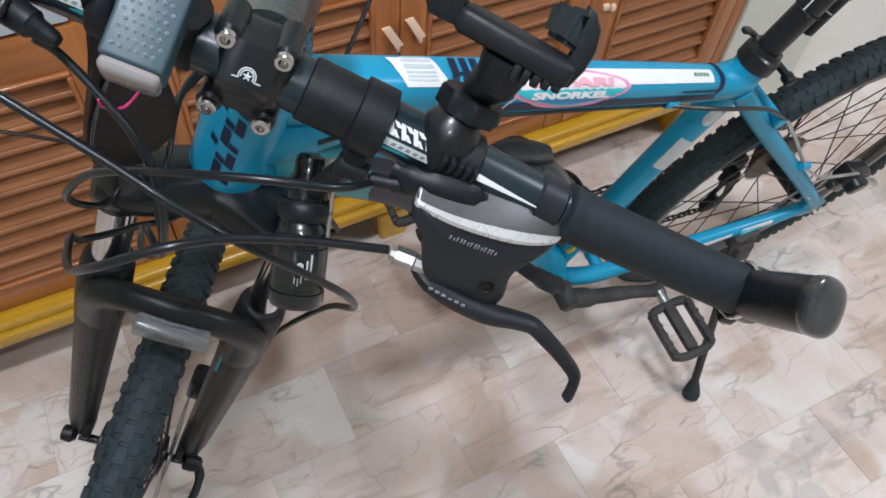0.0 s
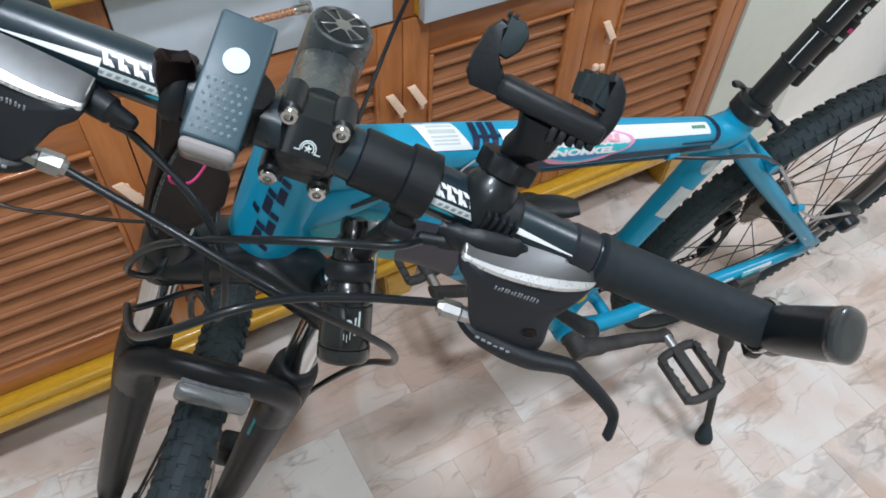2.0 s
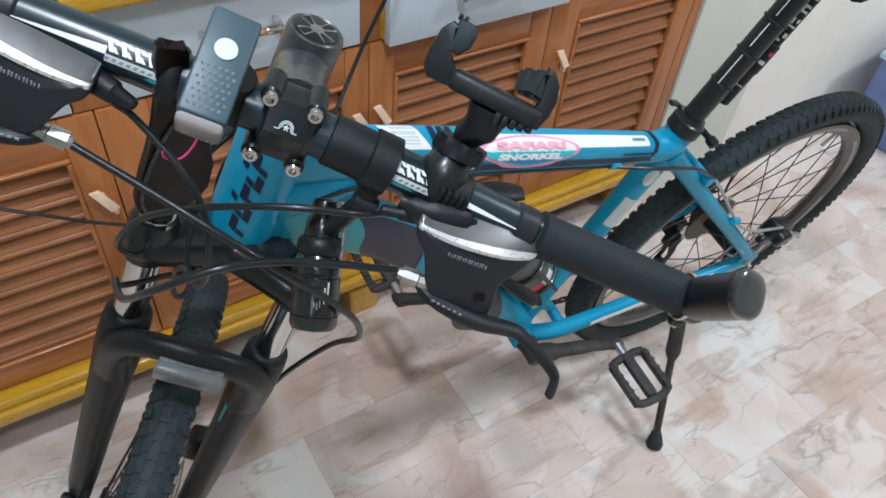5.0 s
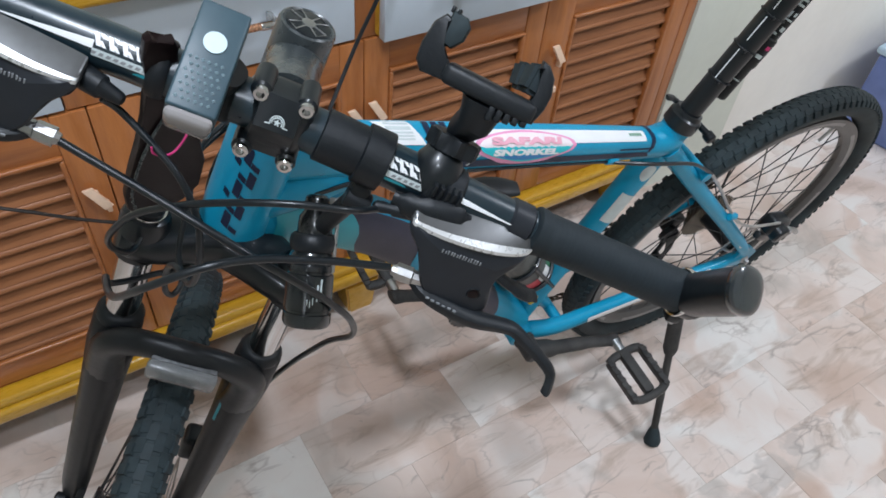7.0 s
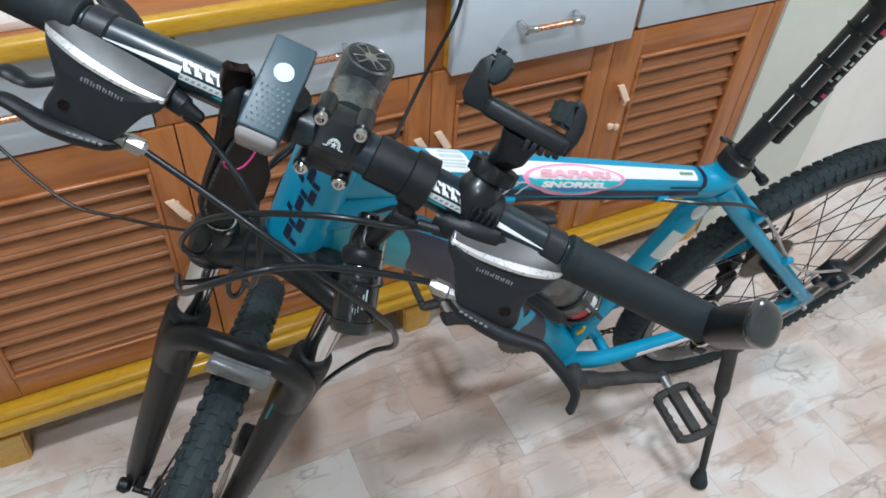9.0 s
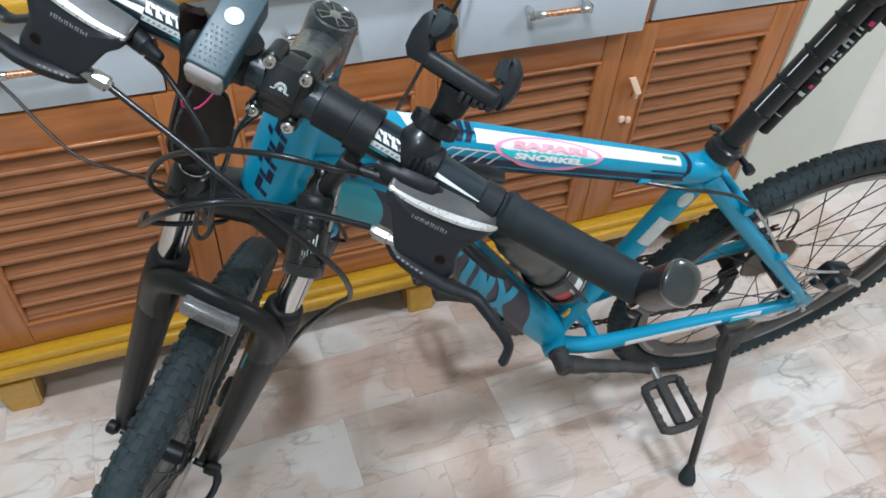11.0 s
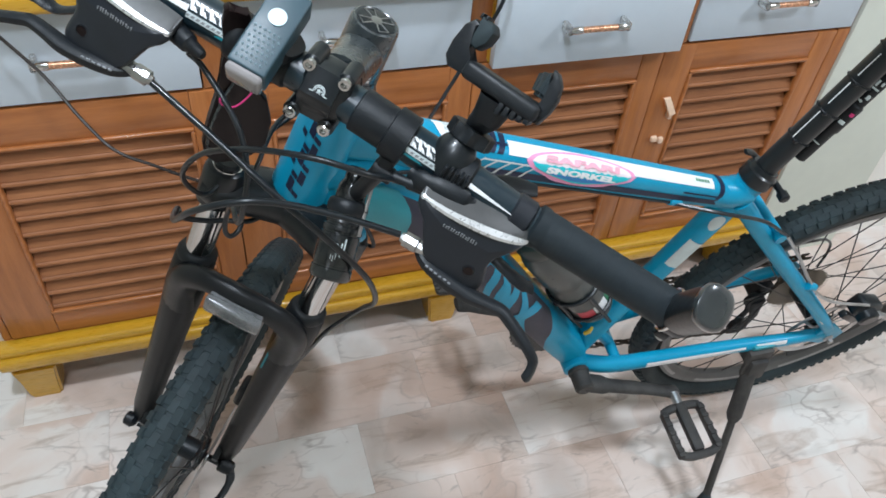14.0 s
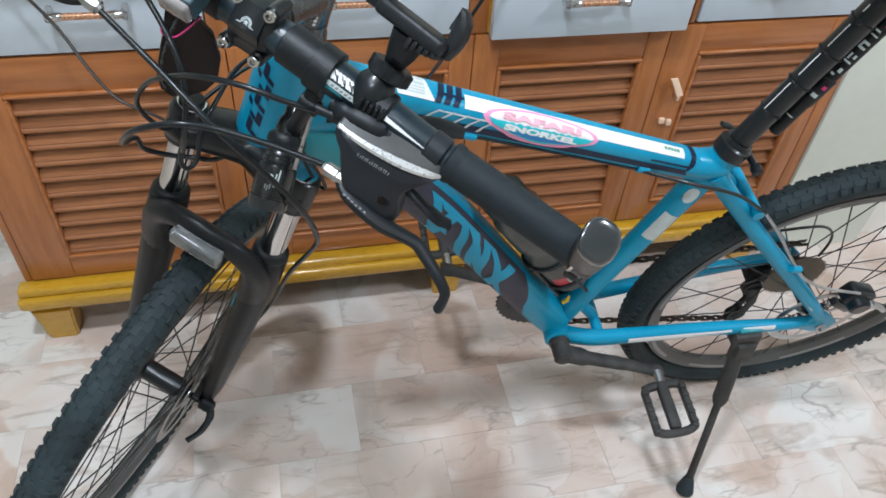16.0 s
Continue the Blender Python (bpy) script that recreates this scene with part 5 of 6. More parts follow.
def control_set(sd):
    """Combined brake lever and gear shifter, mirrored for the other side."""
    def B(f, L, s):
        return Q(f, L, s) if sd > 0 else Q(f - 0.13 * L, -L - 0.0145, s + 0.003)

    # teardrop housing in front of the bar, running to a point at its gear cable
    line = [Vector(p) for p in ((0.1880, 0.6885), (0.1850, 0.6845), (0.1770, 0.6790), (0.1705, 0.6720), (0.1690, 0.6630), (0.1720, 0.6530), (0.1745, 0.6430), (0.1700, 0.6370), (0.1560, 0.6365), (0.1400, 0.6385), (0.1275, 0.6425), (0.1195, 0.6500), (0.1140, 0.6610), (0.1070, 0.6735), (0.0990, 0.6805), (0.0970, 0.6860), (0.1000, 0.6890))]
    line = smooth_path([(p.x, p.y, 0) for p in line], 3)
    hub = Vector((0.143, 0.670, 0))
    bm = bmesh.new()

    def face_f(L, h):
        end = max(0.0, (L - 0.160) / 0.028)
        tip = max(0.0, (0.112 - L) / 0.015)
        return 0.1435 + 0.20 * (0.690 - h) - 0.018 * end ** 2 - 0.003 * tip ** 2

    layers = []
    for scale, depth in ((0.72, -1), (0.86, -1.2), (0.97, -0.0120), (1.0, -0.0060), (0.985, -0.0022), (0.93, -0.0004), (0.78, 0.0), (0.45, 0.0006)):
        row = []
        for p in line:
            q = hub + (p - hub) * scale
            if depth < -0.5:
                q.y += 0.010 * (1.0 - scale) / 0.28
            row.append(bm.verts.new(B(0.114 if depth == -1 else 0.119 if depth < -0.5 else face_f(q.x, q.y) + depth, q.x, q.y)))
        layers.append(row)
    n_l = len(line)
    for x, y in zip(layers, layers[1:]):
        for k in range(n_l):
            bm.faces.new((x[k], x[(k + 1) % n_l], y[(k + 1) % n_l], y[k]))
    bm.faces.new(layers[0][::-1])
    bm.faces.new(layers[-1])
    # clamp round the bar
    cyl(bm, ST @ bar(sd * 0.163), ST @ bar(sd * 0.181), 0.0158, seg=20, bevel=0.002)
    pod = finish("shifter_pod", bm, M_POD, hbar, "black shifter and brake lever housing")
    bm = bmesh.new()            # silver cover: a low dome between the bar and its bright front edge
    front = smooth_path([(0.1350, 0.0975, 0.6890), (0.1400, 0.1000, 0.6888), (0.1430, 0.1200, 0.6886), (0.1425, 0.1400, 0.6885), (0.1395, 0.1600, 0.6884), (0.1335, 0.1770, 0.6886), (0.1280, 0.1850, 0.6890), (0.1220, 0.1885, 0.6900)], 4)
    nf = len(front)
    grid = []
    for i, p in enumerate(front):
        k = math.sin(math.pi * i / (nf - 1)) ** 0.6
        rear = Vector((0.1220, p.y, 0.6930 + 0.0045 * k))
        up_ = p.lerp(rear, 0.5) + Vector((0.0004, 0, 0.0006)) * k
        grid.append([bm.verts.new(B(*q)) for q in (p + Vector((0, 0, -0.003)), p, up_, rear, rear + Vector((0, 0, -0.008)))])
    for x, y in zip(grid, grid[1:]):
        for k in range(5):
            bm.faces.new((x[k], x[(k + 1) % 5], y[(k + 1) % 5], y[k]))
    bm.faces.new(grid[0][::-1])
    bm.faces.new(grid[-1])
    finish("shifter_cover", bm, M_SILVER, pod, "silver plastic shifter cover", sharp=50)
    rim = bmesh.new()           # bright band that widens along the front edge
    strip = []
    for i, p in enumerate(front):
        k = i / (nf - 1)
        wide = 0.05 + 0.20 * math.sin(math.pi * min(1.0, k * 1.12) ** 2.2) ** 0.7
        a_, b_ = B(p.x + 0.0007, p.y, p.z - 0.0018), B(p.x + 0.0004, p.y, p.z + 0.0007)
        up_ = Vector((0.1220, p.y, 0.6930 + 0.0045 * math.sin(math.pi * k) ** 0.6))
        q = p.lerp(up_, wide)
        strip.append([rim.verts.new(v) for v in (a_, b_, B(q.x, q.y, q.z + 0.0012))])
    for x, y in zip(strip, strip[1:]):
        for k in range(2):
            rim.faces.new((x[k], x[k + 1], y[k + 1], y[k]))
    finish("cover_edge", rim, M_RIM, pod, "bright silver edge band")
    tilt = ST.to_3x3() @ pose(0, 0, 0, 0, 0, -2 * sd).to_3x3()
    for k in range(7):
        for q in (-0.0012, 0.0012):
            bm = bmesh.new()
            L = 0.1242 + 0.0042 * k + q
            box(bm, B(face_f(L, 0.6790) + 0.0002, L, 0.6790), (0.0010, 0.0009, 0.0042 if q < 0 or k % 2 else 0.0028), tilt)
            finish("lettering_bar", bm, M_GREYINK, pod, "grey lettering bar")
    for k in range(6):
        bm = bmesh.new()
        box(bm, B(0.1560 + 0.0006 * k, 0.1285 + 0.0042 * k, 0.6440 - 0.0004 * k), (0.0012, 0.0024, 0.0012 if k < 4 else 0.0024), ST.to_3x3())
        finish("lettering_bar", bm, M_GREYINK, pod, "grey lettering bar")
    bm = bmesh.new()            # brake lever
    way_ = [(0.1400, 0.1175, 0.6430), (0.1490, 0.1290, 0.6410), (0.1535, 0.1480, 0.6390), (0.1545, 0.1680, 0.6370), (0.1530, 0.1850, 0.6372), (0.1525, 0.1980, 0.6372), (0.1550, 0.2080, 0.6340), (0.1595, 0.2240, 0.6275), (0.1640, 0.2385, 0.6195), (0.1680, 0.2420, 0.6140), (0.1735, 0.2425, 0.6060), (0.1745, 0.2420, 0.6040)]
    wide = [0.0052, 0.0066, 0.0072, 0.0070, 0.0060, 0.0056, 0.0055, 0.0052, 0.0050, 0.0048, 0.0052, 0.0036]
    pts = smooth_path([B(*p) for p in way_], 4)
    sweep(bm, pts, [float(np.interp(i / 4, range(12), wide)) for i in range(len(pts))], 12, flat=0.72, up=tuple(QD(0, 0, 1)), power=2.8)
    finish("brake_lever", bm, M_MATTE, pod, "black two-finger brake lever")
    bm = bmesh.new()            # thumb levers behind the bar
    sweep(bm, smooth_path([B(0.118, 0.140, 0.676), B(0.090, 0.142, 0.676), B(0.066, 0.154, 0.680), B(0.055, 0.184, 0.684)], 4), [0.0060] * 4 + [0.0080] * 3 + [0.0095] * 4 + [0.0088, 0.0065], 12, flat=0.30, up=tuple(QD(0, 0, 1)))
    blade = [B(0.130, 0.166, 0.664), B(0.131, 0.184, 0.658), B(0.128, 0.201, 0.651), B(0.122, 0.214, 0.646)] if sd > 0 else [B(0.130, 0.172, 0.655), B(0.1305, 0.192, 0.641), B(0.132, 0.2074, 0.6425), B(0.1335, 0.2178, 0.6385)]
    sweep(bm, smooth_path(blade, 4), [0.0062] * 6 + [0.0074] * 4 + [0.006] * 3, 10, flat=0.45, up=tuple(QD(0, 0, 1)))
    finish("thumb_lever", bm, M_MATTE, pod, "black thumb shift lever")
    bm = bmesh.new()            # barrel adjuster of the brake cable
    d = (B(0.142, 0.098, 0.645) - B(0.146, 0.130, 0.648)).normalized()
    lathe(bm, B(0.1445, 0.126, 0.647), d, [(0, 0.0050), (0.010, 0.0054), (0.011, 0.0064), (0.022, 0.0064), (0.021, 0.0048), (0.025, 0.0036)], 8)
    finish("barrel_adjuster", bm, M_STEEL, pod, "silver barrel adjuster", sharp=20)
    bm = bmesh.new()            # black gear cable adjuster
    d = (B(0.128, 0.072, 0.681) - B(0.122, 0.104, 0.682)).normalized()
    k = 0.66 if sd > 0 else 1.0
    lathe(bm, B(0.122, 0.104, 0.682), d, [(0, 0.0062 * k), (0.004, 0.0082 * k), (0.018, 0.0075 * k), (0.020, 0.0055 * k), (0.030, 0.0042), (0.032, 0.003)], 12)
    finish("cable_adjuster", bm, M_MATTE, pod)
    bm = bmesh.new()
    f_ = face_f(0.1575, 0.6555)
    lathe(bm, B(f_ - 0.002, 0.1575, 0.6555), QD(1, 0, 0.2), [(0, 0.0038), (0.0024, 0.0038), (0.0032, 0.0042), (0.0032, 0.0048), (0, 0.0056)], 18)
    finish("pivot_rim", bm, M_MATTE, pod)
    # solid dark disc, its colour gives the shade of a pivot hole
    bm = bmesh.new()
    cyl(bm, B(f_ - 0.001, 0.1575, 0.6555), B(f_ + 0.0010, 0.1575, 0.6557), 0.0038, seg=16)
    finish("pivot_hole_shade", bm, M_BROWNBLK, pod, "dark disc as the shade of the pivot hole")


control_set(1)
control_set(-1)

# cables
CABLES = (
    ("gear_cable", 0.0024, [(0.1285, 0.076, 0.680), (0.148, 0.056, 0.688), (0.157, 0.0233, 0.686), (0.155, -0.0107, 0.669), (0.1422, -0.0403, 0.6397), (0.1293, -0.0663, 0.6055), (0.1191, -0.079, 0.5674), (0.0967, -0.0763, 0.5307), (0.070, -0.066, 0.508), (0.03, -0.060, 0.525), (-0.02, -0.045, 0.55), (-0.06, -0.02, 0.575)]),
    ("brake_cable", 0.0027, [(0.1401, 0.1002, 0.6449), (0.1483, 0.0577, 0.6401), (0.1609, 0.0156, 0.6354), (0.176, -0.0137, 0.630), (0.182, -0.042, 0.604), (0.1594, -0.062, 0.5563), (0.1177, -0.0748, 0.5223), (0.0962, -0.0735, 0.490), (0.0597, -0.0491, 0.470), (0.030, -0.020, 0.475), (-0.02, -0.03, 0.53), (-0.06, -0.02, 0.57)]),
    ("brake_cable", 0.0027, [(0.1291, -0.1164, 0.6473), (0.1362, -0.0835, 0.6437), (0.144, -0.0502, 0.6405), (0.1518, -0.0179, 0.6367), (0.1547, 0.0128, 0.6285), (0.1486, 0.0422, 0.6133), (0.1379, 0.0717, 0.5919), (0.1235, 0.1005, 0.563), (0.101, 0.1165, 0.5182), (0.0642, 0.1113, 0.4531), (0.0393, 0.096, 0.3642), (0.012, 0.088, 0.26), (0.004, 0.070, 0.15)]),
    ("gear_cable", 0.0024, [(0.1165, -0.1000, 0.6790), (0.1139, -0.0860, 0.6704), (0.1288, -0.0472, 0.6522), (0.1401, -0.0262, 0.6279), (0.1451, -0.0168, 0.5936), (0.1379, -0.0181, 0.5655), (0.1143, -0.0315, 0.5522), (0.1022, -0.0368, 0.532), (0.1031, -0.0336, 0.5101), (0.1001, -0.0269, 0.5031), (0.09, -0.0242, 0.5106), (0.0752, -0.0340, 0.5278), (0.0508, -0.0380, 0.5518), (0.0, -0.045, 0.565), (-0.05, -0.03, 0.575)]),
)
for name, r, pts in CABLES:
    bm = bmesh.new()
    sweep(bm, [ST @ p for p in smooth_path(pts, 7)], r, 10)
    finish(name, bm, M_BLACK, hbar, "glossy black cable housing")
for name, r, pts in (
    ("rear_cable", 0.0025, [(-0.2255, 0.0388, 0.6122), (-0.2687, 0.0444, 0.5637), (-0.3049, 0.0551, 0.5174), (-0.3393, 0.0657, 0.4799), (-0.3777, 0.0725, 0.4585), (-0.4202, 0.0761, 0.4468), (-0.4520, 0.0778, 0.4385)]),
    ("brake_hose", 0.0026, [(-0.02, 0.017, 0.694), (-0.0550, 0.0260, 0.6870), (-0.0971, 0.0346, 0.6781), (-0.1693, 0.0371, 0.6523), (-0.2255, 0.0388, 0.6122)]),
    ("derailleur_cable", 0.0025, [(-0.375, -0.052, 0.440), (-0.430, -0.056, 0.438), (-0.478, -0.070, 0.415), (-0.512, -0.078, 0.385), (-0.527, -0.080, 0.351), (-0.512, -0.068, 0.327)]),
    ("top_tube_cable", 0.0022, [(0.355, 0.025, 0.805), (0.30, 0.0225, 0.800), (0.20, 0.0205, 0.769), (0.10, 0.0190, 0.736), (-0.02, 0.017, 0.694)]),
):
    bm = bmesh.new()
    sweep(bm, smooth_path(pts, 6), r, 8)
    finish(name, bm, M_STEEL if name == "rear_cable" else M_BLACK, bike, "silver cable housing" if name == "rear_cable" else "black cable housing")

# ---- seat post and saddle ----
SP = Vector((-0.342, 0, 0.940)).normalized()
S0 = Vector((-0.150, 0, 0.698))
bm = bmesh.new()
cyl(bm, S0 - SP * 0.05, S0 + SP * 0.30, 0.0142, seg=24)
post = finish("seat_post", bm, M_BLACK, bike, "black seat post with white height marks")
bm = bmesh.new()
lathe(bm, S0 + SP * 0.238, SP, [(0, 0.0150), (0.003, 0.0175), (0.060, 0.0195), (0.075, 0.0195)], 22)
finish("post_head", bm, M_MATTE, post)
for a, b in ((0.076, 0.118), (0.130, 0.162), (0.172, 0.203), (0.220, 0.229)):
    bm = bmesh.new()
    Tube(S0 + SP * a, S0 + SP * b, 0.0152, 0.0152, 0.0152, 0.0152, 2.0).patch(bm, 0, 1, 73, 77.5)
    finish("height_mark", bm, M_WHITE, post, sharp=80)
bm = bmesh.new()
lathe(bm, S0 - SP * 0.004, SP, [(0, 0.0205), (0.002, 0.0225), (0.018, 0.0225), (0.020, 0.0195), (0.026, 0.018)], 24)
cyl(bm, S0 + SP * 0.008 + Vector((-0.022, -0.02, -0.008)), S0 + SP * 0.008 + Vector((-0.022, 0.03, -0.008)), 0.0045, seg=10)
sweep(bm, smooth_path([S0 + SP * 0.008 + Vector((-0.020, -0.022, -0.006)), S0 + SP * 0.010 + Vector((-0.006, -0.032, 0.002)), S0 + SP * 0.012 + Vector((0.010, -0.030, 0.008))], 4), [0.005] * 8 + [0.004], 10, flat=0.6)
col = finish("seat_clamp", bm, M_BLACK, bike, "black quick release seat clamp")
bm = bmesh.new()
lathe(bm, S0 + SP * 0.008 + Vector((-0.024, 0.024, -0.010)), (0.0, 1, -0.1), [(0, 0.005), (0.003, 0.0072), (0.012, 0.0072), (0.014, 0.005)], 14)
finish("clamp_nut", bm, M_MATTE, col)
bm = bmesh.new()                # saddle: a shell with nose and wings
rows = []
for i in range(15):
    k = i / 14
    f = -0.115 - 0.27 * k
    wdt = 0.018 + 0.010 * k + 0.052 * max(0, (k - 0.45) / 0.55) ** 1.3
    zt = 1.045 + 0.012 * (k - 0.4) ** 2 * 4
    rows.append([bm.verts.new((f, wdt * math.cos(a), zt + (0.014 if math.sin(a) > 0 else 0.024) * math.sin(a))) for a in (2 * math.pi * j / 16 for j in range(16))])
for x, y in zip(rows, rows[1:]):
    for j in range(16):
        bm.faces.new((x[j], x[(j + 1) % 16], y[(j + 1) % 16], y[j]))
bm.faces.new(rows[0][::-1])
bm.faces.new(rows[-1])
seat = finish("saddle", bm, M_MATTE, bike, "black padded saddle")
bm = bmesh.new()
for sd in (1, -1):
    sweep(bm, smooth_path([(-0.15, sd * 0.012, 1.025), (-0.19, sd * 0.020, 1.000), (-0.29, sd * 0.022, 0.998), (-0.34, sd * 0.035, 1.025)], 5), 0.0035, 8)
box(bm, (-0.255, 0, 0.995), (0.04, 0.05, 0.02), bevel=0.005)
finish("saddle_rail", bm, M_STEEL, seat)

# ---- drivetrain ----
e = Vector((0, 1, 0))
bm = bmesh.new()                # left crank, pointing back; right crank, pointing forward
lathe(bm, BB + e * 0.038, e, [(0, 0.017), (0.006, 0.0175), (0.008, 0.0155), (0.034, 0.0155), (0.038, 0.012)], 20)
CA = math.radians(-16.5)
cd = Vector((-math.cos(CA), 0, math.sin(CA)))
pl = BB + cd * 0.177 + e * 0.085
sweep(bm, smooth_path([BB + e * 0.060, BB + cd * 0.05 + e * 0.068, BB + cd * 0.12 + e * 0.076, pl, pl + cd * 0.012], 4), [0.0165] * 4 + [0.0125] * 4 + [0.011] * 4 + [0.013] * 4 + [0.009], 14, flat=0.62)
finish("crank_arm", bm, M_DUSTY, bike, "black forged crank arm")
bm = bmesh.new()
pr = BB - cd * 0.177 - e * 0.085
sweep(bm, smooth_path([BB - e * 0.060, BB - cd * 0.05 - e * 0.068, BB - cd * 0.12 - e * 0.076, pr, pr - cd * 0.012], 4), [0.0165] * 4 + [0.0125] * 4 + [0.011] * 4 + [0.013] * 4 + [0.009], 14, flat=0.62)
finish("crank_arm", bm, M_DUSTY, bike, "black forged crank arm")
bm = bmesh.new()                # chainrings with teeth
for r, y, nt_ in ((0.086, -0.050, 42), (0.066, -0.043, 32)):
    c = BB + e * y
    out = []
    for i in range(nt_ * 2):
        a = math.pi * i / nt_
        rr = r + (0.0035 if i % 2 else -0.001)
        out.append((rr * math.cos(a), rr * math.sin(a)))
    prism(bm, out, 0.0025, axes((1, 0, 0), (0, 0, 1), (0, -1, 0), c))
finish("chainring", bm, M_BLACK, bike, "black toothed chainrings")
bm = bmesh.new()                # cassette
for i in range(7):
    r = 0.052 - 0.0055 * i
    out = []
    nt_ = int(r * 2 * math.pi / 0.0127)
    for k in range(nt_ * 2):
        a = math.pi * k / nt_
        rr = r + (0.003 if k % 2 else -0.0005)
        out.append((rr * math.cos(a), rr * math.sin(a)))
    prism(bm, out, 0.0018, axes((1, 0, 0), (0, 0, 1), (0, -1, 0), RA - e * (0.030 + 0.0045 * i)))
finish("cassette", bm, M_RUST, bike, "brownish steel cassette")
bm = bmesh.new()                # derailleur: body, cage and two pulleys
box(bm, (-0.440, -0.086, 0.312), (0.034, 0.026, 0.050), pose(0, 0, 0, 0, 20).to_3x3(), bevel=0.006)
box(bm, (-0.415, -0.072, 0.285), (0.040, 0.030, 0.034), pose(0, 0, 0, 0, -20).to_3x3(), bevel=0.006)
for y in (-0.042, -0.058):
    sweep(bm, [(-0.398, y, 0.278), (-0.415, y, 0.225), (-0.405, y, 0.175)], [0.013, 0.010, 0.012], 10, flat=0.2, up=(0, 1, 0))
for c in ((-0.398, -0.050, 0.272), (-0.405, -0.050, 0.180)):
    cyl(bm, Vector(c) - e * 0.007, Vector(c) + e * 0.007, 0.019, seg=18, bevel=0.001)
cyl(bm, (-0.40, -0.090, 0.28), (-0.40, -0.045, 0.275), 0.010, seg=12)
finish("rear_derailleur", bm, M_MATTE, bike, "black rear derailleur with a spring cage")
bm = bmesh.new()
cyl(bm, RA - e * 0.0262, RA - e * 0.0282, 0.056, seg=40)
finish("spoke_guard", bm, M_TAN, bike, "see-through tan spoke guard behind the cassette")
y0, y1 = -0.048, -0.046
run1 = [Vector((0.012, y0, 0.386)), Vector((-0.435, y1, 0.408))]
run2 = [Vector((-0.405, -0.050, 0.161)), Vector((-0.012, y0, 0.214))]
for a, b in (run1, run2):         # chain
    bm = bmesh.new()
    n = int((b - a).length / 0.0127)
    dv = (b - a) / n
    for k in range(n):
        c = a + dv * (k + 0.5)
        w_ = 0.0024 if k % 2 else 0.0036
        for sd in (-1, 1):
            box(bm, c + e * sd * w_, (0.0155, 0.001, 0.0075), dv.to_track_quat("X", "Z").to_matrix())
        cyl(bm, c - dv * 0.5 - e * 0.004, c - dv * 0.5 + e * 0.004, 0.0026, seg=6)
    finish("chain", bm, M_RUST, bike, "oily brown roller chain")


def pedal(c, tilt, side):
    """A black cage pedal: two side plates, end plates and a centre bar round an axle along y."""
    m = Matrix.Translation(c) @ pose(0, 0, 0, 0, tilt)
    bm = bmesh.new()
    o_ = m.to_3x3()
    box(bm, m @ Vector((0, side * 0.050, 0)), (0.019, 0.085, 0.020), o_, bevel=0.006, seg=2)
    p = finish("pedal", bm, M_DUSTY, bike, "black toothed cage pedal")
    for sx in (-1, 1):
        bm = bmesh.new()
        box(bm, m @ Vector((sx * 0.031, side * 0.056, 0)), (0.011, 0.080, 0.020), o_, bevel=0.0035)
        for k in range(5):
            box(bm, m @ Vector((sx * 0.031, side * (0.026 + 0.015 * k), 0.0105)), (0.010, 0.006, 0.005), o_, bevel=0.001)
        finish("cage_plate", bm, M_DUSTY, p)
    for y, d in ((0.014, 0.004), (0.097, -0.006)):
        bm = bmesh.new()
        sweep(bm, smooth_path([m @ Vector((f, side * (y + (d if abs(f) > 0.02 else 0)), 0)) for f in (-0.031, -0.016, 0.016, 0.031)], 3), 0.0070, 10, power=3)
        finish("end_plate", bm, M_DUSTY, p)
    bm = bmesh.new()
    cyl(bm, m @ Vector((0, -side * 0.012, 0)), m @ Vector((0, side * 0.012, 0)), 0.008, seg=12)
    finish("axle", bm, M_STEEL, p)


pedal(pl + e * 0.016 + Vector((0, 0, 0.004)), 12, 1)
pedal(pr - e * 0.020, 15, -1)

# side stand
bm = bmesh.new()
box(bm, (-0.318, 0.066, 0.312), (0.046, 0.030, 0.034), pose(0, 0, 0, 0, 6).to_3x3(), bevel=0.005)
box(bm, (-0.318, 0.080, 0.292), (0.050, 0.010, 0.046), pose(0, 0, 0, 12, 0).to_3x3(), bevel=0.006)
box(bm, (-0.318, 0.083, 0.286), (0.034, 0.022, 0.044), pose(0, 0, 0, 12, 0).to_3x3(), bevel=0.005)
stand = finish("side_stand", bm, M_DUSTY, bike, "black side stand")
K0, K1 = Vector((-0.312, 0.085, 0.275)), Vector((-0.250, 0.233, 0.042))
bm = bmesh.new()
sweep(bm, [K0, K0.lerp(K1, 0.30), K0.lerp(K1, 0.34)], [0.0125, 0.0135, 0.0095], 14)
cyl(bm, K0.lerp(K1, 0.30), K0.lerp(K1, 0.96), 0.0068, seg=12)
finish("stand_leg", bm, M_DUSTY, stand)
bm = bmesh.new()
sweep(bm, [K0.lerp(K1, 0.89), K0.lerp(K1, 0.93), K0.lerp(K1, 0.985), K0.lerp(K1, 1.01)], [0.008, 0.012, 0.016, 0.0145], 14)
finish("rubber_foot", bm, M_RUBBER, stand, "black rubber foot")
bm = bmesh.new()
box(bm, (-0.318, 0.063, 0.334), (0.040, 0.022, 0.010), bevel=0.002)
finish("stand_bracket", bm, M_TEAL, stand)
bm = bmesh.new()
cyl(bm, (-0.330, 0.084, 0.298), (-0.330, 0.0875, 0.2975), 0.0045, seg=12)
finish("stand_bolt", bm, M_STEEL, stand, "steel pivot bolt")
bm = bmesh.new()                # rear brake caliper and axle nut
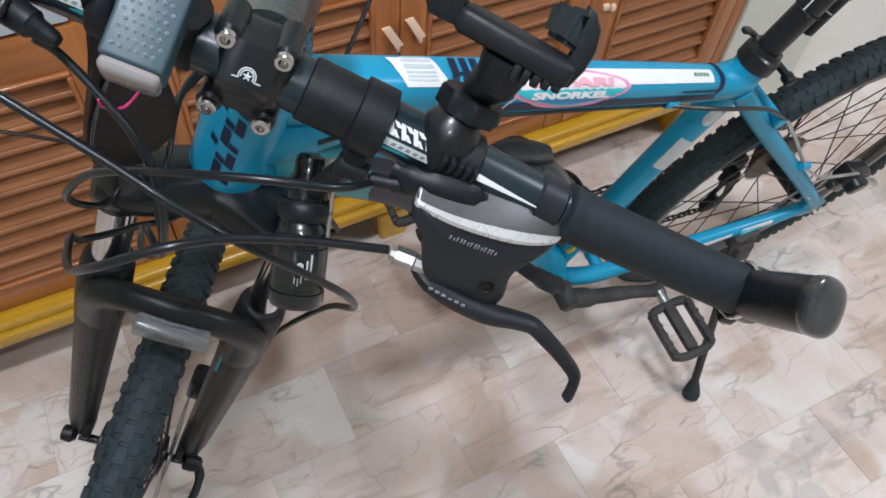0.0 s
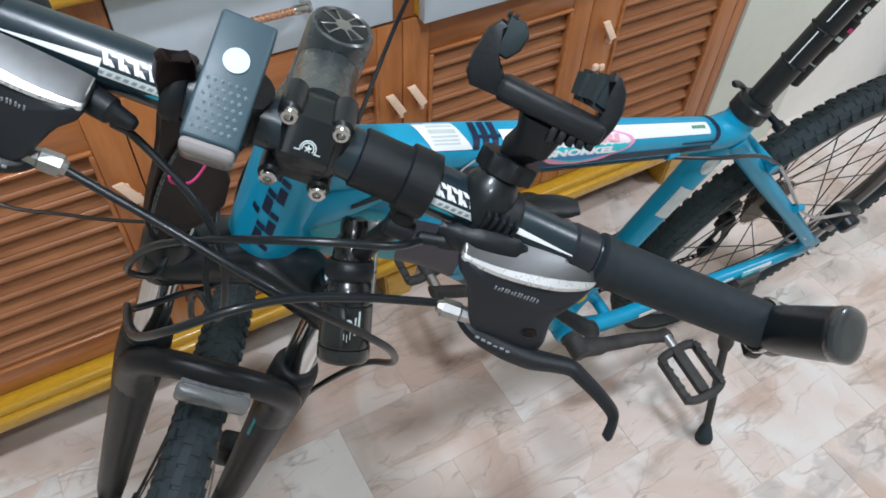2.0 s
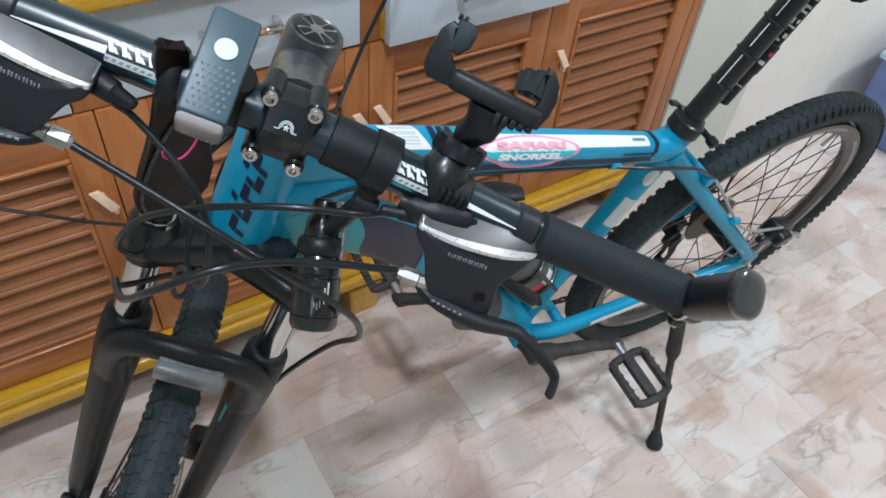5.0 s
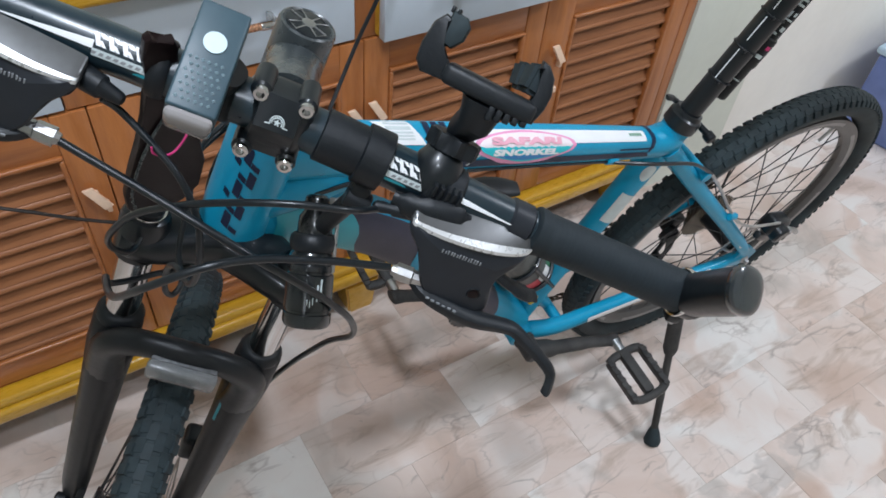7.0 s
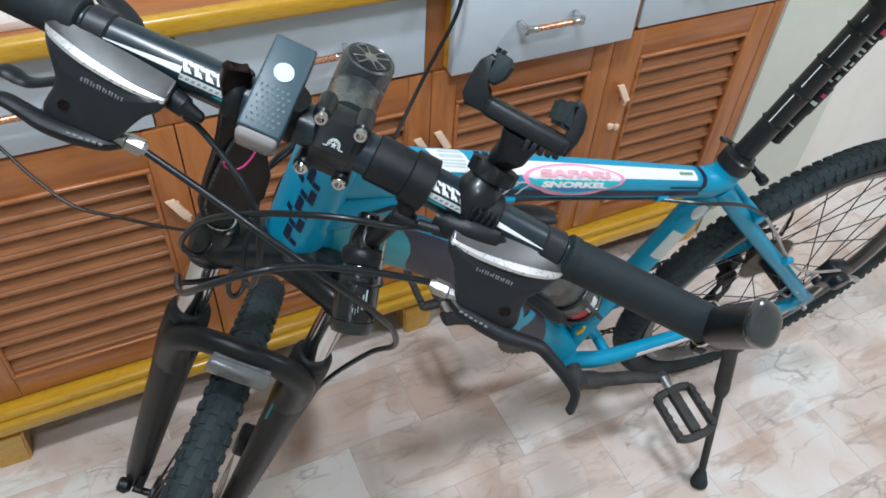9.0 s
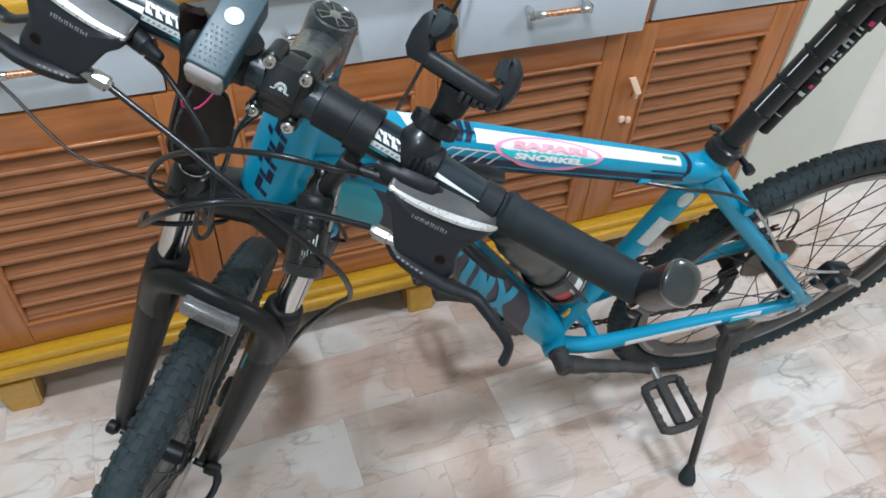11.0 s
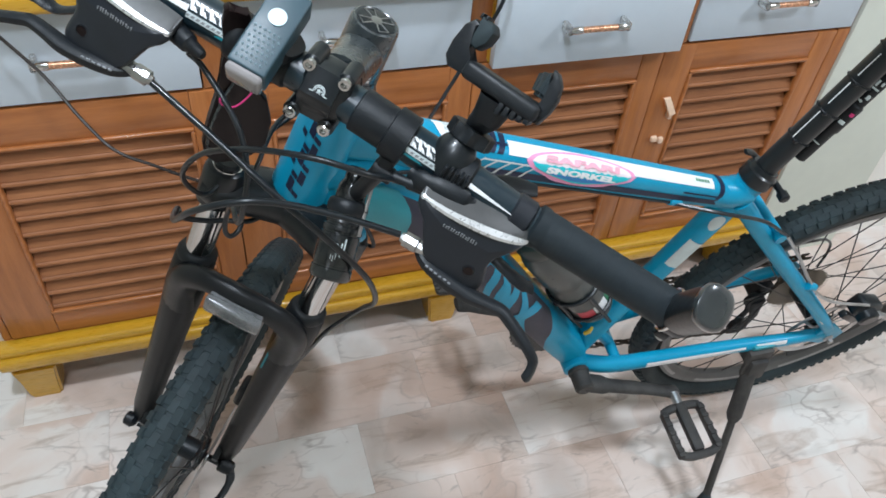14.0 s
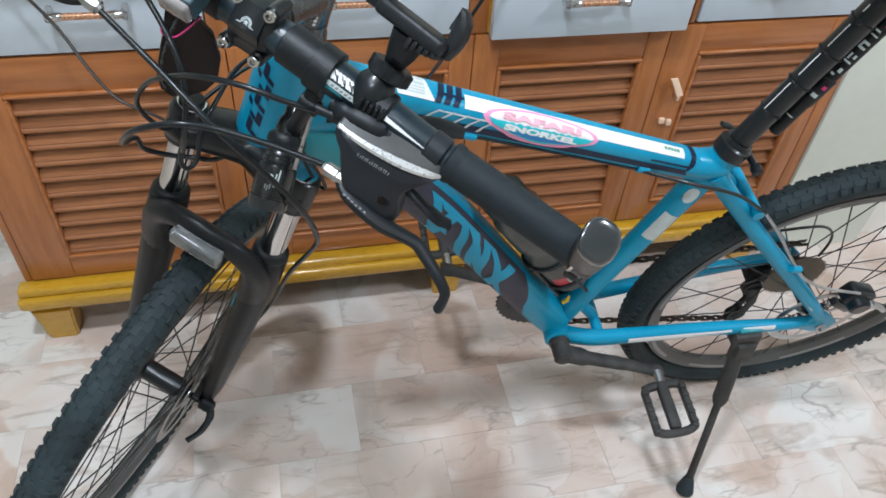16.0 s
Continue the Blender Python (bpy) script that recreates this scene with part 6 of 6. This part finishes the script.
box(bm, (-0.484, 0.072, 0.400), (0.050, 0.030, 0.034), pose(0, 0, 0, 0, -20).to_3x3(), bevel=0.008, seg=3)
cyl(bm, (-0.479, 0.075, 0.398), (-0.479, 0.100, 0.396), 0.017, seg=18, bevel=0.003)
box(bm, (-0.470, 0.074, 0.372), (0.05, 0.012, 0.014), pose(0, 0, 0, 0, -35).to_3x3(), bevel=0.003)
bmesh.ops.translate(bm, verts=bm.verts, vec=(0.021, -0.005, 0.020))
cal = finish("rear_brake_caliper", bm, M_BLACK, bike, "black mechanical disc brake caliper")
bm = bmesh.new()
sweep(bm, [(-0.507, 0.090, 0.392), (-0.524, 0.092, 0.385), (-0.536, 0.092, 0.374)], 0.005, 8)
cyl(bm, (-0.499, 0.088, 0.398), (-0.499, 0.098, 0.398), 0.006, seg=10)
bmesh.ops.translate(bm, verts=bm.verts, vec=(0.021, -0.005, 0.020))
finish("caliper_arm", bm, M_STEEL, cal)
bm = bmesh.new()
lathe(bm, RA + e * 0.066, e, [(0, 0.008), (0.003, 0.0095), (0.010, 0.0095), (0.012, 0.006), (0.018, 0.005)], 6)
finish("axle_nut", bm, M_STEEL, bike, "steel axle nut")

# ---- things on the handlebar ----
light = thing("bike_light", MS, "grey-blue rectangular bike light strapped to the handlebar", "bike light")
A0, A1 = Vector((0.090, -0.0488, 0.752)), Vector((0.146, -0.0488, 0.717))   # rear and front of its top face
dl = (A1 - A0).normalized()
lx = Vector((0, 1, 0))
LM = axes(dl, lx, dl.cross(lx), (A0 + A1) / 2)
sgn = 1 if (dl.cross(lx)).z > 0 else -1
bm = bmesh.new()
box(bm, LM @ Vector((0, 0, -sgn * 0.013)), (0.068, 0.0284, 0.025), LM.to_3x3(), bevel=0.0018, seg=3)
finish("housing", bm, M_LIGHTTOP, light)
bm = bmesh.new()
box(bm, LM @ Vector((0.0365, 0, -sgn * 0.013)), (0.008, 0.0274, 0.023), LM.to_3x3(), bevel=0.004, seg=3)
finish("lens", bm, M_LENS, light, "clear ribbed lens")
bm = bmesh.new()
cyl(bm, LM @ Vector((-0.0095, 0, -sgn * 0.0005)), LM @ Vector((-0.0095, 0, sgn * 0.0006)), 0.0066, seg=28)
finish("button", bm, M_DOT, light, "pale blue round button")
bm = bmesh.new()
for i in range(7):
    for j in range(6):
        x, y = 0.003 + 0.0042 * i, -0.0100 + 0.0036 * j + 0.0018 * (i % 2)
        if abs(y) < 0.0115:
            r = bmesh.ops.create_cone(bm, segments=4, radius1=0.0012, radius2=0.0003, depth=0.0009, matrix=LM @ Matrix.Translation((x, y, sgn * 0.0004)) @ (Matrix.Identity(4) if sgn > 0 else pose(0, 0, 0, 180)))
finish("grip_studs", bm, M_STUD, light)
bm = bmesh.new()
sweep(bm, [(0.100, -0.040, 0.722), (0.098, -0.048, 0.702)], [0.014, 0.016], 16, power=3)
cyl(bm, bar(-0.028), bar(-0.062), 0.0175, seg=22, bevel=0.003)
finish("bracket", bm, M_MATTE, light, "black rubber strap bracket")

plate = thing("hanging_plate", MS, "glossy brown-black plastic plate hanging behind the bike light", "plate")
bm = bmesh.new()
o_ = [(-0.0376, 0.0706), (-0.0347, 0.0743), (-0.0291, 0.0691), (-0.0206, 0.0727), (-0.017, 0.0672), (-0.0138, 0.0499), (-0.0098, 0.0191), (-0.0021, 0.0044), (0.0163, -0.0096), (0.0276, -0.0361), (0.0303, -0.0627), (0.0227, -0.0792), (0.009, -0.0896), (-0.0055, -0.0947), (-0.017, -0.0856), (-0.0222, -0.0699), (-0.0232, -0.0441), (-0.0236, -0.0176), (-0.0233, 0.0058), (-0.0293, 0.0349), (-0.0358, 0.0573)]
PM = axes((-0.5735, 0.8192, 0), (0.0669, 0.0468, 0.9967), (0.8165, 0.5715, -0.0816), (0.0846, -0.0585, 0.6548))
prism(bm, o_, 0.008, PM, bevel=0.002)
finish("plate_body", bm, M_BROWNBLK, plate)
bm = bmesh.new()
sweep(bm, smooth_path([(0.094, -0.0500, 0.6690), (0.110, -0.0500, 0.6660), (0.1195, -0.0535, 0.6600), (0.1210, -0.0590, 0.6560), (0.1235, -0.0640, 0.6575), (0.1240, -0.0660, 0.6620)], 5), 0.0008, 8)
finish("cord", bm, M_HOTPINK, plate, "thin hot pink cord")
bm = bmesh.new()                # raised welt along its outer edge
sweep(bm, smooth_path([PM @ Vector(p) for p in ((-0.014, 0.010, 0.005), (-0.0185, -0.012, 0.006), (-0.0205, -0.040, 0.006), (-0.0190, -0.066, 0.006), (-0.0130, -0.082, 0.005))], 4), 0.0012, 8)
finish("edge_welt", bm, M_GREYBLK, plate, "grey welt along the edge")
bm = bmesh.new()
ring(bm, bar(-0.075), (0, 1, 0), 0.0172, 0.0022, 24, 8, squash=2.6)
box(bm, (0.100, -0.075, 0.716), (0.006, 0.014, 0.010), bevel=0.002)
finish("strap", bm, M_MATTE, plate, "black strap round the handlebar")

sleeve = thing("mount_ring", MS, "black rubber mounting ring on the handlebar", "mount")
bm = bmesh.new()
lathe(bm, bar(0.026), bar(0.07) - bar(0.026), [(0, 0.0160), (0.001, 0.0176), (0.028, 0.0176), (0.029, 0.0203), (0.046, 0.0203), (0.047, 0.0175)], 26)
finish("ring_body", bm, M_MATTE, sleeve)
bm = bmesh.new()
box(bm, bar(0.064) + Vector((0.006, 0, -0.026)), (0.016, 0.014, 0.022), bevel=0.004)
cyl(bm, bar(0.056) + Vector((0.010, 0, -0.030)), bar(0.074) + Vector((0.010, 0, -0.030)), 0.007, seg=14, bevel=0.001)
finish("clamp_lug", bm, M_MATTE, sleeve)

torch = thing("torch", MS, "black metal torch clamped under the handlebar", "torch")
T0, T1 = Vector((0.064, 0.041, 0.645)), Vector((0.138, 0.069, 0.558))
td = (T1 - T0).normalized()
bm = bmesh.new()
lathe(bm, T0, td, [(0.020, 0.006), (0.022, 0.0085), (0.026, 0.0092), (0.032, 0.0092), (0.036, 0.0120), (0.05, 0.0132), (0.053, 0.0122), (0.060, 0.0122), (0.064, 0.0150), (0.068, 0.0160), (0.0685, 0.0148), (0.0705, 0.0148), (0.071, 0.0164), (0.075, 0.0168), (0.0755, 0.0156), (0.0775, 0.0156), (0.078, 0.0170), (0.082, 0.0173), (0.104, 0.0176), (0.1045, 0.0166), (0.1065, 0.0166), (0.107, 0.0178), (0.114, 0.0178), (0.117, 0.0160), (0.117, 0.0135), (0.110, 0.012)], 28)
tb = finish("barrel", bm, M_TORCH, torch, "glossy black torch barrel")
bm = bmesh.new()
cyl(bm, T0 + td * 0.111, T0 + td * 0.112, 0.0125, seg=22)
finish("lens", bm, M_LENS, torch)
bm = bmesh.new()
upv = Vector((0.65, 0.0, 0.75))
upv = (upv - td * upv.dot(td)).normalized()
sdv = td.cross(upv)
for k, (s_, w_, l_) in enumerate(((0.088, -0.0060, 0.016), (0.090, -0.0035, 0.012), (0.096, -0.0005, 0.005), (0.098, 0.0015, 0.005), (0.097, 0.0035, 0.004))):
    a = w_ / 0.0176
    n_ = upv * math.cos(a) + sdv * math.sin(a)
    box(bm, T0 + td * s_ + n_ * 0.0176, (l_, 0.0011 if k < 2 else 0.0006, 0.0006), axes(td, n_.cross(td), n_).to_3x3())
n_ = (upv * math.cos(0.05) + sdv * math.sin(0.05)).normalized()
cyl(bm, T0 + td * 0.0875 + n_ * 0.0174, T0 + td * 0.0875 + n_ * 0.0181, 0.0022, seg=16)
finish("print_marks", bm, M_PALE, tb, "pale printed marks")
bm = bmesh.new()
n_ = (upv * math.cos(1.15) + Vector((0, 1, 0)) * math.sin(1.15)).normalized()
n_ = (n_ - td * n_.dot(td)).normalized()
box(bm, T0 + td * 0.048 + n_ * 0.0165, (0.056, 0.0055, 0.0015), axes(td, n_.cross(td), n_).to_3x3(), bevel=0.0005)
box(bm, T0 + td * 0.024 + n_ * 0.0135, (0.006, 0.0055, 0.007), axes(td, n_.cross(td), n_).to_3x3(), bevel=0.0005)
finish("pocket_clip", bm, M_STEEL, torch, "bright steel pocket clip")
bm = bmesh.new()
ring(bm, T0 + td * 0.055, td, 0.0145, 0.003, 24, 8, squash=2.2)
sweep(bm, [T0 + td * 0.055 + Vector((-0.004, 0, 0.012)), bar(0.064) + Vector((0.008, 0, -0.028))], 0.007, 10)
finish("clamp", bm, M_MATTE, torch)

bm = bmesh.new()
sweep(bm, smooth_path([(0.066, 0.058, 0.575), (0.054, 0.076, 0.552), (0.043, 0.089, 0.529), (0.037, 0.092, 0.517), (0.035, 0.085, 0.513), (0.041, 0.076, 0.525), (0.054, 0.064, 0.552), (0.064, 0.054, 0.574)], 5), 0.0019, 8)
finish("wrist_loop", bm, M_MATTE, torch, "black cord wrist loop")

# phone holder: bar clamp, ball, knurled nut, neck, cradle and two padded arms
ph = thing("phone_holder", MS, "empty black plastic phone holder clamped on the handlebar", "phone holder")
bm = bmesh.new()
cyl(bm, bar(0.100), bar(0.126), 0.0185, seg=24, bevel=0.002)
box(bm, bar(0.113) + Vector((0.012, 0, -0.014)), (0.020, 0.024, 0.018), bevel=0.003)
finish("clamp_band", bm, M_MATTE, ph)
for k in range(5):
    bm = bmesh.new()
    box(bm, bar(0.104 + 0.0045 * k) + Vector((0.016, 0, 0.006)), (0.008, 0.0025, 0.016), bevel=0.0008)
    finish("clamp_rib", bm, M_MATTE, ph)
bm = bmesh.new()
sweep(bm, smooth_path([bar(0.083) + Vector((0.018, 0, -0.010)), bar(0.100) + Vector((0.021, 0, -0.008)), bar(0.118) + Vector((0.020, 0, -0.005)), bar(0.130) + Vector((0.018, 0, -0.006)), bar(0.138) + Vector((0.015, 0, -0.008))], 4), [0.004] * 2 + [0.0065] * 3 + [0.0078] * 7 + [0.006] * 3 + [0.0035, 0.003], 12, flat=1.4)
finish("clamp_lever", bm, M_MATTE, ph)
bm = bmesh.new()
NC = Vector((0.0925, 0.109, 0.7245))
nd = Vector((-0.412, 0.044, 0.910)).normalized()
BC = NC - nd * 0.024 + Vector((0.002, -0.003, 0))
lathe(bm, BC - nd * 0.010, nd, [(-0.002, 0.0135), (0.003, 0.0160), (0.010, 0.0176), (0.016, 0.0176), (0.022, 0.0160), (0.028, 0.0126), (0.034, 0.0082)], 26)
finish("ball_socket", bm, M_BLACK, ph)
bm = bmesh.new()
prof = []
for k in range(40):
    a = 2 * math.pi * k / 40
    rr = 0.0170 + 0.0018 * math.cos(a * 8)
    prof.append((rr * math.cos(a), rr * math.sin(a)))
sx_ = nd.orthogonal().normalized()
prism(bm, prof, 0.0115, axes(sx_, nd.cross(sx_), nd, NC), bevel=0.0015)
finish("lock_nut", bm, M_MATTE, ph, "knurled black lock nut")
CR0, CR1 = Vector((0.083, 0.083, 0.766)), Vector((0.098, 0.141, 0.770))
cdx = (CR1 - CR0).normalized()
cn = Vector((-0.45, -0.15, 0.87))
cn = (cn - cdx * cn.dot(cdx)).normalized()
cdy = cn.cross(cdx)
cm = axes(cdx, cdy, cn, (CR0 + CR1) / 2)
bm = bmesh.new()
sweep(bm, [NC + nd * 0.004, NC + nd * 0.010, cm @ Vector((0.000, 0.002, -0.020)), cm @ Vector((0.000, 0, -0.006))], [0.0078, 0.0090, 0.0115, 0.0145], 18, power=3)
finish("neck", bm, M_MATTE, ph)
bm = bmesh.new()
box(bm, cm @ Vector((0.0, 0, 0)), (0.062, 0.032, 0.013), cm.to_3x3(), bevel=0.004, seg=3)
finish("cradle", bm, M_MATTE, ph, "flat black cradle")
for k in range(5):
    bm = bmesh.new()
    box(bm, cm @ Vector((0.006 + 0.0052 * k, -0.004, -0.010 + 0.0008 * k)), (0.0042, 0.020, 0.010 - 0.0012 * k), cm.to_3x3(), bevel=0.001)
    finish("ratchet_tooth", bm, M_MATTE, ph)


def jaw(name, pts, y0, y1, mat, parent, label="", bevel=0.002):
    """A profile across the cradle (x, height), y0 to y1 deep."""
    bm = bmesh.new()
    mid = (y0 + y1) / 2
    prism(bm, [(x, -z) for x, z in pts], y1 - y0, cm @ axes((1, 0, 0), (0, 0, -1), (0, 1, 0), (0, mid, 0)), bevel=bevel)
    return finish(name, bm, mat, parent, label)


def block(name, near, far, y0, y1, mat, parent, label=""):
    """A block between two quads of (x, height) at two depths."""
    bm = bmesh.new()
    q = [[bm.verts.new(cm @ Vector((x, y, z))) for x, z in pts] for pts, y in ((near, y0), (far, y1))]
    bm.faces.new(q[0])
    bm.faces.new(q[1][::-1])
    for k in range(4):
        bm.faces.new((q[0][k], q[1][k], q[1][(k + 1) % 4], q[0][(k + 1) % 4]))
    bmesh.ops.recalc_face_normals(bm, faces=bm.faces[:])
    bmesh.ops.bevel(bm, geom=bm.edges[:], offset=0.0026, segments=2, affect="EDGES")
    return finish(name, bm, mat, parent, label)


arm = jaw("arm", [(-0.026, -0.006), (-0.045, -0.007), (-0.050, -0.001), (-0.051, 0.010), (-0.049, 0.024), (-0.044, 0.031), (-0.038, 0.030), (-0.037, 0.012), (-0.035, 0.003), (-0.026, 0.003)], -0.004, 0.017, M_MATTE, ph, bevel=0.0035)
jaw("pad", [(-0.041, 0.014), (-0.033, 0.013), (-0.028, 0.020), (-0.027, 0.029), (-0.031, 0.034), (-0.041, 0.035)], -0.004, 0.022, M_RUBBER, arm, "black rubber pad", bevel=0.0035)
for k in range(2):
    jaw("pad_rib", [(-0.0425 + 0.004 * k, 0.033), (-0.0405 + 0.004 * k, 0.033), (-0.0405 + 0.004 * k, 0.0368), (-0.0425 + 0.004 * k, 0.0368)], -0.003, 0.018, M_MATTE, arm, bevel=0.0006)
arm = jaw("arm", [(0.026, -0.007), (0.033, -0.006), (0.036, 0.005), (0.0362, 0.015), (0.033, 0.025), (0.027, 0.031), (0.022, 0.032), (0.022, 0.027), (0.027, 0.022), (0.029, 0.013), (0.028, 0.004), (0.026, 0.002)], -0.003, 0.013, M_MATTE, ph, bevel=0.0025)
Q0, Q1 = ((0.032, 0.009), (0.029, 0.027), (0.020, 0.031), (0.019, 0.011)), ((0.020, 0.008), (0.017, 0.025), (0.007, 0.025), (0.010, 0.007))


def between(k):
    return [(a[0] + (b[0] - a[0]) * k, a[1] + (b[1] - a[1]) * k) for a, b in zip(Q0, Q1)]


block("pad", between(0), between(0.5), 0.006, 0.024, M_RUBBER, arm, "black rubber pad")
block("pad", between(0.55), between(1), 0.0255, 0.042, M_RUBBER, arm, "black rubber pad")

# ---- bottle, pump, bag ----
bottle = thing("water_bottle", MB, "smoky grey water bottle with a tricolour band in a cage", "bottle")
bd = (DT.a - DT.b).normalized()
bn = Vector((bd.z, 0, -bd.x))
if bn.x > 0:
    bn = -bn
bd = (bd + bn * 0.10).normalized()
bn = (bn - bd * bn.dot(bd)).normalized()
B0 = DT.b + bd * 0.105 + bn * 0.076
bm = bmesh.new()
lathe(bm, B0, bd, [(0, 0.026), (0.004, 0.033), (0.012, 0.0355), (0.10, 0.0355), (0.112, 0.032), (0.122, 0.032), (0.134, 0.0355), (0.196, 0.0350), (0.214, 0.0285), (0.222, 0.0265)], 30)
bo = finish("bottle_body", bm, M_BOTTLE, bottle)
for k, mt in enumerate((M_RED, M_WHITE, M_GREEN)):
    bm = bmesh.new()
    g = []
    s1 = bd.cross(bn)
    for i in range(8):
        a = math.atan2(s1.y * 0.85, 0.45) + math.radians((-58 + 40 * k + 38 * i / 7) * (1 if s1.y < 0 else -1))
        dv = bn * math.cos(a) + s1 * math.sin(a)
        g.append([bm.verts.new(B0 + bd * t + dv * 0.0358) for t in (0.030, 0.052)])
    for p, q in zip(g, g[1:]):
        bm.faces.new((p[0], p[1], q[1], q[0]))
    finish("band", bm, mt, bo, ("red", "white", "green")[k] + " printed band")
bm = bmesh.new()
lathe(bm, B0 + bd * 0.218, bd, [(0, 0.0300), (0.002, 0.0308), (0.020, 0.0308), (0.025, 0.0270), (0.028, 0.0120), (0.034, 0.0110), (0.037, 0.0080)], 28)
finish("cap", bm, M_CAP, bo, "dark green-black bottle cap")
cage = thing("bottle_cage", MB, "black wire bottle cage on the down tube", "bottle cage")
bm = bmesh.new()
for t in (0.03, 0.09):
    ring(bm, B0 + bd * t, bd, 0.0385, 0.003, 36, 8)
for a in (70, 140, 220, 290):
    dv = bn * math.cos(radians(a)) + bd.cross(bn) * math.sin(radians(a))
    sweep(bm, [B0 - bd * 0.006 + dv * 0.0385, B0 + bd * 0.095 + dv * 0.0385], 0.003, 8)
sweep(bm, [B0 - bd * 0.006 + bn * 0.03, B0 - bd * 0.008 - bn * 0.03, B0 + bd * 0.05 - bn * 0.042], 0.004, 8)
finish("wire", bm, M_BLACK, cage)
bm = bmesh.new()
sweep(bm, [B0 - bd * 0.022 - bn * 0.030 + e * 0.030, B0 - bd * 0.016 - bn * 0.022 + e * 0.033, B0 - bd * 0.004 - bn * 0.014 + e * 0.035], [0.0035, 0.0034, 0.0022], 8)
finish("strap", bm, M_YELLOWP, cage, "yellow strap end")

pump = thing("mini_pump", MB, "black mini pump with pink rings tied to the seat post", "pump")
P0 = S0 + SP * 0.045 + Vector((-0.027, 0.004, -0.006))
bm = bmesh.new()
lathe(bm, P0, SP, [(0, 0.006), (0.002, 0.0085), (0.05, 0.0085), (0.052, 0.010), (0.09, 0.010), (0.092, 0.008), (0.16, 0.008), (0.162, 0.010), (0.19, 0.010), (0.195, 0.006)], 20)
pb = finish("pump_barrel", bm, M_MATTE, pump)
PB = Tube(P0, P0 + SP * 0.195, 0.0103, 0.0103, 0.0103, 0.0103, 2.0)
for a, b, t0, t1 in ((0.16, 0.168, 30, 80), (0.335, 0.36, 20, 60), (0.50, 0.515, 50, 76), (0.53, 0.56, 30, 52), (0.60, 0.612, 28, 76), (0.62, 0.66, 60, 74), (0.635, 0.66, 30, 44), (0.70, 0.715, 30, 76), (0.715, 0.75, 62, 76), (0.735, 0.75, 30, 66), (0.79, 0.80, 30, 78), (0.82, 0.832, 40, 78)):
    bm = bmesh.new()
    PB.patch(bm, a, b, t0, t1)
    finish("white_print", bm, M_PALE, pb, sharp=80)
for a, b, t0, t1 in ((0.40, 0.425, 14, 40), (0.86, 0.89, 14, 46)):
    bm = bmesh.new()
    PB.patch(bm, a, b, t0, t1)
    finish("pink_print", bm, M_HOTPINK, pb, sharp=80)
for t in (0.03, 0.075, 0.12, 0.165):
    bm = bmesh.new()
    c = S0 + SP * (0.045 + t) + Vector((0, 0, 0))
    box(bm, c + Vector((0.013, 0.010, 0.004)), (0.005, 0.004, 0.004), bevel=0.001)
    ring(bm, c, SP, 0.0152, 0.0010, 28, 6)
    finish("cable_tie", bm, M_MATTE, pump)

bag = thing("saddle_bag", MB, "small black cloth saddle bag under the saddle", "saddle bag")
bm = bmesh.new()
prism(bm, [(-0.275, 0.985), (-0.40, 1.00), (-0.40, 0.945), (-0.33, 0.885), (-0.285, 0.880), (-0.268, 0.93)], 0.075, axes((1, 0, 0), (0, 0, 1), (0, -1, 0), (0, 0, 0)), bevel=0.012)
finish("bag_body", bm, M_MATTE, bag)

# ---- floor tiles, last ----
TW, TH, GAP = 0.300, 0.150, 0.0005
bm = bmesh.new()
hx, hy = (TW - GAP) / 2, (TH - GAP) / 2
lo = [bm.verts.new((sx * hx, sy * hy, -0.008)) for sx, sy in ((-1, -1), (1, -1), (1, 1), (-1, 1))]
md = [bm.verts.new((sx * hx, sy * hy, -0.0002)) for sx, sy in ((-1, -1), (1, -1), (1, 1), (-1, 1))]
hi = [bm.verts.new((sx * (hx - 0.0002), sy * (hy - 0.0002), 0)) for sx, sy in ((-1, -1), (1, -1), (1, 1), (-1, 1))]
for x, y in ((lo, md), (md, hi)):
    for k in range(4):
        bm.faces.new((x[k], x[(k + 1) % 4], y[(k + 1) % 4], y[k]))
bm.faces.new(hi)
tile = finish("tile", bm, M_MARBLE, floor, sharp=20)
tile_mesh = tile.data
first = True
rest_v, rest_f = [], []
rng = random.Random(4)
for r in range(-22, 9):
    yc = 0.85 + (r + 0.5) * TH
    shift = 0.641 - (0.15 if r % 2 == 0 else 0.0)
    for c in range(-11, 14):
        xc = shift + (c + 0.5) * TW
        if not (-2.25 < xc < 4.45 and -2.5 < yc < 2.1):
            continue
        if -0.9 < xc < 2.9 and -0.05 < yc < 1.62:
            ob = tile if first else new("tile", tile_mesh)
            first = False
            ob.parent = floor
            ob.location = (xc, yc, rng.uniform(-0.0002, 0.0))
        else:
            b = len(rest_v)
            rest_v += [(xc - hx, yc - hy, 0), (xc + hx, yc - hy, 0), (xc + hx, yc + hy, 0), (xc - hx, yc + hy, 0)]
            rest_v += [(x, y, -0.008) for x, y, z in rest_v[b : b + 4]]
            rest_f += [tuple(b + k for k in q) for q in ((0, 1, 2, 3), (0, 4, 5, 1), (1, 5, 6, 2), (2, 6, 7, 3), (3, 7, 4, 0))]
me = bpy.data.meshes.new("far_tiles")
me.from_pydata(rest_v, [], rest_f)
me.materials.append(M_MARBLE)
ob = new("far_tiles", me)
ob.parent = floor
ob["kind"] = "stuff"
